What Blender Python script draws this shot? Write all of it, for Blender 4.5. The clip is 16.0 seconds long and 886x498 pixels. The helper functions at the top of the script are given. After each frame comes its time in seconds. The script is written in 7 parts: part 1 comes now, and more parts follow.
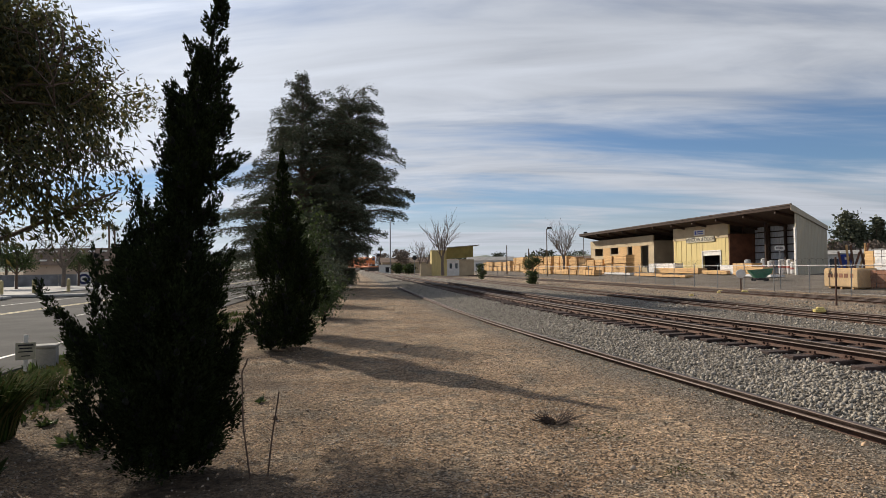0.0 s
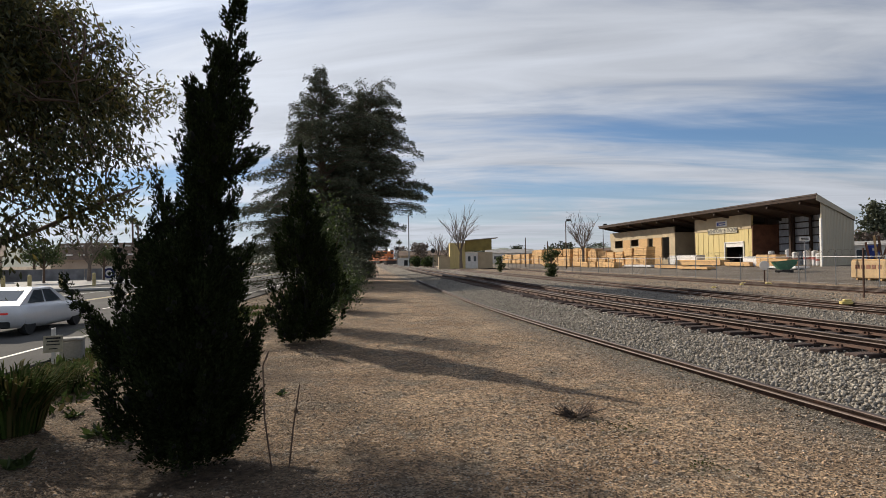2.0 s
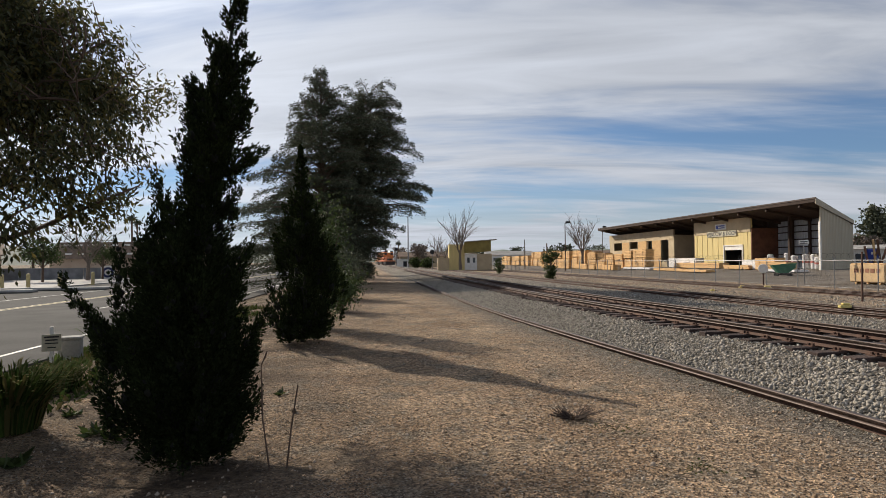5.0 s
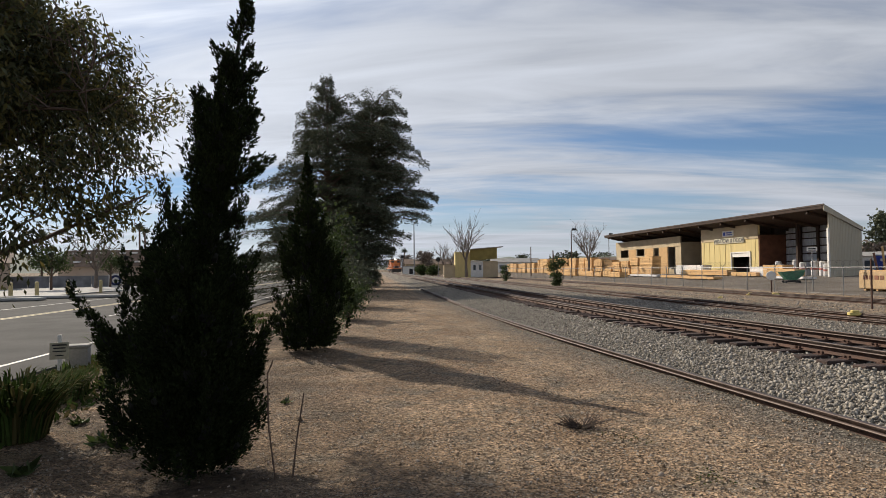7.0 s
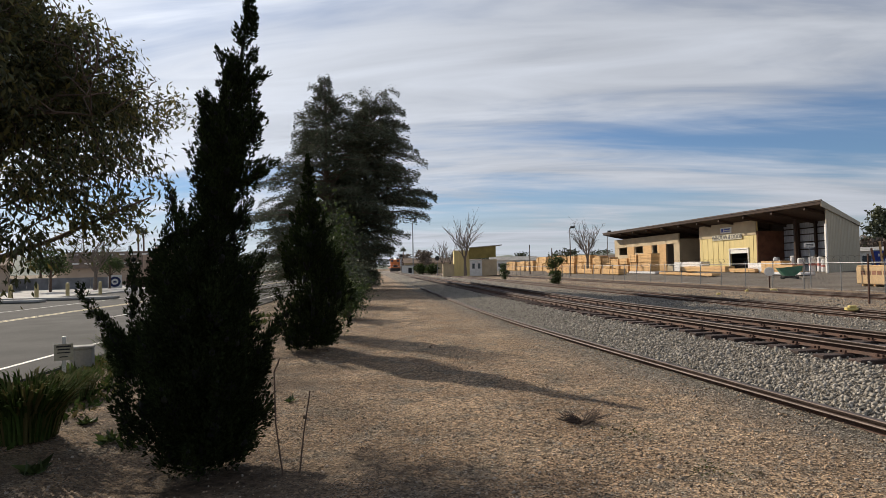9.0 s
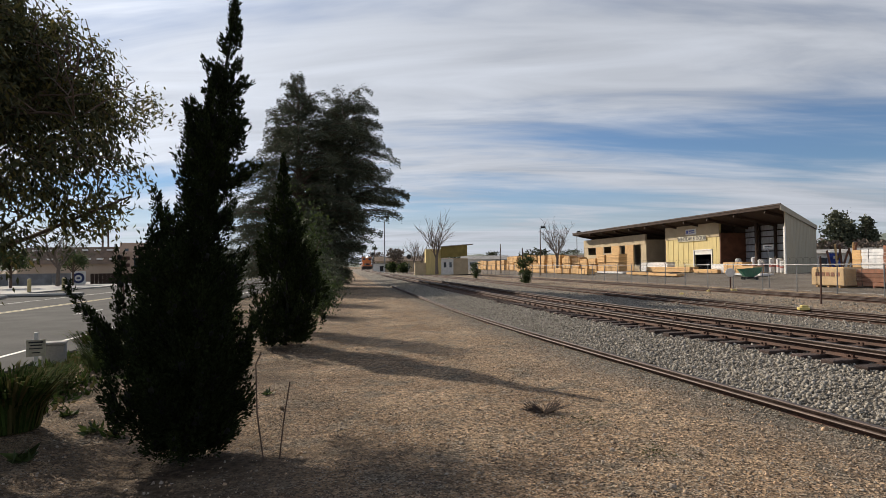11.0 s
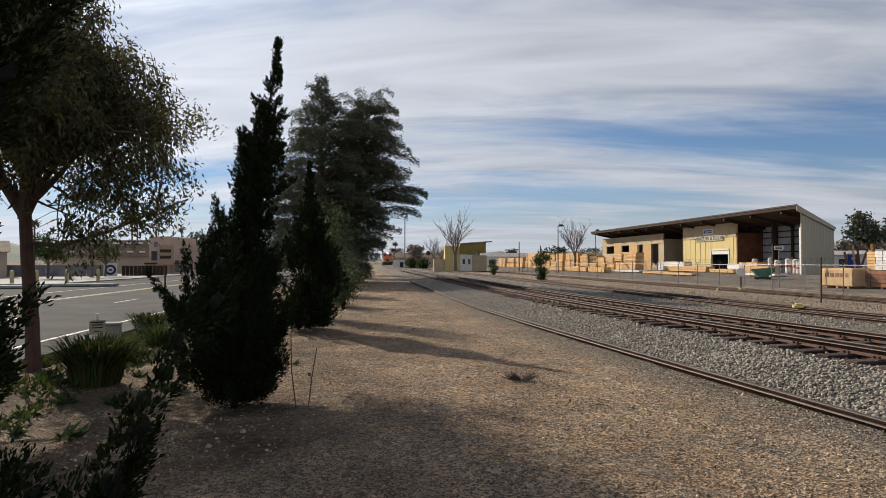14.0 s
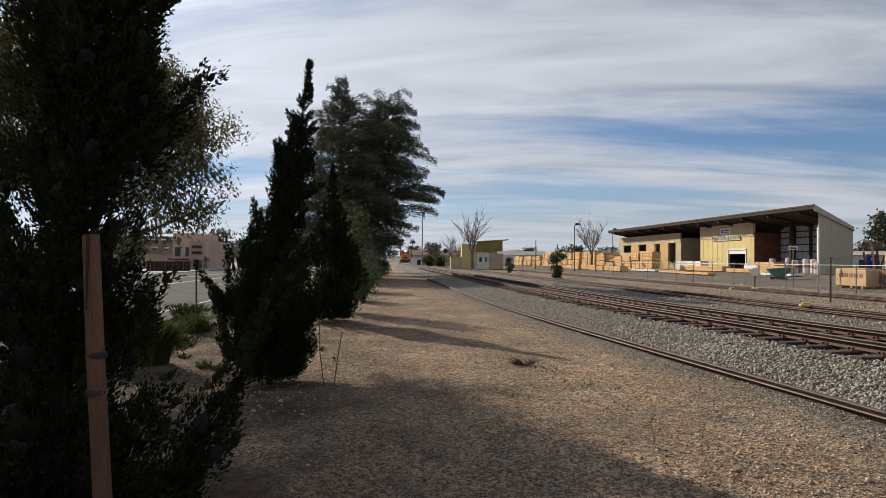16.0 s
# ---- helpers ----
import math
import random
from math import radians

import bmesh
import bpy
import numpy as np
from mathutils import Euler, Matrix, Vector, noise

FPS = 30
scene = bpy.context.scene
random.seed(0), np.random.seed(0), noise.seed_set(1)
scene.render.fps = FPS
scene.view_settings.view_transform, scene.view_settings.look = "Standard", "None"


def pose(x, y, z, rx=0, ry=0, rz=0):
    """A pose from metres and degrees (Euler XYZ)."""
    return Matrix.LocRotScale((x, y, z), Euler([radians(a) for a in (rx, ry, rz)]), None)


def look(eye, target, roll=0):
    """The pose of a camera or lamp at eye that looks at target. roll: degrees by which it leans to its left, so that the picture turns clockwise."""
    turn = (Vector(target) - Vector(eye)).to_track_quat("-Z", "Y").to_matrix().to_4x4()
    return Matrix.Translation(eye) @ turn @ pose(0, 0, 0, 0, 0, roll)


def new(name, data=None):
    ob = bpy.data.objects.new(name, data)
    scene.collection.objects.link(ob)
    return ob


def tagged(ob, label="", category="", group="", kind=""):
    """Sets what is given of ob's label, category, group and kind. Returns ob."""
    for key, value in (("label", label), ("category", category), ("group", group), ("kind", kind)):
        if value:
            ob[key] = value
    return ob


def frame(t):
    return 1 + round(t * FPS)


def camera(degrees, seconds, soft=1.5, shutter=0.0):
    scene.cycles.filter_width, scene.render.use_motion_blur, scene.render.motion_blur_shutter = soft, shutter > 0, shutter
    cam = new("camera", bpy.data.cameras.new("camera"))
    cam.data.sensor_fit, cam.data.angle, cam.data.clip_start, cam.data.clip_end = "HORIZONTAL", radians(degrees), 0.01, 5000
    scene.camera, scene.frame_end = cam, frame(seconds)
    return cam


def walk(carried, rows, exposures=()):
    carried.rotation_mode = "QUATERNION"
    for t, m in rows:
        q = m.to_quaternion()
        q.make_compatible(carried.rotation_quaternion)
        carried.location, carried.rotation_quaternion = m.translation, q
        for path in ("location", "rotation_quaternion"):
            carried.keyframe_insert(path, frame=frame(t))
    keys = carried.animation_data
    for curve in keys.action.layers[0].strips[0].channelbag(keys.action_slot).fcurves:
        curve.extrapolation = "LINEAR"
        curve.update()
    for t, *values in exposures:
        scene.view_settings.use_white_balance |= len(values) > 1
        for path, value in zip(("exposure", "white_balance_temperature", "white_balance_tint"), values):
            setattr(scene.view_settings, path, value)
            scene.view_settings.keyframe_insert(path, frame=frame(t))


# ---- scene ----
cam = camera(73.7, 16.0, soft=0.7)
PATH = [
    (0, (0.155, -0.364, 1.696), (0.129, 9.631, 1.993), -0.60),
    (0.5, (0.166, -0.331, 1.698), (-0.026, 9.662, 2.015), -0.20),
    (1, (0.139, -0.350, 1.691), (-0.139, 9.642, 1.979), -0.39),
    (1.5, (0.129, -0.358, 1.699), (-0.163, 9.635, 1.926), -0.68),
    (2, (0.149, -0.336, 1.696), (-0.189, 9.657, 1.877), -0.85),
    (2.5, (0.138, -0.350, 1.689), (-0.191, 9.643, 1.855), -0.99),
    (3, (0.158, -0.317, 1.693), (-0.110, 9.678, 1.860), -1.31),
    (3.5, (0.155, -0.291, 1.683), (-0.144, 9.703, 1.855), -0.81),
    (4, (0.153, -0.329, 1.689), (-0.133, 9.665, 1.875), -0.68),
    (6.5, (0.151, -0.346, 1.697), (-0.270, 9.642, 1.974), -0.38),
    (7, (0.153, -0.341, 1.702), (-0.273, 9.645, 2.030), -0.58),
    (7.5, (0.148, -0.320, 1.692), (-0.300, 9.664, 2.034), -0.50),
    (8, (0.144, -0.347, 1.704), (-0.311, 9.638, 2.029), -0.60),
    (10.5, (0.110, -0.707, 1.706), (-0.141, 9.285, 2.005), -1.98),
    (11, (0.132, -0.853, 1.715), (0.206, 9.143, 1.991), -0.62),
    (11.5, (0.203, -1.144, 1.696), (0.683, 8.843, 1.889), 1.27),
    (12, (0.365, -1.442, 1.683), (1.029, 8.536, 1.762), 1.78),
    (12.5, (0.375, -1.596, 1.668), (1.031, 8.382, 1.729), 1.25),
    (13, (0.335, -1.866, 1.691), (0.807, 8.122, 1.791), 0.70),
    (13.5, (0.352, -2.125, 1.706), (0.489, 7.872, 1.880), 0.08),
    (14, (0.449, -2.416, 1.673), (0.174, 7.577, 1.896), 0.09),
    (14.5, (0.472, -2.612, 1.674), (-0.071, 7.370, 1.927), -0.05),
    (15, (0.464, -2.883, 1.663), (-0.083, 7.100, 1.877), -0.08),
    (15.5, (0.493, -3.082, 1.652), (0.107, 6.910, 1.771), -0.03),
    (16, (0.575, -3.374, 1.646), (0.005, 6.608, 1.832), 0.49),
]
walk(cam, [(t, look(eye, target, roll)) for t, eye, target, roll in PATH])

# ---- light ----
SUN_AZ, SUN_EL = -46.0, 29.0          # degrees, azimuth from +y towards +x
sd = bpy.data.lights.new("sun", "SUN")
sd.energy, sd.angle, sd.color = 5.0, radians(0.6), (1.0, 0.88, 0.72)
sun = new("sun", sd)
sdir = Vector((math.sin(radians(SUN_AZ)) * math.cos(radians(SUN_EL)), math.cos(radians(SUN_AZ)) * math.cos(radians(SUN_EL)), math.sin(radians(SUN_EL))))
sun.matrix_world = look((0, 0, 60), Vector((0, 0, 60)) - sdir)
scene.view_settings.exposure = 0.17


def make_world():
    w = bpy.data.worlds.new("sky")
    scene.world = w
    w.use_nodes = True
    nt = w.node_tree
    nt.nodes.clear()
    N = nt.nodes.new
    L = nt.links.new
    tc = N("ShaderNodeTexCoord")
    sky = N("ShaderNodeTexSky")
    sky.sky_type, sky.sun_disc = "NISHITA", False
    sky.sun_elevation, sky.sun_rotation = radians(SUN_EL), radians(SUN_AZ)
    sky.air_density, sky.dust_density, sky.ozone_density = 1.0, 0.0, 2.0
    sep = N("ShaderNodeSeparateXYZ")
    L(tc.outputs["Generated"], sep.inputs[0])
    zc = N("ShaderNodeMath"); zc.operation = "MAXIMUM"; zc.inputs[1].default_value = 0.0
    L(sep.outputs["Z"], zc.inputs[0])
    za = N("ShaderNodeMath"); za.operation = "ADD"; za.inputs[1].default_value = 0.12
    L(zc.outputs[0], za.inputs[0])
    px = N("ShaderNodeMath"); px.operation = "DIVIDE"
    py = N("ShaderNodeMath"); py.operation = "DIVIDE"
    L(sep.outputs["X"], px.inputs[0]); L(za.outputs[0], px.inputs[1])
    L(sep.outputs["Y"], py.inputs[0]); L(za.outputs[0], py.inputs[1])
    comb = N("ShaderNodeCombineXYZ")
    L(px.outputs[0], comb.inputs[0]); L(py.outputs[0], comb.inputs[1])

    def cloud(scale, rot, stretch, detail, dist, loc):
        mp = N("ShaderNodeMapping")
        mp.inputs["Rotation"].default_value = (0, 0, radians(rot))
        mp.inputs["Scale"].default_value = (stretch, 1.0, 1.0)
        mp.inputs["Location"].default_value = loc
        L(comb.outputs[0], mp.inputs[0])
        n = N("ShaderNodeTexNoise")
        n.inputs["Scale"].default_value, n.inputs["Detail"].default_value = scale, detail
        n.inputs["Roughness"].default_value, n.inputs["Distortion"].default_value = 0.55, dist
        L(mp.outputs[0], n.inputs["Vector"])
        return n.outputs["Fac"]
    a = cloud(0.8, 22, 0.3, 6, 0.7, (3.1, 1.7, 0))
    b = cloud(2.6, 27, 0.28, 8, 1.0, (0.4, 5.2, 0))
    m1 = N("ShaderNodeMath"); m1.operation = "MULTIPLY_ADD"; m1.inputs[1].default_value = 0.35
    L(b, m1.inputs[0]); L(a, m1.inputs[2])
    ramp = N("ShaderNodeMapRange"); ramp.interpolation_type = "SMOOTHSTEP"
    ramp.inputs["From Min"].default_value, ramp.inputs["From Max"].default_value = 0.475, 0.79
    ramp.inputs["To Min"].default_value = 0.06
    L(m1.outputs[0], ramp.inputs["Value"])
    # thick and thin cloud
    tone = N("ShaderNodeMapRange")
    tone.inputs["From Min"].default_value, tone.inputs["From Max"].default_value = 0.35, 0.7
    tone.inputs["To Min"].default_value, tone.inputs["To Max"].default_value = 0.8, 1.06
    L(b, tone.inputs["Value"])
    # cloud lit through is brighter towards the sun
    dot = N("ShaderNodeVectorMath"); dot.operation = "DOT_PRODUCT"; dot.inputs[1].default_value = sdir
    L(tc.outputs["Generated"], dot.inputs[0])
    dmx = N("ShaderNodeMath"); dmx.operation = "MAXIMUM"; dmx.inputs[1].default_value = 0.0
    L(dot.outputs["Value"], dmx.inputs[0])
    pw = N("ShaderNodeMath"); pw.operation = "POWER"; pw.inputs[1].default_value = 5.0
    L(dmx.outputs[0], pw.inputs[0])
    lit = N("ShaderNodeMath"); lit.operation = "MULTIPLY_ADD"; lit.inputs[1].default_value = 0.75; lit.inputs[2].default_value = 0.96
    L(pw.outputs[0], lit.inputs[0])
    tl = N("ShaderNodeMath"); tl.operation = "MULTIPLY"
    L(tone.outputs[0], tl.inputs[0]); L(lit.outputs[0], tl.inputs[1])
    ccol = N("ShaderNodeMix"); ccol.data_type = "RGBA"; ccol.blend_type = "MULTIPLY"
    ccol.inputs["Factor"].default_value = 1.0
    ccol.inputs[6].default_value = (8.1, 8.6, 9.6, 1)
    L(tl.outputs[0], ccol.inputs[7])
    mix = N("ShaderNodeMix"); mix.data_type = "RGBA"
    haze = N("ShaderNodeMapRange"); haze.interpolation_type = "SMOOTHSTEP"
    haze.inputs["From Min"].default_value, haze.inputs["From Max"].default_value = 0.0, 0.17
    haze.inputs["To Min"].default_value, haze.inputs["To Max"].default_value = 0.93, 0.0
    L(sep.outputs["Z"], haze.inputs["Value"])
    cover = N("ShaderNodeMath"); cover.operation = "MAXIMUM"
    L(ramp.outputs[0], cover.inputs[0]); L(haze.outputs[0], cover.inputs[1])
    tint = N("ShaderNodeMix"); tint.data_type = "RGBA"; tint.blend_type = "MULTIPLY"; tint.inputs["Factor"].default_value = 1.0
    tint.inputs[7].default_value = (0.78, 0.96, 1.2, 1)
    L(sky.outputs[0], tint.inputs[6])
    L(cover.outputs[0], mix.inputs["Factor"]); L(tint.outputs[2], mix.inputs[6]); L(ccol.outputs[2], mix.inputs[7])
    bg = N("ShaderNodeBackground"); bg.inputs["Strength"].default_value = 0.062
    L(mix.outputs[2], bg.inputs["Color"])
    out = N("ShaderNodeOutputWorld")
    L(bg.outputs[0], out.inputs["Surface"])


make_world()


# ---- materials ----
def mat(name, base, rough=0.8, metal=0.0, var=0.25, scale=6.0, fine=60.0, bump=0.3, dark=None, spec=0.4, island=0.0, objrand=0.0, stretch=(1, 1, 1), emit=0.0, trans=0.0, fleck=None, depth=0.02):
    """A two-scale procedural surface: broad stains, fine grain, fine relief."""
    m = bpy.data.materials.new(name)
    m.use_nodes = True
    nt = m.node_tree
    N, L = nt.nodes.new, nt.links.new
    bs = nt.nodes["Principled BSDF"]
    bs.inputs["Roughness"].default_value, bs.inputs["Metallic"].default_value = rough, metal
    bs.inputs["Specular IOR Level"].default_value = spec
    tc = N("ShaderNodeTexCoord")
    mp = N("ShaderNodeMapping")
    mp.inputs["Scale"].default_value = stretch
    L(tc.outputs["Object"], mp.inputs[0])
    big = N("ShaderNodeTexNoise"); big.inputs["Scale"].default_value, big.inputs["Detail"].default_value = scale, 5
    sml = N("ShaderNodeTexNoise"); sml.inputs["Scale"].default_value, sml.inputs["Detail"].default_value = fine, 3
    L(mp.outputs[0], big.inputs["Vector"]); L(mp.outputs[0], sml.inputs["Vector"])
    dk = dark or tuple(c * 0.55 for c in base)
    r1 = N("ShaderNodeMapRange"); r1.inputs["From Min"].default_value, r1.inputs["From Max"].default_value = 0.32, 0.68
    L(big.outputs["Fac"], r1.inputs["Value"])
    mix = N("ShaderNodeMix"); mix.data_type = "RGBA"
    mix.inputs[6].default_value, mix.inputs[7].default_value = (*dk, 1), (*base, 1)
    L(r1.outputs[0], mix.inputs["Factor"])
    r2 = N("ShaderNodeMapRange"); r2.inputs["From Min"].default_value, r2.inputs["From Max"].default_value = 0.3, 0.7
    r2.inputs["To Min"].default_value, r2.inputs["To Max"].default_value = 1 - var, 1 + var
    L(sml.outputs["Fac"], r2.inputs["Value"])
    mul = N("ShaderNodeMix"); mul.data_type = "RGBA"; mul.blend_type = "MULTIPLY"; mul.inputs["Factor"].default_value = 1.0
    L(mix.outputs[2], mul.inputs[6]); L(r2.outputs[0], mul.inputs[7])
    col = mul.outputs[2]
    for amount, kind in ((island, "island"), (objrand, "obj")):
        if amount:
            src = N("ShaderNodeNewGeometry").outputs["Random Per Island"] if kind == "island" else N("ShaderNodeObjectInfo").outputs["Random"]
            r3 = N("ShaderNodeMapRange"); r3.inputs["To Min"].default_value, r3.inputs["To Max"].default_value = 1 - amount, 1 + amount
            L(src, r3.inputs["Value"])
            mm = N("ShaderNodeMix"); mm.data_type = "RGBA"; mm.blend_type = "MULTIPLY"; mm.inputs["Factor"].default_value = 1.0
            L(col, mm.inputs[6]); L(r3.outputs[0], mm.inputs[7])
            col = mm.outputs[2]
            if fleck:
                r4 = N("ShaderNodeMapRange"); r4.inputs["From Min"].default_value, r4.inputs["From Max"].default_value = 0.55, 1.0
                mw = N("ShaderNodeMath"); mw.operation = "MULTIPLY"; mw.inputs[1].default_value = 7.3
                fr = N("ShaderNodeMath"); fr.operation = "FRACT"
                L(src, mw.inputs[0]); L(mw.outputs[0], fr.inputs[0]); L(fr.outputs[0], r4.inputs["Value"])
                mf = N("ShaderNodeMix"); mf.data_type = "RGBA"; mf.inputs[7].default_value = (*fleck, 1)
                L(r4.outputs[0], mf.inputs["Factor"]); L(col, mf.inputs[6])
                col = mf.outputs[2]
    L(col, bs.inputs["Base Color"])
    if bump:
        bp = N("ShaderNodeBump"); bp.inputs["Strength"].default_value, bp.inputs["Distance"].default_value = bump, depth
        L(sml.outputs["Fac"], bp.inputs["Height"]); L(bp.outputs[0], bs.inputs["Normal"])
    if emit:
        bs.inputs["Emission Color"].default_value, bs.inputs["Emission Strength"].default_value = (*base, 1), emit
    if trans:
        tl = N("ShaderNodeBsdfTranslucent")
        L(col, tl.inputs["Color"])
        ms = N("ShaderNodeMixShader"); ms.inputs[0].default_value = trans
        L(bs.outputs[0], ms.inputs[1]); L(tl.outputs[0], ms.inputs[2])
        L(ms.outputs[0], nt.nodes["Material Output"].inputs["Surface"])
    return m


def glass_mat(name, tint=(0.05, 0.06, 0.07)):
    m = bpy.data.materials.new(name)
    m.use_nodes = True
    bs = m.node_tree.nodes["Principled BSDF"]
    bs.inputs["Base Color"].default_value = (*tint, 1)
    bs.inputs["Roughness"].default_value, bs.inputs["Specular IOR Level"].default_value = 0.04, 0.7
    bs.inputs["Coat Weight"].default_value = 0.5
    return m


M_GRAVEL = mat("ballast_stone", (0.3, 0.27, 0.225), 0.9, var=0.25, scale=30, fine=160, island=0.5, fleck=(0.34, 0.31, 0.27), bump=0.2)
M_PEBBLE = mat("soil_pebble", (0.38, 0.265, 0.17), 0.9, var=0.3, scale=30, fine=160, island=0.7, fleck=(0.36, 0.31, 0.255), bump=0.2)
M_ASPHALT = mat("asphalt", (0.1, 0.097, 0.092), 1.0, spec=0.08, var=0.2, scale=0.6, fine=90, dark=(0.075, 0.073, 0.07), bump=0.15)
M_LINE = mat("road_paint", (0.62, 0.61, 0.57), 0.7, var=0.2, scale=3, fine=50, dark=(0.4, 0.39, 0.37), bump=0.05)
M_YLINE = mat("yellow_road_paint", (0.55, 0.45, 0.22), 0.7, var=0.2, scale=3, fine=50, bump=0.05)
M_RUST = mat("rusty_steel", (0.1, 0.05, 0.033), 0.8, 0.1, var=0.3, scale=5, fine=70, dark=(0.06, 0.034, 0.025), bump=0.25)
M_RAILTOP = mat("worn_rail_head", (0.13, 0.095, 0.08), 0.55, 0.4, var=0.2, scale=4, fine=80, bump=0.05)
M_TIE = mat("creosoted_tie", (0.075, 0.05, 0.042), 0.9, var=0.3, scale=4, fine=40, stretch=(1, 6, 6), bump=0.5, objrand=0.35)
M_BARK = mat("bark", (0.13, 0.085, 0.06), 0.9, var=0.35, scale=4, fine=30, stretch=(4, 4, 1), bump=0.6)
M_REDBARK = mat("smooth_red_bark", (0.12, 0.062, 0.042), 0.8, var=0.25, scale=5, fine=40, stretch=(3, 3, 1), bump=0.4)
M_TWIG = mat("grey_twig", (0.2, 0.16, 0.13), 0.9, var=0.2, scale=8, fine=60, bump=0.3)
M_JUN = mat("juniper_foliage", (0.03, 0.04, 0.015), 1.0, var=0.3, scale=2.0, fine=25, dark=(0.02, 0.026, 0.012), spec=0.0, island=0.4, bump=0, trans=0.08)
# near-black stand-in for the shaded inside of the junipers, cores and stems
M_CORE = mat("juniper_inner_shade", (0.014, 0.015, 0.009), 0.95, var=0.3, scale=6, fine=40, bump=0.5)
M_LEAF = mat("broad_leaf", (0.075, 0.078, 0.03), 0.55, var=0.2, scale=1.2, fine=15, dark=(0.045, 0.05, 0.022), spec=0.25, island=0.5, fleck=(0.16, 0.13, 0.038), bump=0, trans=0.4)
M_CEDAR = mat("cedar_needles", (0.085, 0.092, 0.054), 0.9, var=0.25, scale=0.8, fine=12, dark=(0.065, 0.075, 0.046), island=0.4, bump=0, trans=0.1)
M_BUSH = mat("bush_leaf", (0.055, 0.08, 0.022), 0.65, var=0.2, scale=1.5, fine=15, island=0.45, bump=0, trans=0.35)
M_GRASS = mat("grass_blade", (0.055, 0.085, 0.022), 0.95, var=0.2, scale=2, fine=20, spec=0.02, island=0.5, fleck=(0.13, 0.105, 0.045), bump=0, trans=0.2)
M_LUMBER = mat("fresh_lumber", (0.62, 0.39, 0.17), 0.75, var=0.15, scale=1.2, fine=30, dark=(0.5, 0.3, 0.13), stretch=(1, 1, 6), bump=0.1, objrand=0.16)
M_LUMBER_D = mat("brown_lumber", (0.27, 0.12, 0.07), 0.8, var=0.2, scale=2, fine=30, objrand=0.25, bump=0.1)
M_WRAP = mat("white_wrap", (0.72, 0.71, 0.7), 0.5, var=0.08, scale=3, fine=20, dark=(0.55, 0.55, 0.56), objrand=0.12, bump=0.15)
M_YELLOW = mat("yellow_siding", (0.62, 0.5, 0.22), 0.75, var=0.08, scale=1.2, fine=12, dark=(0.52, 0.42, 0.19), stretch=(3, 3, 0.4), bump=0.1)
M_TAN = mat("tan_plaster", (0.5, 0.4, 0.26), 0.85, var=0.08, scale=0.8, fine=14, dark=(0.4, 0.32, 0.21), bump=0.1)
M_BEIGE = mat("beige_metal_siding", (0.44, 0.39, 0.29), 0.75, var=0.06, scale=0.7, fine=10, dark=(0.38, 0.335, 0.25), stretch=(6, 6, 0.4), bump=0.1)
M_SOFFIT = mat("dark_brown_wood", (0.045, 0.024, 0.016), 0.85, var=0.25, scale=2, fine=20, bump=0.2)
M_FASCIA = mat("brown_fascia", (0.06, 0.036, 0.026), 0.7, var=0.2, scale=2, fine=20, bump=0.1)
M_ROOF = mat("metal_roof", (0.35, 0.33, 0.3), 0.6, var=0.15, scale=1, fine=8, bump=0.1)
M_GALV = mat("galvanised_steel", (0.26, 0.265, 0.27), 0.55, 0.4, var=0.12, scale=6, fine=50, bump=0.05)
M_GREEN = mat("green_paint", (0.03, 0.16, 0.085), 0.5, var=0.15, scale=3, fine=30, bump=0.1)
M_BLUE = mat("blue_plastic", (0.03, 0.07, 0.4), 0.45, var=0.1, scale=3, fine=30, bump=0.05)
M_WHITE = mat("white_paint", (0.75, 0.74, 0.7), 0.6, var=0.08, scale=3, fine=30, dark=(0.62, 0.6, 0.56), bump=0.05)
M_BLACK = mat("black_rubber", (0.025, 0.025, 0.026), 0.75, var=0.15, scale=8, fine=60, bump=0.1)
M_STUCCO = mat("tan_stucco", (0.47, 0.36, 0.27), 0.9, var=0.08, scale=0.4, fine=20, dark=(0.4, 0.3, 0.22), bump=0.1)
M_STUCCO2 = mat("pink_stucco", (0.52, 0.37, 0.28), 0.9, var=0.08, scale=0.4, fine=20, dark=(0.45, 0.32, 0.24), bump=0.1)
M_ROOFTILE = mat("brown_shingle", (0.2, 0.14, 0.1), 0.9, var=0.2, scale=0.8, fine=8, bump=0.3)
M_CONC = mat("concrete", (0.36, 0.35, 0.33), 0.9, var=0.1, scale=0.5, fine=30, bump=0.1)
M_GREYWALL = mat("grey_block_wall", (0.27, 0.27, 0.28), 0.9, var=0.1, scale=1, fine=20, bump=0.1)
M_WINDOW = glass_mat("window_glass")
M_HILL = mat("far_hillside", (0.16, 0.18, 0.15), 0.95, var=0.15, scale=0.01, fine=0.15, dark=(0.11, 0.135, 0.11), bump=0)
M_POST = mat("weathered_stake", (0.17, 0.085, 0.05), 0.85, var=0.25, scale=3, fine=40, stretch=(6, 6, 0.6), bump=0.4)
M_OLIVE = mat("olive_board", (0.28, 0.22, 0.06), 0.7, var=0.1, scale=0.6, fine=14, bump=0.1)
M_OLDBOARD = mat("faded_sign", (0.56, 0.52, 0.4), 0.8, var=0.15, scale=1.5, fine=14, bump=0.1)
M_TWIGSIGN = mat("dark_sign_paint", (0.06, 0.065, 0.08), 0.7, var=0.2, scale=4, fine=30, bump=0)




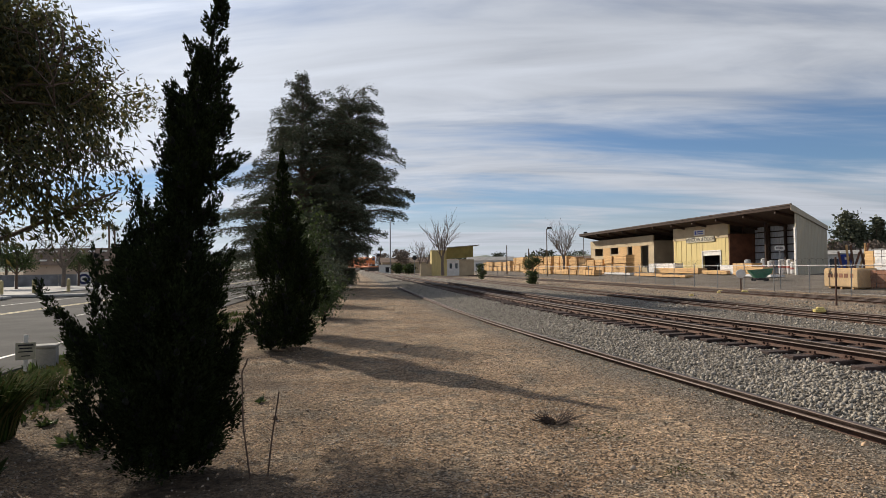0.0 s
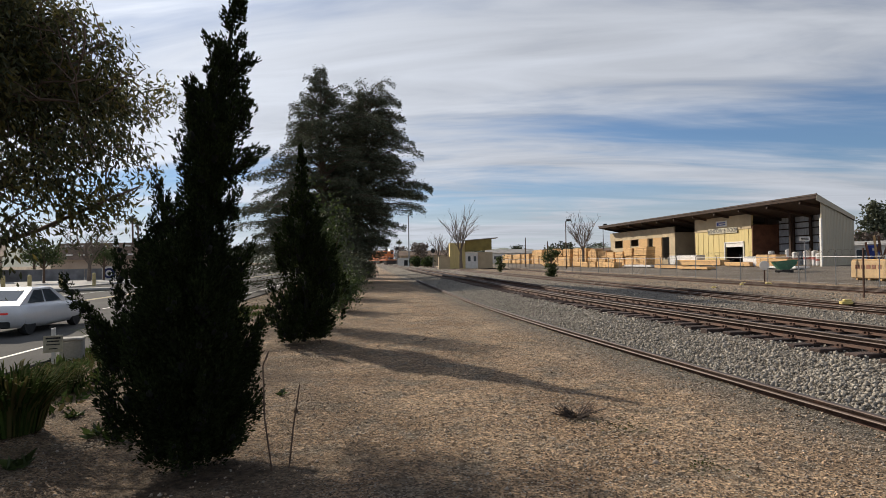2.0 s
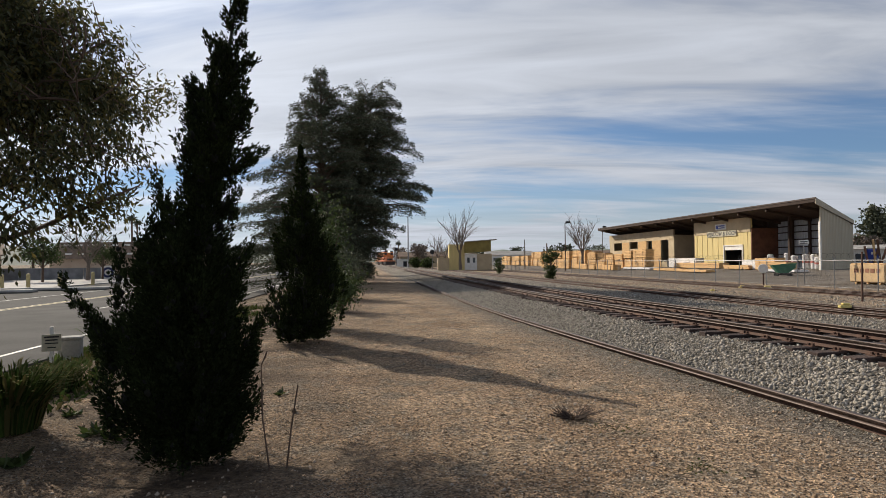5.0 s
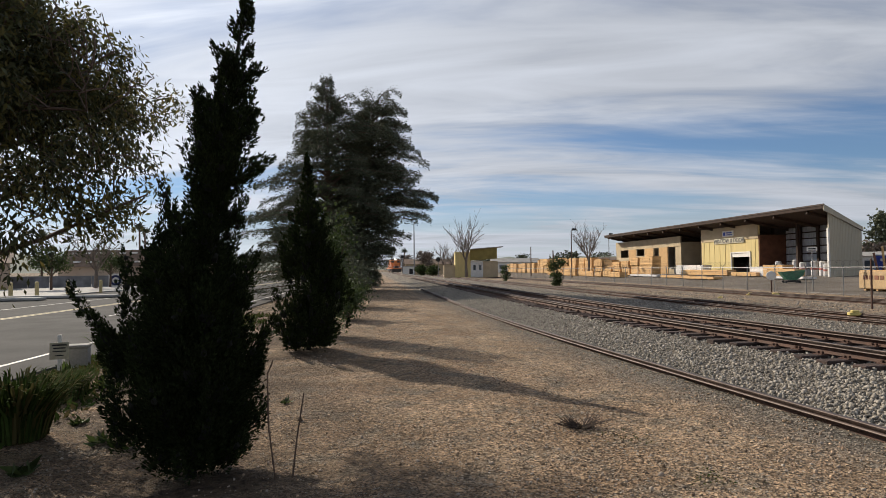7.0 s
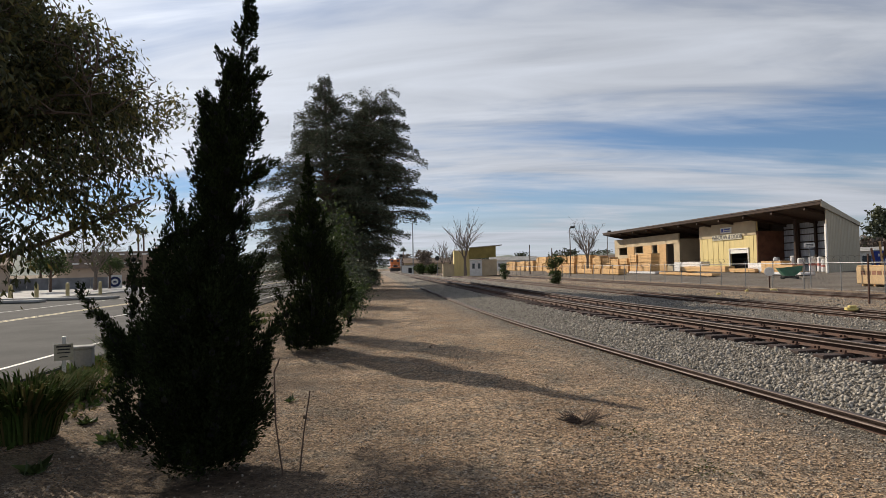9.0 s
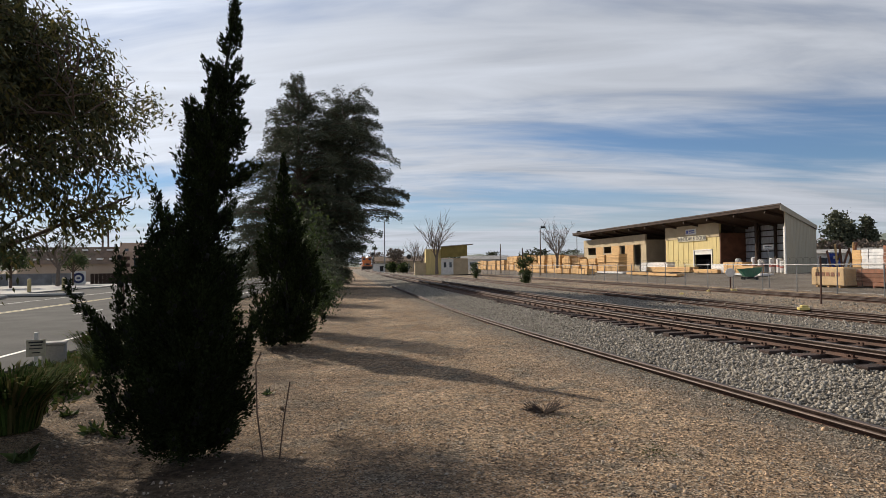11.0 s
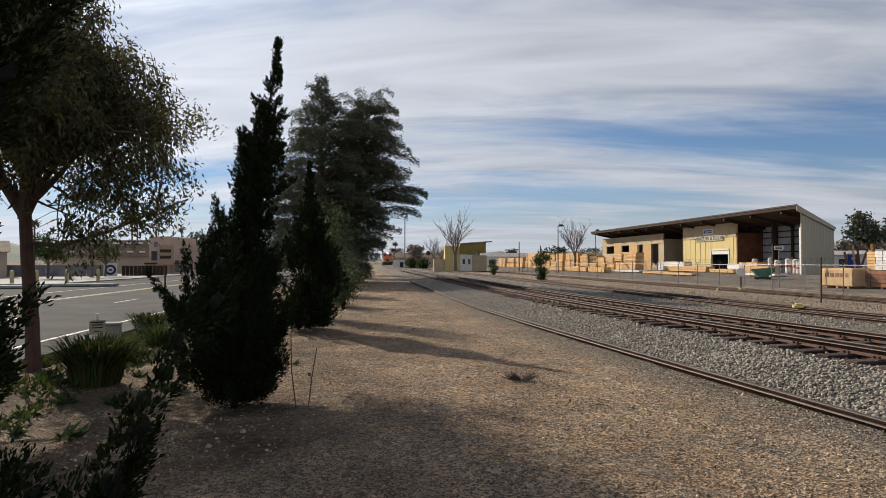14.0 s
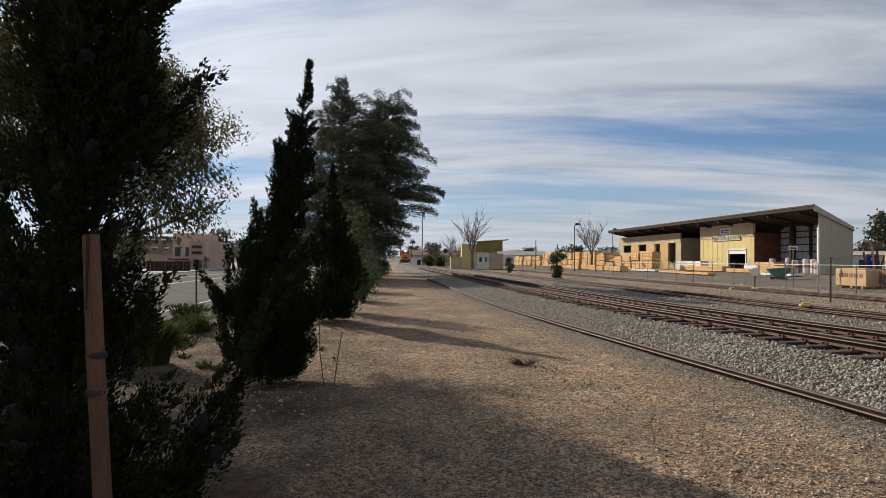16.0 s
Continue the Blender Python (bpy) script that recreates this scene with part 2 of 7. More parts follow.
# ---- building helpers ----
def thing(name, label, category, loc=(0, 0, 0), rz=0.0, group="", kind=""):
    """An Empty at the thing's base, which parents its parts."""
    ob = new(name)
    ob.empty_display_size = 0.2
    ob.matrix_basis = pose(*loc, 0, 0, rz)
    return tagged(ob, label, category, group, kind)


def part(name, bm, material, parent=None, label=""):
    me = bpy.data.meshes.new(name)
    bm.to_mesh(me)
    bm.free()
    me.materials.append(material)
    ob = new(name, me)
    ob.parent = parent
    return tagged(ob, label) if label else ob


def box(bm, x0, x1, y0, y1, z0, z1, bevel=0.0, m=None):
    vs = [bm.verts.new((x, y, z)) for x in (x0, x1) for y in (y0, y1) for z in (z0, z1)]
    fs = [bm.faces.new([vs[i] for i in f]) for f in ((0, 1, 3, 2), (4, 6, 7, 5), (0, 4, 5, 1), (2, 3, 7, 6), (0, 2, 6, 4), (1, 5, 7, 3))]
    if bevel:
        es = list({e for f in fs for e in f.edges})
        r = bmesh.ops.bevel(bm, geom=es, offset=bevel, segments=1, affect="EDGES")
        vs = list({v for f in r["faces"] for v in f.verts} | {v for v in vs if v.is_valid})
    if m:
        bmesh.ops.transform(bm, matrix=m, verts=vs)
    return vs


def tube(bm, pts, radii, sides=7, cap=True):
    """A tapered tube along points."""
    rings = []
    pts = [Vector([float(q) for q in p]) for p in pts]
    for i, p in enumerate(pts):
        d = (pts[min(i + 1, len(pts) - 1)] - pts[max(i - 1, 0)]).normalized()
        a = d.orthogonal().normalized() if i == 0 else (a - a.dot(d) * d).normalized()
        b = d.cross(a)
        rings.append([bm.verts.new(p + float(radii[i]) * (math.cos(6.2832 * k / sides) * a + math.sin(6.2832 * k / sides) * b)) for k in range(sides)])
    for r0, r1 in zip(rings, rings[1:]):
        for k in range(sides):
            bm.faces.new((r0[k], r0[(k + 1) % sides], r1[(k + 1) % sides], r1[k]))
    if cap:
        bm.faces.new(rings[0][::-1])
        bm.faces.new(rings[-1])


def lathe(bm, prof, sides=16, m=None):
    """A turned shape from (radius, z) pairs."""
    rings = [[bm.verts.new((r * math.cos(6.28318 * k / sides), r * math.sin(6.28318 * k / sides), z)) for k in range(sides)] for r, z in prof]
    for r0, r1 in zip(rings, rings[1:]):
        for k in range(sides):
            bm.faces.new((r0[k], r0[(k + 1) % sides], r1[(k + 1) % sides], r1[k]))
    bm.faces.new(rings[0][::-1])
    bm.faces.new(rings[-1])
    if m:
        bmesh.ops.transform(bm, matrix=m, verts=[v for r in rings for v in r])


def np_mesh(name, verts, faces, material, parent=None, label="", smooth=False):
    """A mesh from arrays: verts n x 3, faces n x 3 or n x 4."""
    verts, faces = np.asarray(verts, np.float32), np.asarray(faces, np.int32)
    me = bpy.data.meshes.new(name)
    me.vertices.add(len(verts))
    me.vertices.foreach_set("co", verts.ravel())
    k = faces.shape[1]
    me.loops.add(faces.size)
    me.loops.foreach_set("vertex_index", faces.ravel())
    me.polygons.add(len(faces))
    me.polygons.foreach_set("loop_start", np.arange(len(faces), dtype=np.int32) * k)
    me.polygons.foreach_set("loop_total", np.full(len(faces), k, np.int32))
    if smooth:
        me.polygons.foreach_set("use_smooth", np.ones(len(faces), bool))
    me.update(calc_edges=True)
    me.materials.append(material)
    ob = new(name, me)
    ob.parent = parent
    return tagged(ob, label) if label else ob


def unit(v):
    return v / np.maximum(np.linalg.norm(v, axis=1, keepdims=True), 1e-9)


def leaves(c, d, length, width, rng, fold=0.25):
    """Pointed leaves, folded along the midrib, at c along d."""
    n = len(c)
    d = unit(d)
    a = unit(np.cross(d, rng.normal(size=(n, 3))))
    b = np.cross(d, a)
    L, W = np.broadcast_to(length, n)[:, None], np.broadcast_to(width, n)[:, None]
    mid = c + d * L * 0.45
    v = np.stack([c, mid + a * W + b * W * fold, c + d * L - b * W * 0.6, mid - a * W + b * W * fold], 1).reshape(-1, 3)
    f = np.array([[0, 1, 2], [0, 2, 3]])
    return v, (np.arange(n)[:, None, None] * 4 + f).reshape(-1, 3)


def stones(c, size, rng, squash=0.7):
    """Angular stones: irregular eight-cornered lumps."""
    n = len(c)
    base = np.array([[-1, -1, -1], [1, -1, -1], [1, 1, -1], [-1, 1, -1], [-1, -1, 1], [1, -1, 1], [1, 1, 1], [-1, 1, 1]], float) * 0.55
    v = base[None] * (1 + rng.uniform(-0.55, 0.35, (n, 8, 3)))
    v *= (np.asarray(size)[:, None, None] * rng.uniform(0.7, 1.3, (n, 1, 3)))
    v[:, :, 2] *= squash
    q = unit(rng.normal(size=(n, 4)))
    w, x, y, z = q.T
    Rm = np.stack([1 - 2 * (y * y + z * z), 2 * (x * y - z * w), 2 * (x * z + y * w), 2 * (x * y + z * w), 1 - 2 * (x * x + z * z), 2 * (y * z - x * w), 2 * (x * z - y * w), 2 * (y * z + x * w), 1 - 2 * (x * x + y * y)], 1).reshape(n, 3, 3)
    v = np.einsum("nij,nkj->nki", Rm, v) + c[:, None]
    f = np.array([[0, 3, 2, 1], [4, 5, 6, 7], [0, 1, 5, 4], [1, 2, 6, 5], [2, 3, 7, 6], [3, 0, 4, 7]])
    return v.reshape(-1, 3), (np.arange(n)[:, None, None] * 8 + f).reshape(-1, 4)


def icosphere(sub=1):
    bm = bmesh.new()
    bmesh.ops.create_icosphere(bm, subdivisions=sub, radius=1.0)
    v = np.array([x.co[:] for x in bm.verts])
    f = np.array([[x.index for x in p.verts] for p in bm.faces])
    bm.free()
    return v, f


# ---- ground ----
def rail_x(y):
    """Where the old single rail runs: the line to which the tracks are parallel."""
    y = np.asarray(y, float)
    t = np.clip((y - 6) / 22, 0, 1)
    # slope -0.25 near, easing to -0.165
    inner = -0.25 * (y - 5.6)
    bend = 0.085 * 22 * (t ** 3 - 0.5 * t ** 4) + 0.085 * np.maximum(y - 28, 0)
    return 4.1 + inner + bend


def rail_dir(y):
    e = 0.05
    d = Vector((float(rail_x(y + e) - rail_x(y - e)), 2 * e, 0))
    return d.normalized()


PROFILE_S = [-400, -3, -0.35, 0.1, 0.5, 1.7, 2.1, 4.7, 5.2, 6.8, 9.5, 10.2, 14.4, 15.5, 18.5, 22.7, 25, 38, 60, 900]
PROFILE_Z = [0.0, 0.0, 0.0, 0.015, 0.06, 0.19, 0.225, 0.225, 0.17, -0.12, -0.2, -0.19, -0.19, -0.22, -0.2, -0.2, -0.17, 0.45, 0.6, 0.6]


def ground_z(x, y):
    x, y = np.asarray(x, float), np.asarray(y, float)
    s = x - rail_x(y)
    z = np.interp(s, PROFILE_S, PROFILE_Z)
    r = x + 9.23 + 0.155 * (y - 12.3)
    q = np.clip((2.9 - r) / 2.9, 0, 1)
    z = z - 0.5 * q * q * (3 - 2 * q)
    # small mound at the junipers' feet
    for mx, my, h, w in ((-2.6, 4.9, -0.16, 1.3), (-3.2, 11.8, 0.04, 1.0), (-1.2, -0.8, 0.05, 0.8)):
        z = z + h * np.exp(-((x - mx) ** 2 + (y - my) ** 2) / w ** 2)
    wob = 0.018 * np.sin(1.9 * x + 0.7 * y) * np.sin(0.8 * x - 1.3 * y) + 0.012 * np.sin(4.1 * x + 1.0) * np.sin(3.7 * y + 0.4)
    return z + wob * np.clip(1.5 - np.abs(s + 5) / 8, 0, 1) * np.clip(r / 1.0, 0, 1)


def mat_ground():
    m = bpy.data.materials.new("ground_soil")
    m.use_nodes = True
    nt = m.node_tree
    N, L = nt.nodes.new, nt.links.new
    bs = nt.nodes["Principled BSDF"]
    bs.inputs["Roughness"].default_value = 0.95
    bs.inputs["Specular IOR Level"].default_value = 0.2
    tc = N("ShaderNodeTexCoord")

    def noise_tex(scale, detail=4, rough=0.55):
        n = N("ShaderNodeTexNoise")
        n.inputs["Scale"].default_value, n.inputs["Detail"].default_value, n.inputs["Roughness"].default_value = scale, detail, rough
        L(tc.outputs["Object"], n.inputs["Vector"])
        return n.outputs["Fac"]

    def ramp(v, a, b):
        r = N("ShaderNodeMapRange"); r.inputs["From Min"].default_value, r.inputs["From Max"].default_value = a, b
        L(v, r.inputs["Value"])
        return r.outputs[0]

    def mixc(f, a, b, blend="MIX"):
        x = N("ShaderNodeMix"); x.data_type = "RGBA"; x.blend_type = blend
        if isinstance(f, float):
            x.inputs["Factor"].default_value = f
        else:
            L(f, x.inputs["Factor"])
        for slot, c in ((6, a), (7, b)):
            if isinstance(c, tuple):
                x.inputs[slot].default_value = (*c, 1)
            else:
                L(c, x.inputs[slot])
        return x.outputs[2]
    soil = mixc(ramp(noise_tex(0.55, 5), 0.35, 0.65), (0.3, 0.195, 0.115), (0.57, 0.405, 0.26))
    soil = mixc(ramp(noise_tex(1.7, 6, 0.65), 0.5, 0.62), soil, (0.27, 0.215, 0.155))
    at = N("ShaderNodeAttribute"); at.attribute_name = "ballast"
    grav = mixc(ramp(noise_tex(9, 4), 0.3, 0.7), (0.16, 0.142, 0.118), (0.28, 0.25, 0.207))
    col = mixc(ramp(at.outputs["Fac"], 0.25, 0.75), soil, grav)
    vor = N("ShaderNodeTexVoronoi"); vor.inputs["Scale"].default_value = 36
    L(tc.outputs["Object"], vor.inputs["Vector"])
    sp = N("ShaderNodeSeparateColor")
    L(vor.outputs["Color"], sp.inputs[0])
    g1 = N("ShaderNodeMapRange"); g1.inputs["To Min"].default_value, g1.inputs["To Max"].default_value = 0.35, 1.65
    L(sp.outputs[0], g1.inputs["Value"])
    col = mixc(1.0, col, g1.outputs[0], "MULTIPLY")
    g2 = N("ShaderNodeMapRange"); g2.inputs["From Min"].default_value, g2.inputs["From Max"].default_value = 0.3, 0.7
    g2.inputs["To Min"].default_value, g2.inputs["To Max"].default_value = 0.75, 1.2
    L(noise_tex(22, 5, 0.7), g2.inputs["Value"])
    col = mixc(1.0, col, g2.outputs[0], "MULTIPLY")
    g3 = N("ShaderNodeMapRange"); g3.inputs["From Min"].default_value, g3.inputs["From Max"].default_value = 0.36, 0.64
    g3.inputs["To Min"].default_value, g3.inputs["To Max"].default_value = 0.66, 1.28
    L(noise_tex(9.0, 8, 0.8), g3.inputs["Value"])
    col = mixc(1.0, col, g3.outputs[0], "MULTIPLY")
    # grit: single dark and pale grains among the stones
    grit = N("ShaderNodeTexVoronoi"); grit.inputs["Scale"].default_value = 75
    L(tc.outputs["Object"], grit.inputs["Vector"])
    sg = N("ShaderNodeSeparateColor")
    L(grit.outputs["Color"], sg.inputs[0])
    col = mixc(ramp(sg.outputs[1], 0.72, 0.9), col, (0.07, 0.052, 0.038))
    col = mixc(ramp(sg.outputs[2], 0.88, 0.97), col, (0.5, 0.44, 0.36))
    ay = N("ShaderNodeAttribute"); ay.attribute_name = "yard"
    col = mixc(ay.outputs["Fac"], col, mixc(ramp(noise_tex(0.3, 4), 0.35, 0.65), (0.135, 0.118, 0.1), (0.2, 0.178, 0.152)))
    ag = N("ShaderNodeAttribute"); ag.attribute_name = "verge"
    gm = N("ShaderNodeMath"); gm.operation = "MULTIPLY"
    L(ag.outputs["Fac"], gm.inputs[0]); L(ramp(noise_tex(1.3, 4), 0.42, 0.6), gm.inputs[1])
    col = mixc(gm.outputs[0], col, (0.1, 0.095, 0.05))
    # brown needle litter, darkened further to paint in the trees' shade
    am = N("ShaderNodeAttribute"); am.attribute_name = "mulch_shade"
    mm = N("ShaderNodeMath"); mm.operation = "MULTIPLY_ADD"; mm.use_clamp = True
    L(am.outputs["Fac"], mm.inputs[0]); L(ramp(noise_tex(0.8, 5), 0.3, 0.6), mm.inputs[1]); mm.inputs[2].default_value = 0.0
    col = mixc(mm.outputs[0], col, mixc(ramp(noise_tex(14, 4), 0.35, 0.65), (0.05, 0.034, 0.022), (0.125, 0.088, 0.056)))
    L(col, bs.inputs["Base Color"])
    h0 = N("ShaderNodeMath"); h0.operation = "MULTIPLY_ADD"; h0.inputs[1].default_value = 3.6
    L(noise_tex(3.2, 8, 0.75), h0.inputs[0]); L(noise_tex(30, 5, 0.7), h0.inputs[2])
    hgt = N("ShaderNodeMath"); hgt.operation = "ADD"
    L(vor.outputs["Distance"], hgt.inputs[0]); L(h0.outputs[0], hgt.inputs[1])
    bp = N("ShaderNodeBump"); bp.inputs["Strength"].default_value, bp.inputs["Distance"].default_value = 1.0, 0.055
    L(hgt.outputs[0], bp.inputs["Height"]); L(bp.outputs[0], bs.inputs["Normal"])
    return m


def make_ground():
    s = np.unique(np.concatenate([np.linspace(-12, 8, 161), np.linspace(8, 40, 65), [-3000, -1200, -500, -250, -150, -100, -70, -50, -40, -30, -24, -20, -16, -14, 45, 60, 90, 150, 300, 700, 1500, 3000], PROFILE_S[1:-1]]))
    y = np.unique(np.concatenate([np.linspace(-8, 20, 225), np.linspace(20, 60, 81), np.linspace(60, 160, 51), [-400, -150, -60, -30, -20, -14, -11, 180, 200, 240, 300, 400, 600, 1000, 2000, 4000]]))
    S, Y = np.meshgrid(s, y)
    X = rail_x(np.minimum(Y, 300)) + S
    Z = ground_z(X, np.minimum(Y, 300))
    v = np.stack([X, Y, Z], -1).reshape(-1, 3)
    w = len(s)
    i = (np.arange(len(y) - 1)[:, None] * w + np.arange(w - 1)[None]).ravel()
    f = np.stack([i, i + 1, i + w + 1, i + w], 1)
    ob = np_mesh("ground", v, f, mat_ground(), smooth=True)
    S = S.ravel()
    wob = 0.35 * np.sin(0.9 * Y.ravel()) + 0.2 * np.sin(2.3 * Y.ravel() + 1)
    near = np.interp(S, [-3.5, -1.0, 0.2, 9.5, 11.5, 14.8, 16.5, 19, 22, 23.5], [0.0, 0.35, 0.95, 1.0, 0.7, 0.6, 0.35, 0.5, 0.3, 0.1])
    near = np.clip(near + 0.12 * wob * (np.abs(S + 1) < 2.5), 0, 1)
    att = ob.data.attributes.new("ballast", "FLOAT", "POINT")
    att.data.foreach_set("value", near.astype(np.float32))
    r = X.ravel() + 9.23 + 0.155 * (Y.ravel() - 12.3)
    att = ob.data.attributes.new("yard", "FLOAT", "POINT")
    att.data.foreach_set("value", np.interp(S, [24, 26], [0, 0.9]).astype(np.float32))
    # litter left of the tracks, widened to cover ground the trees shade
    att = ob.data.attributes.new("mulch_shade", "FLOAT", "POINT")
    att.data.foreach_set("value", np.interp(S + 0.3 * np.sin(1.1 * Y.ravel()), [-400, -6.2, -3.4], [1.0, 1.0, 0.0]).astype(np.float32))
    att = ob.data.attributes.new("verge", "FLOAT", "POINT")
    att.data.foreach_set("value", np.interp(r, [0.0, 0.6, 3.4, 5.0], [0.9, 0.9, 0.7, 0.0]).astype(np.float32))
    return tagged(ob, "dry tan soil strewn with gravel, mossy near the road", "ground", kind="structure")


make_ground()


def road_x(y, off=0.0):
    """The near white edge line of the road, and lines off metres beyond it."""
    return -10.53 - 0.155 * (y - 12.3) - off


def make_road():
    def strip(name, o0, o1, y0, y1, z0, material, label, cat, n=40, thick=0.012):
        bm = bmesh.new()
        prev = None
        for k in range(n + 1):
            y = y0 + (y1 - y0) * k / n
            cur = [bm.verts.new((road_x(y, o), y, z)) for o, z in ((o0, z0), (o1, z0), (o1, z0 - thick), (o0, z0 - thick))]
            if prev:
                for a in range(4):
                    bm.faces.new((prev[a], prev[(a + 1) % 4], cur[(a + 1) % 4], cur[a]))
            prev = cur
        bmesh.ops.recalc_face_normals(bm, faces=bm.faces)
        return tagged(part(name, bm, material), label, cat, kind="structure")
    strip("road", -1.3, 20.0, -60, 400, -0.45, M_ASPHALT, "grey asphalt four-lane road with worn lane lines", "road", thick=0.05)
    strip("road_line", -0.06, 0.07, -40, 300, -0.444, M_LINE, "solid white edge line on the road", "road line")
    for k in range(14):
        y0 = -18.2 + k * 11.5
        strip("road_line", 4.4, 4.52, y0, y0 + 3.1, -0.444, M_LINE, "short dashed white lane line on the road", "road line", n=1)
    strip("road_line", 8.6, 8.73, -40, 300, -0.444, M_YLINE, "faded double yellow centre line on the road", "road line")
    strip("road_line", 8.95, 9.08, -40, 300, -0.444, M_YLINE, "faded double yellow centre line on the road", "road line")
    strip("road_line", 13.1, 13.22, -40, 300, -0.444, M_LINE, "worn white lane line on the road", "road line")
    strip("pavement", 20.0, 60.0, -60, 400, -0.33, M_CONC, "pale concrete forecourt and pavement across the road", "pavement", thick=0.14)


make_road()


# ---- tracks ----
def rail_mesh(name, off, y0, y1, ztop, material, parent=None, label="", h=0.16, step=1.0):
    """A rail with head, web and foot, along the tracks' line."""
    prof = [(-0.037, 0), (-0.035, 0.006), (0.035, 0.006), (0.037, 0), (0.037, -0.034), (0.012, -0.044), (0.012, -h + 0.028), (0.068, -h + 0.012), (0.068, -h), (-0.068, -h), (-0.068, -h + 0.012), (-0.012, -h + 0.028), (-0.012, -0.044), (-0.037, -0.034)]
    n = int((y1 - y0) / step)
    V, F = [], []
    k = len(prof)
    for i in range(n + 1):
        y = y0 + (y1 - y0) * i / n
        d = rail_dir(y)
        nx, ny = d.y, -d.x
        x = float(rail_x(y))
        for u, z in prof:
            V.append((x + (off + u) * nx, y + (off + u) * ny, ztop + z))
        if i:
            a, b = (i - 1) * k, i * k
            F += [(a + j, a + (j + 1) % k, b + (j + 1) % k, b + j) for j in range(k)]
    return np_mesh(name, V, F, material, parent, label)


def make_track(name, off, ztop, y0, y1, ties_to, label):
    t = thing(name, label, "railway track", kind="structure")
    for o in (-0.753, 0.753):
        r = rail_mesh("rail", off + o, y0, y1, ztop, M_RUST, t)
        rail_mesh("rail_head", off + o, y0, y1, ztop + 0.0025, M_RAILTOP, r, "worn shiny running surface", h=0.06)
    ztie = ztop - 0.16
    bm = bmesh.new()
    box(bm, -1.3, 1.3, -0.11, 0.11, -0.16, 0.0, 0.012)
    tie = bpy.data.meshes.new("tie")
    bm.to_mesh(tie)
    bm.free()
    tie.materials.append(M_TIE)
    bm = bmesh.new()
    for sx in (-0.753, 0.753):
        box(bm, sx - 0.17, sx + 0.17, -0.09, 0.09, 0.0, 0.012)
        for dx in (-0.1, 0.1):
            box(bm, sx + dx - 0.02, sx + dx + 0.02, -0.05, -0.02, 0.012, 0.05)
            box(bm, sx + dx - 0.02, sx + dx + 0.02, 0.03, 0.06, 0.012, 0.045)
    plate = bpy.data.meshes.new("tie_plate")
    bm.to_mesh(plate)
    bm.free()
    plate.materials.append(M_RUST)
    rng = random.Random(int(off * 10))
    y = y0 + 0.3
    while y < ties_to:
        d = rail_dir(y)
        a = math.degrees(math.atan2(-d.x, d.y)) + rng.uniform(-1.2, 1.2)
        x = float(rail_x(y)) + off * d.y
        ob = new("tie", tie)
        ob.parent = t
        ob.matrix_basis = pose(x + rng.uniform(-0.05, 0.05), y - off * d.x, ztie + rng.uniform(-0.012, 0.004), 0, 0, a)
        if y < 30:
            pl = new("tie_plate", plate)
            pl.parent = ob
        y += 0.5 + rng.uniform(-0.02, 0.02)
    return t


make_track("railway_track", 3.35, 0.45, -6.0, 200.0, 90.0, "rusty main railway track on dark ties in raised ballast")
make_track("railway_track", 12.3, -0.04, 2.0, 190.0, 60.0, "rusty siding track sunk in grey gravel")
make_track("railway_track", 20.6, -0.05, 8.0, 190.0, 70.0, "rusty yard track beside the chain-link fence")
lone = tagged(rail_mesh("rail", 0.0, -5.0, 47.0, 0.125, M_RUST), "single rusty rail half sunk in gravel", "rail", kind="structure")
rail_mesh("rail_head", 0.0, -5.0, 47.0, 0.1275, M_RAILTOP, lone, "worn brown rail head", h=0.06)


# ---- shed and yard ----
SHED = Matrix(((0.988, -0.156, 0, 34.6), (0.156, 0.988, 0, 58.5), (0, 0, 1, 0.3), (0, 0, 0, 1)))   # local x: depth, y: along the front, z from 0.3


def text_part(name, body, size, m, material, parent, label=""):
    cu = bpy.data.curves.new(name, "FONT")
    cu.body, cu.size, cu.extrude, cu.align_x, cu.align_y = body, size, 0.01, "CENTER", "CENTER"
    tmp = new(name + "_tmp", cu)
    me = bpy.data.meshes.new_from_object(tmp.evaluated_get(bpy.context.evaluated_depsgraph_get()))
    bpy.data.objects.remove(tmp)
    me.materials.append(material)
    ob = new(name, me)
    ob.parent = parent
    ob.matrix_basis = m
    return tagged(ob, label) if label else ob


def wall_with_holes(bm, v0, v1, u0, u1, z0, z1, holes):
    """A wall in depth v0..v1, from u0 to u1, with rectangular openings (ua, ub, za, zb), sorted by ua."""
    u = u0
    for ua, ub, za, zb in holes:
        if ua > u:
            box(bm, v0, v1, u, ua, z0, z1)
        if za > z0:
            box(bm, v0, v1, ua, ub, z0, za)
        if zb < z1:
            box(bm, v0, v1, ua, ub, zb, z1)
        u = ub
    if u < u1:
        box(bm, v0, v1, u, u1, z0, z1)


M_REDWOOD = mat("red_brown_boards", (0.15, 0.062, 0.034), 0.85, var=0.2, scale=1.5, fine=14, stretch=(1, 6, 1), bump=0.15)
M_SHEET = mat("translucent_sheet", (0.8, 0.81, 0.83), 0.6, var=0.1, scale=2, fine=14, stretch=(1, 8, 0.5), bump=0, trans=0.6)


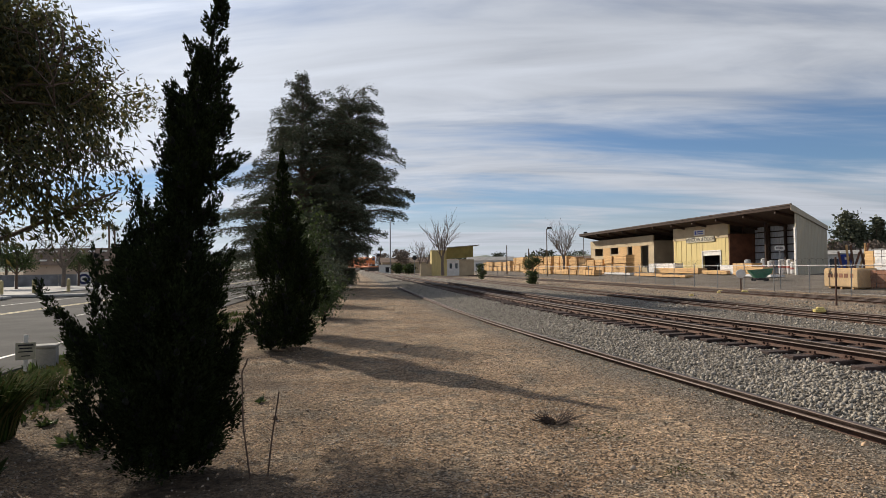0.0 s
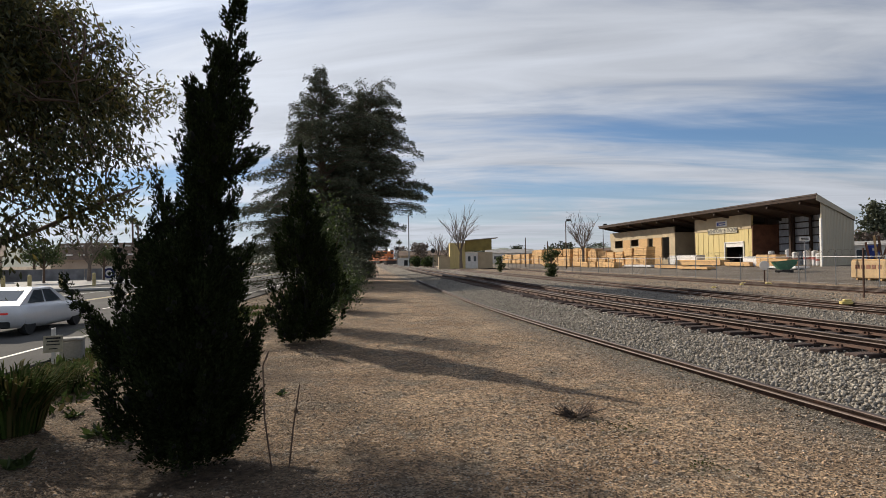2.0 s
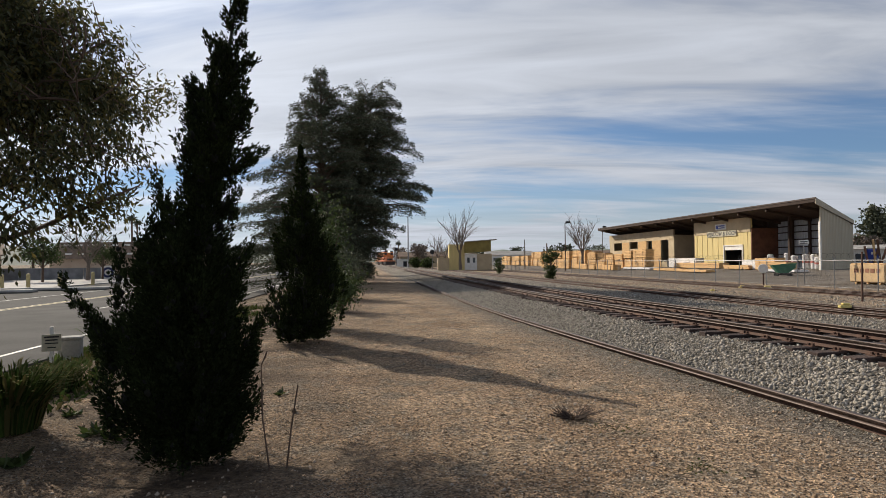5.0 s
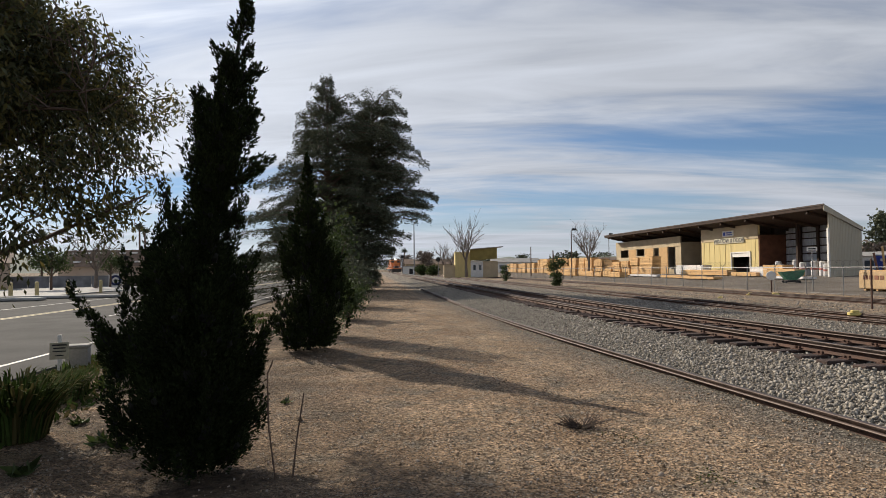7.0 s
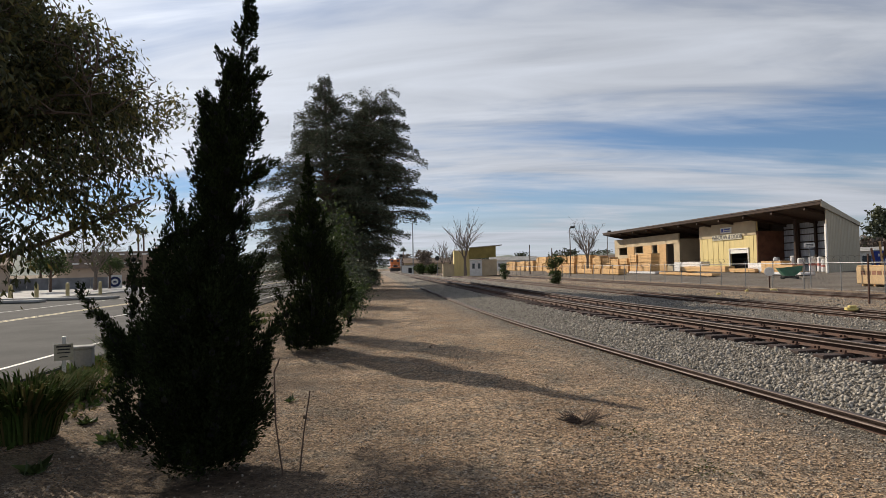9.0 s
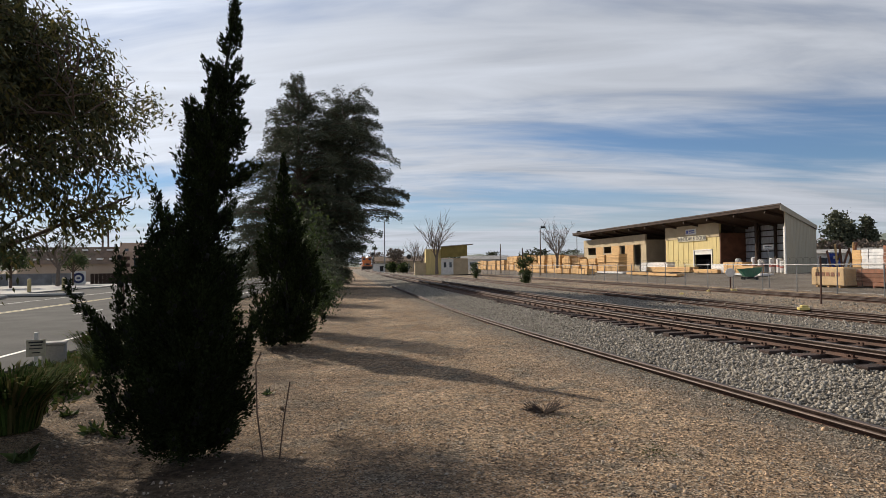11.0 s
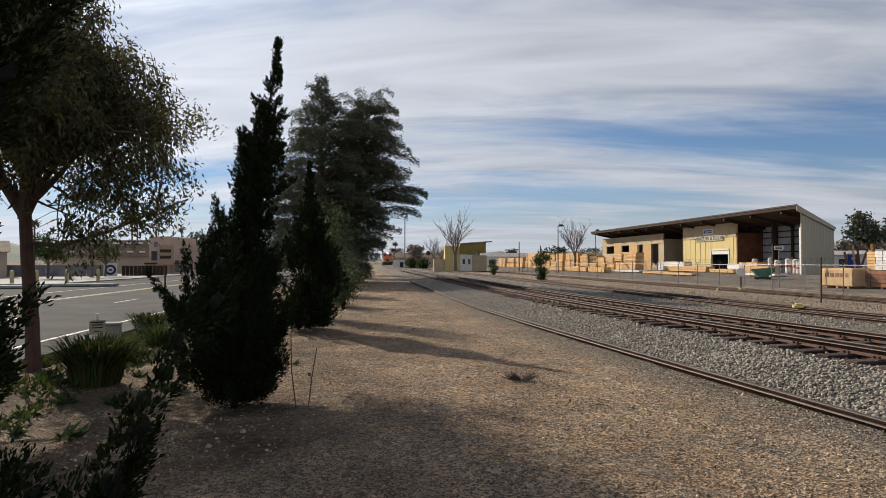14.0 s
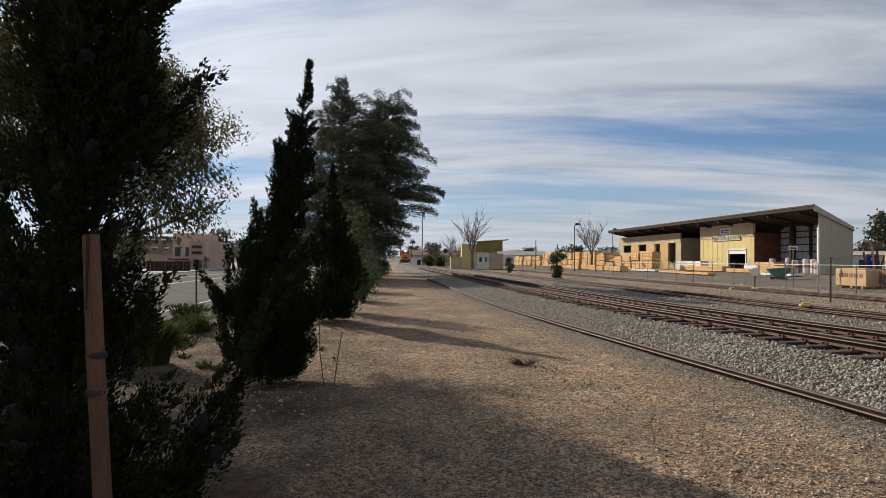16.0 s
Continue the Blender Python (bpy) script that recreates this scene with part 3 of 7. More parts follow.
def make_shed():
    t = thing("lumber_shed", "long yellow and tan lumber shed with open bays and sloping roof", "shed")
    t.matrix_basis = SHED

    def skew(v):
        return 0.63 * v

    def rz(v):
        return 7.15 - 0.195 * v
    # roof slab: high at the front, falling to the back
    bm = bmesh.new()
    v0, v1, D = -0.2, 9.25, 0.35
    c = [(v0, skew(v0) - 0.25, rz(v0)), (v1, skew(v1) - 0.25, rz(v1)), (v1, 54.6, rz(v1)), (v0, 54.6, rz(v0))]
    top = [bm.verts.new(p) for p in c]
    bot = [bm.verts.new((p[0], p[1], p[2] - D)) for p in c]
    bm.faces.new(top)
    bm.faces.new(bot[::-1])
    for k in range(4):
        bm.faces.new((top[k], bot[k], bot[(k + 1) % 4], top[(k + 1) % 4]))
    bmesh.ops.recalc_face_normals(bm, faces=bm.faces)
    part("roof", bm, M_SOFFIT, t, "dark brown timber roof with a wide front overhang")
    bm = bmesh.new()
    box(bm, v0 - 0.05, v0 + 0.02, -0.5, 54.7, rz(v0) - 0.05, rz(v0) + 0.1)
    part("roof_edge", bm, M_FASCIA, t, "pale metal drip edge")
    bm = bmesh.new()
    w = [bm.verts.new(p) for p in ((v0, skew(v0) - 0.27, rz(v0) + 0.1), (v1, skew(v1) - 0.27, rz(v1) + 0.1), (v1, skew(v1) - 0.27, rz(v1) - 0.3), (v0, skew(v0) - 0.27, rz(v0) - 0.55))]
    w2 = [bm.verts.new(v.co + Vector((0, 0.06, 0))) for v in w]
    bm.faces.new(w)
    bm.faces.new(w2[::-1])
    for k in range(4):
        bm.faces.new((w[k], w2[k], w2[(k + 1) % 4], w[(k + 1) % 4]))
    bmesh.ops.recalc_face_normals(bm, faces=bm.faces)
    part("barge_board", bm, M_BEIGE, t, "beige barge board along the gable edge")
    # beams under the overhang
    for u in (2, 7, 12, 17, 22, 27, 32, 37, 42, 47, 52):
        bm = bmesh.new()
        box(bm, 0.0, min(8.7, (u - 0.4) / 0.63 - 0.2), u, u + 0.22, -0.28, 0.0, 0, Matrix.Translation((0, 0, rz(0.2) - 0.36)) @ Matrix.Rotation(math.atan(0.195), 4, "Y"))
        part("beam", bm, M_SOFFIT, t)
    # yellow front wall with loading opening
    bm = bmesh.new()
    wall_with_holes(bm, 2.0, 2.2, 12.7, 25.0, -0.3, 6.35, [(14.3, 18.0, 0.35, 2.95)])
    part("yellow_wall", bm, M_YELLOW, t, "faded yellow panel siding wall")
    for u in np.arange(13.3, 25, 1.22):
        for za, zb in ((-0.2, 4.6),):
            if not 14.2 < u < 18.1:
                bm = bmesh.new()
                box(bm, 1.965, 2.0, u - 0.03, u + 0.03, za, zb)
                part("batten", bm, M_YELLOW, t)
    bm = bmesh.new()
    box(bm, 1.93, 2.0, 12.7, 25.0, 4.6, 6.35)
    part("upper_wall", bm, M_TAN, t, "tan upper wall band")
    fr = bmesh.new()
    for a in ((14.15, 14.3, 0.35, 3.1), (18.0, 18.15, 0.35, 3.1), (14.15, 18.15, 2.95, 3.1)):
        box(fr, 1.9, 2.05, *a)
    part("door_frame", fr, M_WHITE, t, "pale door frame")
    bm = bmesh.new()
    box(bm, 1.99, 2.02, 14.3, 18.0, 2.45, 2.95)
    part("rolled_door", bm, M_WHITE, t, "rolled-up pale door")
    # side walls of the bays and the back
    for u0, u1, material in ((12.5, 12.7, M_REDWOOD), (25.0, 25.2, M_SOFFIT), (30.6, 30.8, M_TAN)):
        bm = bmesh.new()
        box(bm, 2.0, 9.0, u0, u1, -0.3, 5.0)
        part("partition_wall", bm, material, t, "dark red-brown boarded partition")
    bm = bmesh.new()
    box(bm, 9.0, 9.2, 20.0, 54.4, -0.3, 5.2)
    part("back_wall", bm, M_BEIGE, t, "grey metal back wall with exposed girts")
    bm = bmesh.new()
    box(bm, 5.4, 5.43, 3.35, 12.5, -0.3, 5.7)
    part("back_sheeting", bm, M_SHEET, t, "translucent pale sheeting behind dark girts")
    for z in (0.9, 1.75, 2.6, 3.45, 4.3, 5.0):
        bm = bmesh.new()
        box(bm, 5.24, 5.4, 3.35, 12.5, z, z + 0.12)
        part("girt", bm, M_SOFFIT, t)
    for u in (4.4, 6.9, 9.6):
        bm = bmesh.new()
        box(bm, 5.0, 5.24, u, u + 0.26, -0.3, 5.75)
        part("post", bm, M_SOFFIT, t)
    for v, u in ((3.4, 8.0), (4.5, 13.6)):
        bm = bmesh.new()
        box(bm, v, v + 0.25, u, u + 0.25, -0.3, rz(v) - 0.3)
        part("post", bm, M_SOFFIT, t)
    # gable wall, skewed
    bm = bmesh.new()
    a0, a1 = 1.1, 9.2
    pts = [(a0, skew(a0) - 0.1, -0.3), (a1, skew(a1) - 0.1, -0.3), (a1, skew(a1) - 0.1, rz(a1) - 0.34), (a0, skew(a0) - 0.1, rz(a0) - 0.34)]
    f0 = [bm.verts.new(p) for p in pts]
    f1 = [bm.verts.new((p[0], p[1] + 0.14, p[2])) for p in pts]
    bm.faces.new(f0)
    bm.faces.new(f1[::-1])
    for k in range(4):
        bm.faces.new((f0[k], f1[k], f1[(k + 1) % 4], f0[(k + 1) % 4]))
    bmesh.ops.recalc_face_normals(bm, faces=bm.faces)
    part("gable_wall", bm, M_BEIGE, t, "beige ribbed metal gable wall")
    n = 22
    for k in range(n):
        v = a0 + (a1 - a0) * (k + 0.5) / n
        bm = bmesh.new()
        box(bm, v - 0.025, v + 0.025, skew(v) - 0.118, skew(v) - 0.1, -0.3, rz(v) - 0.36)
        part("rib", bm, M_BEIGE, t)
    bm = bmesh.new()
    box(bm, 0.95, 1.1, skew(1.0) - 0.12, skew(1.0) + 0.1, -0.3, 5.0)
    part("corner_trim", bm, M_WHITE, t, "white corner post and downpipe")
    # left wing: tan plaster with dark openings
    bm = bmesh.new()
    wall_with_holes(bm, 2.0, 2.2, 30.8, 54.4, -0.3, 5.85, [(32.3, 34.6, 0.9, 4.4), (37.6, 39.2, 2.6, 4.3), (42.7, 45.6, 3.2, 4.35), (49.0, 52.4, 3.0, 4.4)])
    part("plaster_wall", bm, M_TAN, t, "tan plastered wall with dark openings")
    for ua, ub in ((34.6, 37.4), (39.4, 42.4), (45.9, 48.7)):
        bm = bmesh.new()
        box(bm, 1.93, 2.0, ua, ub, -0.3, 4.35)
        part("plywood_panel", bm, M_LUMBER, t, "unpainted plywood infill panel")
    bm = bmesh.new()
    box(bm, 1.95, 2.0, 30.8, 54.4, 4.35, 5.85)
    part("upper_wall", bm, M_TAN, t)
    bm = bmesh.new()
    box(bm, 2.0, 9.0, 54.2, 54.4, -0.3, 5.2)
    part("end_wall", bm, M_TAN, t)
    # signs
    sgn = bmesh.new()
    box(sgn, 1.86, 1.92, 17.4, 19.8, 5.1, 5.85, 0.02)
    b = part("sign_board", sgn, M_WHITE, t, "white company sign with an unreadable logo")
    bm = bmesh.new()
    for u0, u1, z0, z1 in ((17.7, 19.0, 5.52, 5.68), (17.7, 19.0, 5.28, 5.4), (19.15, 19.55, 5.25, 5.7)):
        box(bm, 1.845, 1.86, u0, u1, z0, z1)
    part("bar", bm, M_BLUE, b, "dark bars in place of lettering")
    sgn = bmesh.new()
    box(sgn, 1.87, 1.92, 15.3, 21.7, 4.22, 4.92, 0.02)
    b = part("sign_board", sgn, M_OLDBOARD, t, "long faded sign reading WINDOW & DOOR")
    text_part("lettering", "WINDOW & DOOR", 0.74, Matrix(((0, 0, -1, 1.862), (-1, 0, 0, 18.5), (0, 1, 0, 4.56), (0, 0, 0, 1))), M_TWIGSIGN, b, "dark grey capital letters")


make_shed()


def lumber_pack(loc, rz, L, W, H, label, group="lumber packs", material=None, layer=0.26, group_cat="lumber"):
    """A strapped pack of boards: layers of boards with slits, on bearers."""
    material = material or M_LUMBER
    t = thing("lumber_pack", label, group_cat, loc, rz, group)
    rng = random.Random(int(loc[0] * 31 + loc[1] * 17))
    n = max(1, round(H / layer))
    for k in range(n):
        bm = bmesh.new()
        j = rng.uniform(-0.04, 0.04)
        z0 = 0.09 + k * (H - 0.09) / n
        box(bm, -W / 2 + rng.uniform(-.02, .02), W / 2 + rng.uniform(-.02, .02), -L / 2 + j, L / 2 + j, z0, z0 + (H - 0.09) / n - 0.018, 0.008)
        part("board_layer", bm, material, t)
    for q in (-0.35, 0.0, 0.35):
        bm = bmesh.new()
        box(bm, -W / 2, W / 2, q * L - 0.05, q * L + 0.05, 0, 0.09)
        part("bearer", bm, material, t)
    for q in (-0.28, 0.28):
        bm = bmesh.new()
        box(bm, -W / 2 - 0.012, W / 2 + 0.012, q * L - 0.012, q * L + 0.012, 0.08, H + 0.008)
        part("strap", bm, M_BLACK, t)
    return t


def shed_place(v, u, z=None):
    p = SHED @ Vector((v, u, 0))
    z = float(ground_z(p.x, p.y)) if z is None else z
    return (p.x, p.y, z)


RZ_SHED = math.degrees(math.atan2(0.156, 0.988))


def make_lumber():
    lab = "strapped pack of pale fresh lumber stacked in the yard"
    rng = random.Random(5)
    # tall row behind the fence, in front of the shed's far wing and beyond it
    rows = [(25.4, 32.3, 3.0), (32.9, 39.0, 2.5), (39.4, 47.5, 2.75), (48.2, 51.8, 3.3), (52.2, 56.2, 3.35), (57, 64.3, 3.2), (65.2, 73.5, 3.3), (75, 84, 3.3), (86, 93, 2.6), (95, 103, 2.5), (105, 116, 2.6)]
    for ua, ub, top in rows:
        u = ua
        while u < ub - 0.8:
            L = min(rng.choice((2.9, 3.6, 4.2)), ub - u)
            z = shed_place(-4.5, u)[2]
            tot = top + 0.25 - max(z, 0) + rng.uniform(-0.25, 0.1)
            h1 = tot * rng.choice((0.5, 0.55))
            for hh, zz in ((h1, 0), (tot - h1, h1)):
                x, y, _ = shed_place(-4.5 + rng.uniform(-0.15, 0.15), u + L / 2)
                lumber_pack((x, y, z + zz), RZ_SHED, L - 0.18, 1.3, hh, lab)
            u += L + (0.3 if rng.random() < 0.3 else 0.02)
    # low packs along the fence
    u = 18.0
    while u < 62:
        L = rng.choice((3.0, 4.2, 5.0))
        if rng.random() < 0.85 and u > 24:
            x, y, z = shed_place(-8.3 + rng.uniform(-0.3, 0.3), u + L / 2)
            lumber_pack((x, y, z), RZ_SHED, L - 0.2, 1.2, rng.choice((0.65, 0.8, 0.9)), "low pack of pale lumber near the fence")
        u += L
    # long low packs before the yellow wall
    for v, u, L, W, H, mt, lb in ((-1.2, 18.4, 10.5, 1.2, 0.75, M_LUMBER, "long low pack of pale beams"), (-0.2, 23.5, 7.0, 1.2, 1.35, M_WRAP, "white wrapped bundle of trim boards"), (-6.2, 24.5, 8.0, 1.4, 0.35, M_WRAP, "flat white wrapped sheets on the ground"), (-2.0, 8.8, 4.5, 1.2, 0.5, M_LUMBER, "low pack of pale beams"), (-1.5, 6.4, 3.6, 1.3, 1.1, M_WRAP, "white wrapped bundle of boards"), (-2.5, 3.2, 3.0, 1.2, 1.3, M_LUMBER, "stepped pile of mixed pale boards"), (-2.9, 1.2, 3.4, 1.2, 0.9, M_LUMBER, "stepped pile of mixed pale boards"), (-7.6, 8.5, 6.0, 1.0, 0.35, M_LUMBER, "single layer of beams on the ground"), (-7.0, 15.0, 6.5, 1.0, 0.4, M_LUMBER, "single layer of beams on the ground"), (-4.5, -1.5, 4.5, 1.4, 0.3, M_WRAP, "flat white wrapped sheets on the ground")):
        x, y, z = shed_place(v, u)
        lumber_pack((x, y, z), RZ_SHED, L, W, H, lb, material=mt)
    # yard beyond the shed's gable
    for x, y, L, W, H, mt, lb in ((27.0, 39.6, 0.8, 1.3, 1.0, M_WRAP, "short bundle under torn grey wrap"), (27.6, 35.6, 2.9, 1.3, 1.15, M_LUMBER_D, "pack of dark red-brown boards"), (28.3, 32.3, 1.7, 1.3, 2.1, M_LUMBER, "tall pack of orange-brown boards"), (29.6, 30.0, 2.2, 1.4, 1.3, M_WRAP, "white wrapped bundle of boards"), (34.4, 42.6, 2.0, 1.2, 2.45, M_LUMBER_D, "tall pack of brown boards"), (36.0, 46.5, 3.0, 1.2, 2.2, M_WRAP, "stack of white wrapped trim boards"), (37.0, 40.5, 4.0, 1.2, 2.1, M_WRAP, "stack of white wrapped trim boards"), (31.0, 30.4, 4.0, 1.4, 1.6, M_WRAP, "stack of white wrapped trim boards"), (34.0, 38.6, 2.0, 1.2, 1.9, M_LUMBER, "tall pack of orange-brown boards"), (30.2, 27.0, 4.0, 1.4, 1.8, M_LUMBER, "pack of pale boards"), (34.2, 33.0, 3.6, 1.4, 2.3, M_WRAP, "stack of white wrapped trim boards"), (37.5, 49.0, 4.0, 1.4, 2.2, M_LUMBER, "pack of pale boards"), (34.5, 28.0, 5.0, 1.4, 2.0, M_LUMBER_D, "tall pack of brown boards")):
        lumber_pack((x, y, float(ground_z(x, y))), 9.4, L, W, H, lb, material=mt)


make_lumber()


def make_fence():
    t = thing("chain_link_fence", "galvanised chain-link fence with bent barbed-wire arms", "fence")
    off = 24.0

    def P(y, z):
        d = rail_dir(y)
        return (float(rail_x(y)) + off * d.y, y - off * d.x, z)
    y = 14.0
    post_h = 1.72
    ys = []
    while y < 150:
        ys.append(y)
        y += 3.0
    bm = bmesh.new()
    tube(bm, [(0, 0, 0), (0, 0, post_h)], [0.034, 0.034], 6)
    pm = bpy.data.meshes.new("post")
    bm.to_mesh(pm); bm.free(); pm.materials.append(M_GALV)
    bm = bmesh.new()
    tube(bm, [(0, 0, post_h), (0.12, 0.0, post_h + 0.22)], [0.02, 0.015], 5)
    tube(bm, [(0, 0, post_h), (-0.12, 0.0, post_h + 0.22)], [0.02, 0.015], 5)
    am = bpy.data.meshes.new("barb_arm")
    bm.to_mesh(am); bm.free(); am.materials.append(M_GALV)
    for y in ys:
        x, yy, _ = P(y, 0)
        z = float(ground_z(x, yy))
        po = new("post", pm); po.parent = t; po.matrix_basis = pose(x, yy, z, random.uniform(-1.5, 1.5), random.uniform(-1.5, 1.5), 10)
        if y > 28:
            a = new("barb_arm", am); a.parent = po
    for z, r in ((1.7, 0.026), (0.1, 0.008)):
        bm = bmesh.new()
        tube(bm, [P(y, -0.17 + z) for y in ys], [r] * len(ys), 5)
        part("top_rail" if z > 1 else "tension_wire", bm, M_GALV, t)
    # wire diamonds, where the fence is nearest
    V, F = [], []
    k = 0
    for yy in np.arange(26, 62, 0.17):
        for sgn in (1, -1):
            a, b = (yy, yy + 0.85) if sgn > 0 else (yy + 0.85, yy)
            p0, p1 = np.array(P(a, -0.07)), np.array(P(b, 1.5))
            w = np.array([0, 0.0022, 0])
            V += [p0 - w, p0 + w, p1 + w, p1 - w]
            F.append((k, k + 1, k + 2, k + 3)); k += 4
    np_mesh("wire_mesh", V, F, M_GALV, t, "thin wire mesh of the fence")
    # coiled wire on top
    bm = bmesh.new()
    pts = []
    for a in np.arange(0, 260, 0.55):
        y = 30 + a * 0.16
        p = P(y, -0.17 + 1.98 + 0.16 * math.sin(a * 1.9))
        pts.append((p[0] + 0.16 * math.cos(a * 1.9), p[1], p[2]))
    tube(bm, pts, [0.006] * len(pts), 3, False)
    part("coiled_wire", bm, M_BLACK, t, "coil of barbed wire along the top")


make_fence()


# ---- plants ----
def lump_points(rng, n):
    return unit(rng.normal(size=(n, 3)))


def juniper(name, loc, prof, arms, seed, label, dens=1.0, leaf=0.05, lumps=150):
    """A columnar juniper: prof gives (z, left, right) extents; arms are (x0, z0, x1, z1, y1, radius)."""
    rng = np.random.default_rng(seed)
    t = thing(name, label, "juniper", loc)
    P = np.array(prof, float)
    H = P[-1, 0]
    C, Rad, Up = [], [], []
    for _ in range(lumps):
        z = H * rng.uniform(0.02, 0.985) ** 0.9
        l, r = np.interp(z, P[:, 0], P[:, 1]), np.interp(z, P[:, 0], P[:, 2])
        cx, hw = (l + r) / 2, (r - l) / 2
        a = rng.uniform(0, 6.283)
        q = np.sqrt(rng.uniform(0.05, 1.0))
        rad = min(max(0.07 if z < 0.8 * H else 0.045, hw * 0.36), 0.2) * rng.uniform(0.65, 1.15)
        k = max(hw - rad * 0.8, 0.01) * q
        C.append((cx + k * math.cos(a), k * math.sin(a) * 0.95, z)); Rad.append(rad)
        Up.append((0.55 * math.cos(a) * q, 0.55 * math.sin(a) * q, 1.0))
    for _ in range(lumps // 4):
        z = H * rng.uniform(0.03, 0.86)
        l, r = np.interp(z, P[:, 0], P[:, 1]), np.interp(z, P[:, 0], P[:, 2])
        cx, hw, a = (l + r) / 2, (r - l) / 2, rng.uniform(0, 6.283)
        rad = rng.uniform(0.05, 0.095) * (1.0 if z < 0.7 * H else 0.6)
        k = hw * rng.uniform(0.85, 1.0) + rad * rng.uniform(0.0, 0.7)
        for q in (0.0, 1.0):
            C.append((cx + (k + 0.5 * rad * q) * math.cos(a), (k + 0.5 * rad * q) * math.sin(a), z + 1.3 * rad * q)); Rad.append(rad * (1.0 - 0.4 * q))
            Up.append((0.6 * math.cos(a), 0.6 * math.sin(a), 1.0))
    for x0, z0, x1, z1, y1, rad in arms:
        m = max(4, int(math.hypot(x1 - x0, z1 - z0) / (rad * 0.8)))
        for k in range(m):
            f = (k + 0.4) / m
            w = rad * (1.15 - 0.75 * f) * rng.uniform(0.8, 1.15)
            C.append((x0 + (x1 - x0) * f + rng.normal() * rad * 0.25, y1 * f + rng.normal() * rad * 0.3, z0 + (z1 - z0) * f + rng.normal() * rad * 0.2)); Rad.append(w)
            d = np.array([x1 - x0, y1, z1 - z0]); d = d / np.linalg.norm(d)
            Up.append(tuple(d))
    C, Rad, Up = np.array(C), np.array(Rad), unit(np.array(Up))
    # near-black cores: the shade deep inside each lump, put in as colour
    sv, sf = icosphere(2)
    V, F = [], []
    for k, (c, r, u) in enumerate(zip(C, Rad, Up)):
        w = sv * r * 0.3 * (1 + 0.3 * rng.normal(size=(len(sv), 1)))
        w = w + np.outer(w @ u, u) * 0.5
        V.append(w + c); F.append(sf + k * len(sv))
    tagged(np_mesh("shade_core", np.concatenate(V), np.concatenate(F), M_CORE, t), "near-black inner cores, the shade within the foliage put in as colour", kind="stuff")
    # sprays
    cs, ds, ls = [], [], []
    for c, r, u in zip(C, Rad, Up):
        n = int(dens * 6200 * r * r / (leaf / 0.05) ** 2) + 30
        # small upright tufts over the lump's skin, each a knot of fine sprays
        m = max(8, int(n / 26))
        tuft = lump_points(rng, m) * rng.uniform(0.5, 1.0, (m, 1)) * r
        k = rng.integers(0, m, n)
        grow = rng.uniform(0.75, 1.5, m)[k][:, None]
        q = lump_points(rng, n) * rng.uniform(0.1, 1.0, (n, 1)) * 0.3 * r * grow
        q = q + np.outer(q @ u, u) * 1.3
        p = tuft[k] + q
        p = p + np.outer(p @ u, u) * 0.5
        d = unit(tuft)[k] * 0.55 + unit(q) * 0.5 + u * 1.0 + rng.normal(size=(n, 3)) * 0.2
        cs.append(p + c); ds.append(d); ls.append(leaf * rng.uniform(0.7, 1.5, n) * (0.9 + 0.5 * r / 0.2))
    c, d, l = np.concatenate(cs), np.concatenate(ds), np.concatenate(ls)
    keep = c[:, 2] > 0.03
    c, d, l = c[keep], d[keep], l[keep]
    v, f = leaves(c, d, l, l * 0.22, rng, 0.5)
    fol = np_mesh("foliage", v, f, M_JUN, t, "dark green scale foliage in upright tufts")
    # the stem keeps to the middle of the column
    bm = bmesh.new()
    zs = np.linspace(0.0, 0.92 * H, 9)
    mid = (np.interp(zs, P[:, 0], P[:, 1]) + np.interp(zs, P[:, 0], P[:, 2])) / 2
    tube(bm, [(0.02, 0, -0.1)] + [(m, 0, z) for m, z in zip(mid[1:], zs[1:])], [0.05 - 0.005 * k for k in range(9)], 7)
    # same near-black as the cores: inner shade painted onto the stem
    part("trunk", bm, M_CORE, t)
    return t


def gz(x, y):
    return float(ground_z(x, y))


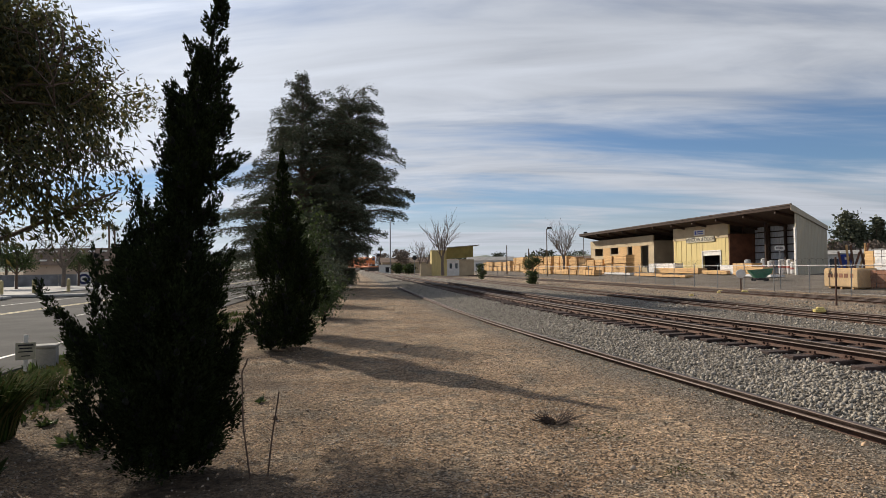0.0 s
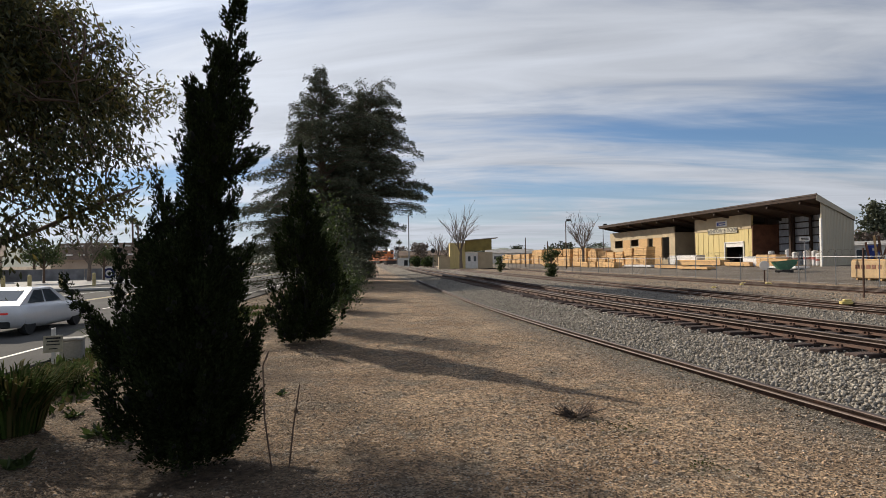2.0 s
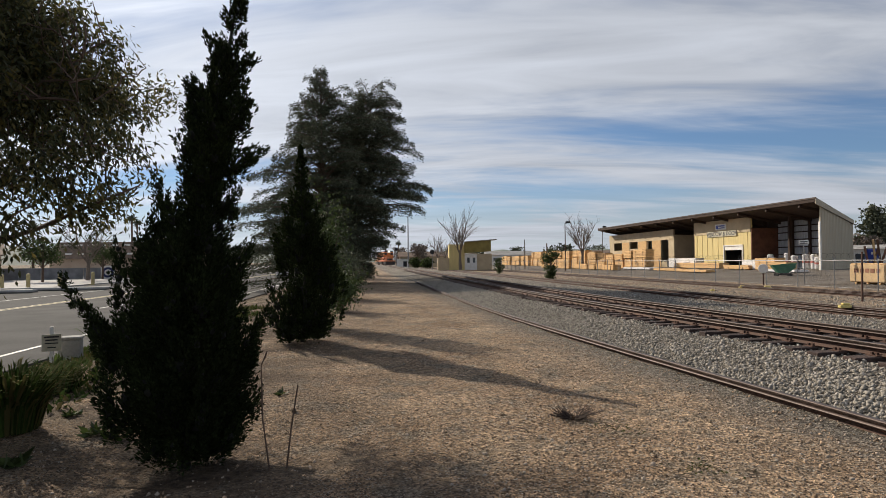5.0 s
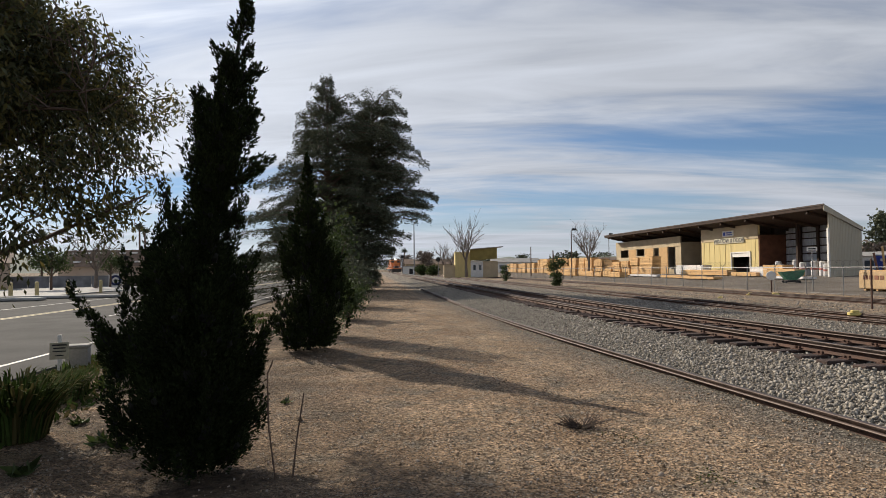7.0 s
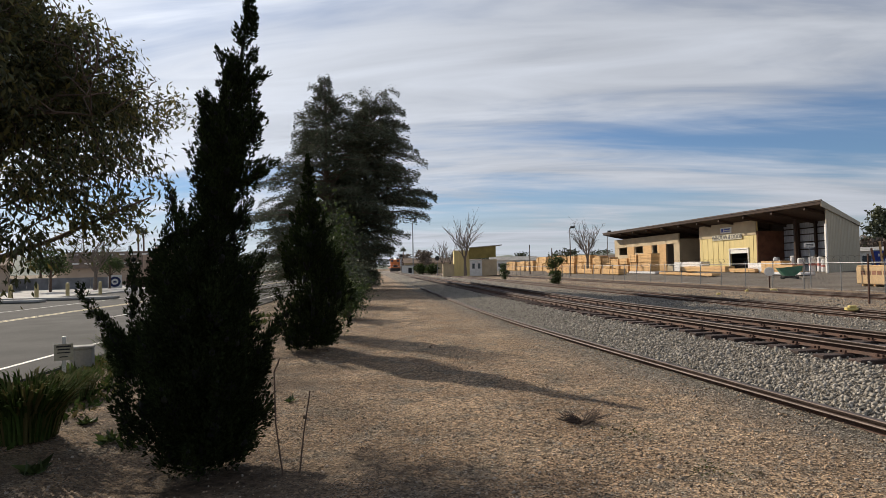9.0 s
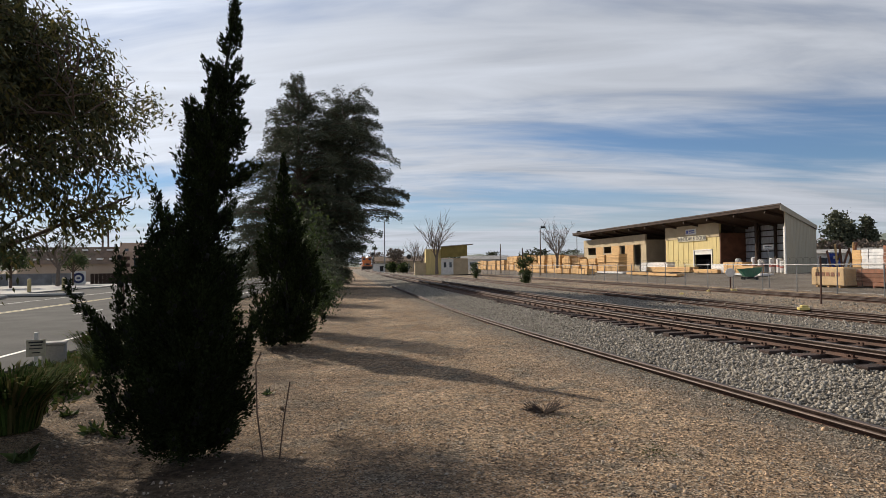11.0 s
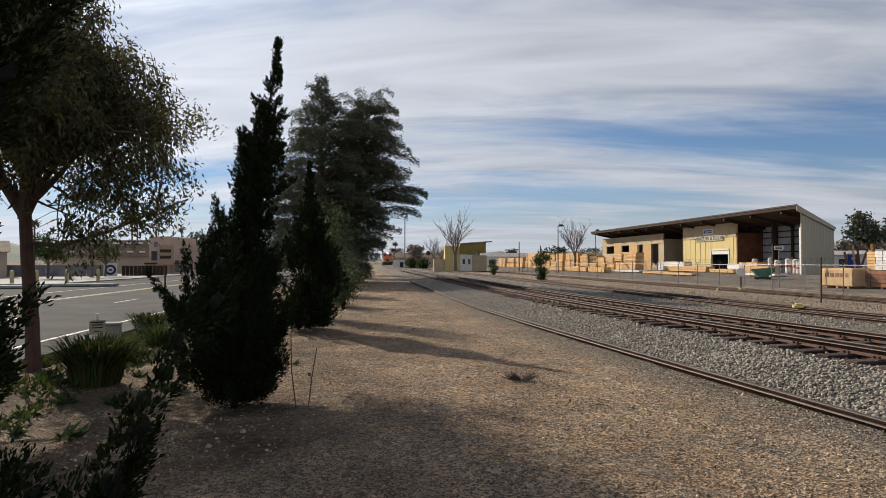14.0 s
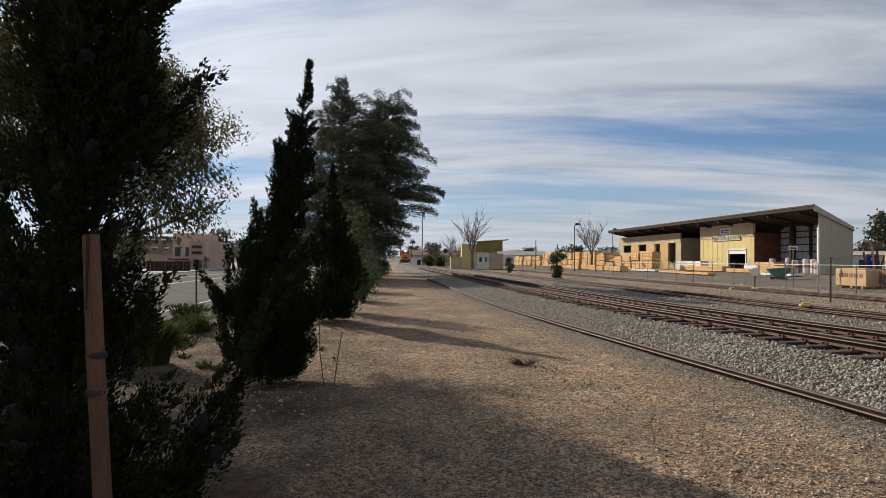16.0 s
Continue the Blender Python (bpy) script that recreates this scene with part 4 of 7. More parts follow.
JUN1 = [(0.0, -0.32, 0.36), (0.25, -0.5, 0.49), (0.57, -0.58, 0.61), (0.9, -0.46, 0.58), (1.15, -0.42, 0.56), (1.48, -0.37, 0.52), (1.72, -0.32, 0.48), (1.86, -0.13, 0.41), (2.14, -0.08, 0.42), (2.36, 0.04, 0.43), (2.48, 0.12, 0.38), (2.62, 0.01, 0.53), (2.82, 0.01, 0.53), (3.06, 0.03, 0.53), (3.28, 0.17, 0.52), (3.5, 0.23, 0.54), (3.8, 0.34, 0.55), (4.0, 0.43, 0.53), (4.4, 0.49, 0.52)]
ARM1 = [(-0.55, 0.85, -0.97, 1.62, -0.1, 0.1), (-0.45, 1.0, -0.69, 1.9, 0.15, 0.11), (-0.72, 1.15, -0.9, 1.42, 0, 0.07), (-0.24, 1.5, -0.2, 2.5, 0.1, 0.15), (-0.02, 1.6, 0.1, 2.4, 0.0, 0.15), (0.2, 2.2, 0.26, 2.75, 0.0, 0.13), (-0.36, 1.6, -0.38, 1.95, 0.0, 0.07), (0.42, 1.4, 0.59, 1.92, -0.1, 0.08), (0.5, 0.95, 0.72, 1.32, -0.1, 0.1), (0.36, 2.48, 0.67, 2.7, 0.0, 0.09), (0.45, 3.36, 0.63, 3.46, 0.0, 0.05), (0.1, 2.9, 0.04, 3.2, 0, 0.05), (0.25, 3.15, 0.22, 3.5, 0, 0.05), (0.5, 2.9, 0.56, 3.1, 0, 0.04), (0.02, 2.0, -0.06, 2.3, 0, 0.06), (0.38, 2.1, 0.44, 2.4, 0, 0.05)]
JUN1 = [tuple(1.06 * q for q in row) for row in JUN1]
ARM1 = [tuple(1.06 * q for q in row) for row in ARM1]
juniper("juniper_shrub", (-2.36, 4.9, gz(-2.36, 4.9)), JUN1, ARM1, 11, "tall ragged dark green columnar juniper in bare soil", 1.25, 0.027, 300)
JUN2 = [(0.0, -0.5, 0.6), (0.5, -0.7, 0.88), (1.0, -0.7, 0.9), (1.6, -0.58, 0.78), (2.1, -0.46, 0.55), (2.7, -0.28, 0.34), (3.3, -0.12, 0.16), (3.8, -0.06, 0.1), (4.15, 0.0, 0.03)]
juniper("juniper_shrub", (-3.2, 11.8, gz(-3.2, 11.8)), JUN2, [(0.3, 1.2, 0.75, 2.0, -0.2, 0.15), (-0.3, 1.4, -0.6, 2.3, 0.1, 0.14), (0.1, 2.0, 0.32, 2.9, 0, 0.1)], 12, "dark green columnar juniper with a broad foot", 0.9, 0.045, 150)
JUN3 = [(0.0, -0.55, 0.5), (0.5, -0.6, 0.48), (1.0, -0.5, 0.28), (1.5, -0.4, 0.22), (2.0, -0.32, 0.26), (2.5, -0.24, 0.38), (3.0, -0.16, 0.4), (3.5, -0.02, 0.4), (4.0, 0.14, 0.24)]
ARM3 = [(0.2, 0.1, 0.95, 1.68, 0.3, 0.12), (0.15, 0.1, 0.6, 0.85, 0.22, 0.16), (0.3, 0.3, 0.7, 1.05, 0.25, 0.12), (0.1, 0.1, 0.42, 0.5, -0.3, 0.15), (-0.1, 0.1, -0.05, 0.8, -0.3, 0.17), (-0.4, 0.1, -0.5, 0.8, -0.25, 0.16), (0.3, 2.1, 0.62, 2.5, 0.05, 0.1), (-0.3, 1.2, -0.65, 2.3, 0.2, 0.13), (-0.35, 0.5, -0.8, 1.4, 0.2, 0.14), (0.1, 1.1, 0.3, 1.55, 0.25, 0.09), (0.15, 2.5, 0.5, 3.1, 0.0, 0.1), (-0.15, 2.4, -0.35, 3.2, 0.0, 0.1)]
juniper("juniper_shrub", (-1.25, -0.75, gz(-1.25, -0.75)), JUN3, ARM3, 13, "large shaggy juniper tied to a wooden stake", 0.8, 0.021, 210)


def broadleaf_tree(loc, seed):
    """The street tree with hanging narrow leaves."""
    rng = np.random.default_rng(seed)
    t = thing("street_tree", "evergreen street tree with reddish trunk and hanging narrow leaves", "tree", loc)
    twigs = []
    trunk = bmesh.new()
    pts = [Vector((0, 0, -0.15)), Vector((-0.05, 0.02, 0.7)), Vector((-0.13, 0.02, 1.5)), Vector((-0.17, 0.0, 2.35))]
    tube(trunk, pts, [0.1, 0.085, 0.08, 0.075], 10)
    part("trunk", trunk, M_REDBARK, t, "slim reddish-brown trunk")

    def inside(p):
        """Within the crown's outline towards the track."""
        return p[0] < 1.92 - 0.55 * max(p[2] - 2.9, 0.0)

    def limb(p, d, length, r, depth):
        n = 5
        if depth and not inside(p):
            return
        q = [Vector(p)]
        d = Vector(d).normalized()
        for k in range(n):
            d = (d + Vector(rng.normal(size=3)) * 0.13 + Vector((0, 0, 0.05 if depth < 2 else -0.05))).normalized()
            if len(q) > 2 and not inside(q[-1] + d * length / n):
                d = Vector((-0.3, d.y, abs(d.z) + 0.3)).normalized()
            q.append(q[-1] + d * length / n)
        tube(limb_bm, q, [r * (1 - 0.7 * k / n) for k in range(n + 1)], 6 if depth < 2 else 4, False)
        if depth >= 3:
            twigs.append((np.array(q[-1]), np.array(d)))
            twigs.append((np.array(q[3]), np.array(d)))
            return
        if depth == 2:
            twigs.append((np.array(q[-1]), np.array(d)))
        m = (5, 5, 4)[depth]
        for k in range(m):
            f = q[2 + k % 4] if depth else q[1 + k % 5]
            a = Vector(rng.normal(size=3)); a = (a - a.dot(d) * d).normalized()
            limb(f, d * rng.uniform(0.35, 0.8) + a * 0.85, length * rng.uniform(0.5, 0.72), r * 0.5, depth + 1)
    top = pts[-1]
    for dd, ln, r in (((-0.02, 0.05, 1), 3.6, 0.08), ((-0.5, 0.1, 1), 3.5, 0.08), ((0.3, 0.25, 1.0), 2.9, 0.065), ((-0.2, 0.6, 1.0), 3.0, 0.055), ((0.2, -0.55, 1.0), 3.1, 0.055), ((-0.85, -0.2, 0.9), 2.6, 0.06), ((0.8, -0.1, 0.75), 2.1, 0.05), ((0.45, -0.5, 0.7), 2.1, 0.045), ((-0.1, 0.3, 1.0), 3.6, 0.06)):
        limb_bm = bmesh.new()
        limb(top - Vector((0, 0, rng.uniform(0, 0.35))), dd, ln * 0.8, r, 0)
        part("limb", limb_bm, M_BARK, t)
    # the low bough that sweeps out to the side
    bough = bmesh.new()
    q = [Vector((-0.15, 0, 1.75)), Vector((0.35, 0.05, 1.72)), Vector((0.9, 0.1, 1.9)), Vector((1.5, 0.1, 2.15)), Vector((2.1, 0.0, 2.35))]
    tube(bough, q, [0.035, 0.03, 0.024, 0.017, 0.008], 6)
    part("bough", bough, M_BARK, t)
    for k in range(26):
        f = rng.uniform(0.62, 1.0) * 4
        j = min(int(f), 3)
        twigs.append((np.array(q[j].lerp(q[j + 1], f - j)) + rng.normal(size=3) * np.array([0.12, 0.12, 0.14]), np.array([0.6, 0.0, 0.2])))
    cs, ds, ls = [], [], []
    for p, d in twigs:
        if not inside(p + np.array([rng.normal() * 0.1, 0, 0])):
            continue
        if p[2] < 2.45 and p[0] < 1.0:
            continue
        n = 38
        f = rng.normal(size=(n, 3)) * 0.1 - d * rng.uniform(0, 0.25, (n, 1))
        cs.append(p + f)
        ds.append(d * 0.5 + rng.normal(size=(n, 3)) * 0.55 + np.array([0, 0, -0.75]))
        ls.append(rng.uniform(0.06, 0.108, n))
    c, d, l = np.concatenate(cs), np.concatenate(ds), np.concatenate(ls)
    v, f = leaves(c, d, l, l * 0.17, rng)
    np_mesh("crown", v, f, M_LEAF, t, "open crown of drooping olive-green leaves")
    return t


street_tree = broadleaf_tree((-6.5, 7.1, gz(-6.5, 7.1)), 21)
street_tree.matrix_basis = street_tree.matrix_basis @ Matrix.Scale(1.2, 4)


def cedar(loc, H, reach, seed, label, lean=(0, 0), low=0.06, dens=1.0):
    """A cedar with flat tiers of drooping branches."""
    rng = np.random.default_rng(seed)
    t = thing("cedar_tree", label, "tree", loc)
    bm = bmesh.new()
    tube(bm, [(0, 0, -0.3), (lean[0] * 0.2, lean[1] * 0.2, H * 0.3), (lean[0] * 0.6, lean[1] * 0.6, H * 0.7), (lean[0], lean[1], H)], [0.42, 0.3, 0.13, 0.02], 9)
    part("trunk", bm, M_BARK, t)
    cs, ds, ls = [], [], []
    bb = bmesh.new()
    n = int(300 * dens)
    for k in range(n):
        f = low + (0.985 - low) * (k / n) ** 0.92
        z = f * H
        a = k * 2.399 + rng.normal() * 0.3
        R = reach(f, a) * rng.choice((0.6, 0.8, 0.9, 1.0, 1.05, 1.12)) * rng.uniform(0.9, 1.08)
        z = min(z + rng.normal() * 0.5, 0.99 * H)
        o = np.array([lean[0] * f, lean[1] * f, z])
        dv = np.array([math.cos(a), math.sin(a), 0.0])
        rise = rng.uniform(-0.2, 0.6) * (0.4 + f)
        m = 6
        pts = [o + dv * R * q + np.array([0, 0, R * rise * math.sin(q * 2.2) * 0.8 - 0.1 * R * q * q]) for q in np.linspace(0, 1, m)]
        tube(bb, pts, [0.02 + 0.012 * R * (1 - q) for q in np.linspace(0, 1, m)], 4, False)
        # foliage pads along the branch, hanging a little
        side = np.array([-dv[1], dv[0], 0])
        cnt = int(105 * R + 25)
        q = rng.uniform(0.18, 1.05, cnt) ** 0.75
        idx = np.clip(q * (m - 1), 0, m - 1.001)
        P0 = np.array(pts)[idx.astype(int)]; P1 = np.array(pts)[idx.astype(int) + 1]
        base = P0 + (P1 - P0) * (idx - idx.astype(int))[:, None]
        wd = 0.34 * R * (1.15 - q) + 0.14
        off = rng.normal(size=cnt) * wd * 0.55
        pnt = base + side * off[:, None] + np.array([0, 0, 1])[None] * (rng.normal(size=cnt) * 0.15 - 0.25 * np.abs(off))[:, None]
        cs.append(pnt)
        ds.append(dv * 0.7 + side * np.sign(off)[:, None] * 0.6 + rng.normal(size=(cnt, 3)) * 0.4 + np.array([0, 0, -0.25]))
        ls.append(rng.uniform(0.12, 0.28, cnt) * (0.75 + 0.05 * R))
    part("branching", bb, M_BARK, t)
    c, d, l = np.concatenate(cs), np.concatenate(ds), np.concatenate(ls)
    v, f = leaves(c, d, l, l * 0.14, rng)
    np_mesh("crown", v, f, M_CEDAR, t, "blue-green needle tiers")
    return t


def reach_a(f, a):
    r = np.interp(f, [0, 0.15, 0.3, 0.5, 0.7, 0.85, 1.0], [4.4, 5.4, 5.2, 4.5, 2.8, 1.2, 0.2])
    return r * (1.0 + 0.22 * math.cos(a - 2.9) * (f < 0.32) + 0.5 * max(math.cos(a), 0.0) * (0.55 < f < 0.88))


def reach_b(f, a):
    r = np.interp(f, [0, 0.15, 0.28, 0.4, 0.55, 0.66, 0.8, 0.95, 1.0], [1.5, 1.6, 2.6, 4.3, 4.2, 3.0, 2.4, 2.0, 0.4])
    return r * (1.0 + 0.2 * math.cos(a))


cedar((-10.6, 44.5, 0), 16.6, reach_a, 31, "tall dark green cedar with drooping tiers", (0.0, 0), 0.03, 1.15)
cedar((-8.9, 48.0, 0), 15.6, reach_b, 32, "broad dark green cedar leaning over the track", (1.5, 0), 0.03, 1.3)
cedar((-11.6, 58.0, 0), 10.0, lambda f, a: 2.7 * (1 - f) + 0.4, 33, "lower dark conifer in the row beside the track", (0, 0), 0.0, 0.7)
cedar((-17.0, 75.0, 0), 11.0, lambda f, a: 4.0 * (1 - f) + 0.3, 34, "lower dark conifer in the row beside the track", (0, 0), 0.0, 0.6)


def leafy_bush(name, loc, size, n, leaf, material, seed, label, cat="shrub", stems=5):
    rng = np.random.default_rng(seed)
    t = thing(name, label, cat, loc)
    bm = bmesh.new()
    tips = []
    for k in range(stems):
        a = rng.uniform(0, 6.28)
        top = Vector((math.cos(a) * size[0] * 0.6 * rng.uniform(0.3, 1), math.sin(a) * size[1] * 0.6 * rng.uniform(0.3, 1), size[2] * rng.uniform(0.6, 0.95)))
        mid = top * 0.5 + Vector(rng.normal(size=3)) * 0.06 * size[2]
        tube(bm, [(0, 0, -0.05), mid, top], [0.02 * size[2], 0.013 * size[2], 0.004 * size[2]], 5)
        tips += [np.array(mid), np.array(top), np.array((mid + top) / 2)]
    part("stems", bm, M_BARK, t)
    tips = np.array(tips)
    c = tips[rng.integers(0, len(tips), n)] + rng.normal(size=(n, 3)) * np.array(size) * 0.21
    c[:, 2] = np.abs(c[:, 2]) + 0.02
    d = rng.normal(size=(n, 3)) + np.array([0, 0, 0.4])
    l = leaf * rng.uniform(0.6, 1.4, n)
    v, f = leaves(c, d, l, l * 0.3, rng)
    np_mesh("foliage", v, f, material, t)
    return t


leafy_bush("leafy_shrub", (-3.35, 14.6, 0), (0.8, 0.8, 2.7), 5500, 0.085, M_BUSH, 41, "light green broad-leaved shrub behind the juniper")
leafy_bush("leafy_shrub", (-3.9, 19.5, 0), (1.0, 1.2, 1.1), 3000, 0.09, M_BUSH, 42, "low yellow-green shrub at the foot of the cedars")
leafy_bush("leafy_shrub", (-5.2, 26.0, 0), (1.3, 2.2, 1.6), 3500, 0.12, M_CEDAR, 43, "dark low shrub under the cedars")
leafy_bush("leafy_shrub", (-8.4, 37.0, 0), (2.2, 3.0, 3.4), 5000, 0.2, M_CEDAR, 44, "dark undergrowth under the cedars")


# ---- far things ----
def bearing(az, d, x0=0.0, y0=0.0):
    return x0 + d * math.sin(radians(az)), y0 + d * math.cos(radians(az))


def bare_tree(loc, H, spread, seed, label, material=None, up=0.55, levels=4):
    rng = random.Random(seed)
    t = thing("bare_tree", label, "tree", loc)
    trunk, br = bmesh.new(), bmesh.new()
    r0 = H * 0.02
    tube(trunk, [(0, 0, -0.2), (rng.uniform(-.1, .1), 0, H * 0.14), (rng.uniform(-.2, .2), 0, H * 0.27)], [r0 * 1.3, r0, r0 * 0.9], 7)

    def grow(p, d, ln, r, lev):
        q = [p]
        for k in range(3):
            d = (d + Vector((rng.gauss(0, .12), rng.gauss(0, .12), rng.gauss(0.06, .1)))).normalized()
            q.append(q[-1] + d * ln / 3)
        tube(br, q, [r, r * .85, r * .75, r * .6], 4 if lev < 3 else 3, False)
        if lev >= levels:
            return
        for k in range(4):
            a = Vector((rng.gauss(0, 1), rng.gauss(0, 1), rng.gauss(0.1, .6)))
            a = (a - a.dot(d) * d).normalized()
            grow(q[1 + k % 3], (d * rng.uniform(.6, 1.0) + a * spread).normalized(), ln * rng.uniform(.52, .75), r * .52, lev + 1)
    for k in range(5):
        a = k * 1.257 + rng.uniform(-.3, .3)
        grow(Vector((0, 0, H * rng.uniform(.17, .27))), Vector((math.cos(a) * spread, math.sin(a) * spread, 1)).normalized(), H * .3, r0 * .55, 1)
    part("trunk", trunk, material or M_TWIG, t)
    part("branching", br, material or M_TWIG, t)
    return t


bare_tree((-0.25, 111, 0.2), 13.0, 0.42, 3, "large leafless tree before the yellow hut", levels=4)
bare_tree((*bearing(-2.3, 150), 0.2), 11, 0.5, 4, "smaller leafless tree in the distance", levels=3)
bare_tree((*bearing(-1.6, 160), 0.2), 10, 0.5, 14, "smaller leafless tree in the distance", levels=3)
bare_tree((*bearing(11.5, 104), 0.4), 11.0, 0.55, 5, "leafless tree behind the lumber stacks", levels=4)
bare_tree((*bearing(-32.2, 88, .45, -2.7), -0.3), 10.5, 0.6, 6, "leafless street tree before the grey wall", levels=4)


def pole(name, loc, H, r, label, cat, head=None, material=None):
    t = thing(name, label, cat, loc)
    bm = bmesh.new()
    tube(bm, [(0, 0, -0.2), (0, 0, H)], [r, r * 0.7], 8)
    part("pole", bm, material or M_GALV, t)
    if head == "lamp":
        bm = bmesh.new()
        tube(bm, [(0, 0, H - 0.1), (0.5, 0, H + 0.1)], [0.05, 0.04], 5)
        part("arm", bm, M_GALV, t)
        bm = bmesh.new()
        box(bm, 0.1, 0.75, -0.25, 0.25, H, H + 0.3, 0.04)
        part("lamp_head", bm, M_BLACK, t)
    if head == "disc":
        bm = bmesh.new()
        lathe(bm, [(0.05, -0.06), (0.5, -0.05), (0.52, 0), (0.5, 0.05), (0.05, 0.06)], 14, Matrix.Translation((0, -0.12, H)) @ Matrix.Rotation(math.pi / 2, 4, "X"))
        part("signal_disc", bm, M_BLACK, t)
    return t


pole("tall_pole", (*bearing(-5.2, 180), 0.2), 15.4, 0.2, "tall grey steel pole by the track", "pole")
pole("light_pole", (*bearing(-8.9, 210), 0.2), 10.5, 0.06, "thin mast in the distance", "pole")
pole("signal_mast", (*bearing(-2.85, 130), 0.0), 3.7, 0.09, "railway signal mast with a black disc", "signal", "disc")
pole("signal_mast", (*bearing(-6.35, 190), 0.0), 5.6, 0.09, "railway signal mast with a black disc", "signal", "disc")
pole("yard_lamp", (*bearing(9.95, 95), 0.2), 7.3, 0.09, "yard lamp on a slim pole", "lamp post", "lamp", M_BARK)
pole("yard_lamp", (*bearing(13.35, 124), 0.2), 8.0, 0.08, "yard lamp on a slim pole", "lamp post", "lamp", M_BARK)
pole("wood_pole", (*bearing(8.2, 110), 0.2), 4.6, 0.14, "short brown timber pole", "pole", None, M_BARK)
pole("wood_pole", (*bearing(6.1, 118), 0.2), 5.6, 0.12, "short brown timber pole", "pole", None, M_BARK)


def gable_house(name, loc, rz, W, D, H, roof, wall_m, roof_m, label, windows=(), cat="house", over=0.4):
    t = thing(name, label, cat, loc, rz)
    bm = bmesh.new()
    box(bm, -W / 2, W / 2, 0, D, -0.4, H)
    part("wall", bm, wall_m, t)
    bm = bmesh.new()
    a = [(-W / 2 - over, -over, H), (W / 2 + over, -over, H), (W / 2 + over, D + over, H), (-W / 2 - over, D + over, H)]
    b = [(-W / 2 - over, D / 2, H + roof), (W / 2 + over, D / 2, H + roof)]
    va, vb = [bm.verts.new(p) for p in a], [bm.verts.new(p) for p in b]
    for f in ((va[0], va[1], vb[1], vb[0]), (va[2], va[3], vb[0], vb[1]), (va[1], va[2], vb[1]), (va[3], va[0], vb[0]), (va[3], va[2], va[1], va[0])):
        bm.faces.new(f)
    part("roof", bm, roof_m, t)
    for x, z, w, h in windows:
        bm = bmesh.new()
        box(bm, x - w / 2, x + w / 2, -0.04, 0.05, z - h / 2, z + h / 2)
        wn = part("window", bm, M_WINDOW, t)
        fr = bmesh.new()
        for q in ((x - w / 2 - .08, x - w / 2, z - h / 2, z + h / 2), (x + w / 2, x + w / 2 + .08, z - h / 2, z + h / 2), (x - w / 2 - .08, x + w / 2 + .08, z + h / 2, z + h / 2 + .08), (x - w / 2 - .08, x + w / 2 + .08, z - h / 2 - .1, z - h / 2)):
            box(fr, q[0], q[1], -0.08, 0.04, q[2], q[3])
        part("frame", fr, M_WHITE, wn)
    return t


# yellow hut with the olive board on its roof
def make_hut():
    t = thing("yellow_hut", "small yellow and white hut with an olive billboard above", "building", (0, 115, 0.3), 4)
    bm = bmesh.new()
    box(bm, -2.4, 0.6, 0, 5, -0.4, 4.6)
    part("tower_wall", bm, M_YELLOW, t, "pale yellow plastered wall")
    bm = bmesh.new()
    wall_with_holes_x(bm, 0.6, 3.0, -0.1, 0.1, -0.4, 2.7, [(1.1, 1.6, 1.0, 2.0), (2.2, 2.7, 1.0, 2.0)])
    box(bm, 0.6, 3.0, 0.4, 5, -0.4, 2.7)
    part("white_wall", bm, M_WHITE, t, "white wall with two dark windows")
    for x in (1.35, 2.45):
        bm = bmesh.new()
        box(bm, x - 0.25, x + 0.25, 0.11, 0.16, 1.0, 2.0)
        part("window", bm, M_WINDOW, t)
    bm = bmesh.new()
    box(bm, 3.0, 5.9, -0.15, 5, -0.4, 2.75)
    part("side_wall", bm, M_TAN, t)
    bm = bmesh.new()
    vs = box(bm, 0.5, 5.7, -0.5, -0.25, 2.85, 5.0)
    for v in vs:
        v.co.z += (v.co.x - 0.5) * 0.07
    part("billboard", bm, M_OLIVE, t, "plain olive-brown board")
    bm = bmesh.new()
    vs = box(bm, 0.3, 6.9, -0.7, 3.5, 5.0, 5.15)
    for v in vs:
        v.co.z += (v.co.x - 0.5) * 0.07
    part("roof", bm, M_ROOF, t)
    bm = bmesh.new()
    box(bm, -4.6, -2.4, 0.4, 4, -0.4, 2.0)
    part("annex", bm, M_TAN, t)


def wall_with_holes_x(bm, x0, x1, y0, y1, z0, z1, holes):
    x = x0
    for a, b, za, zb in holes:
        box(bm, x, a, y0, y1, z0, z1)
        box(bm, a, b, y0, y1, z0, za)
        box(bm, a, b, y0, y1, zb, z1)
        x = b
    box(bm, x, x1, y0, y1, z0, z1)


make_hut()
bx, by = bearing(-5.75, 165)
t = thing("track_booth", "low white signal booth beside the track", "booth", (bx, by, 0.1), 6)
bm = bmesh.new(); box(bm, -1.6, 1.6, 0, 2.2, -0.3, 2.2, 0.05); part("wall", bm, M_WHITE, t)
bm = bmesh.new(); box(bm, 0.2, 1.2, -0.03, 0.02, 0.1, 1.6); part("door", bm, M_BLACK, t)
bm = bmesh.new(); box(bm, -1.8, 1.8, -0.2, 2.4, 2.2, 2.35, 0.03); part("roof", bm, M_ROOF, t)

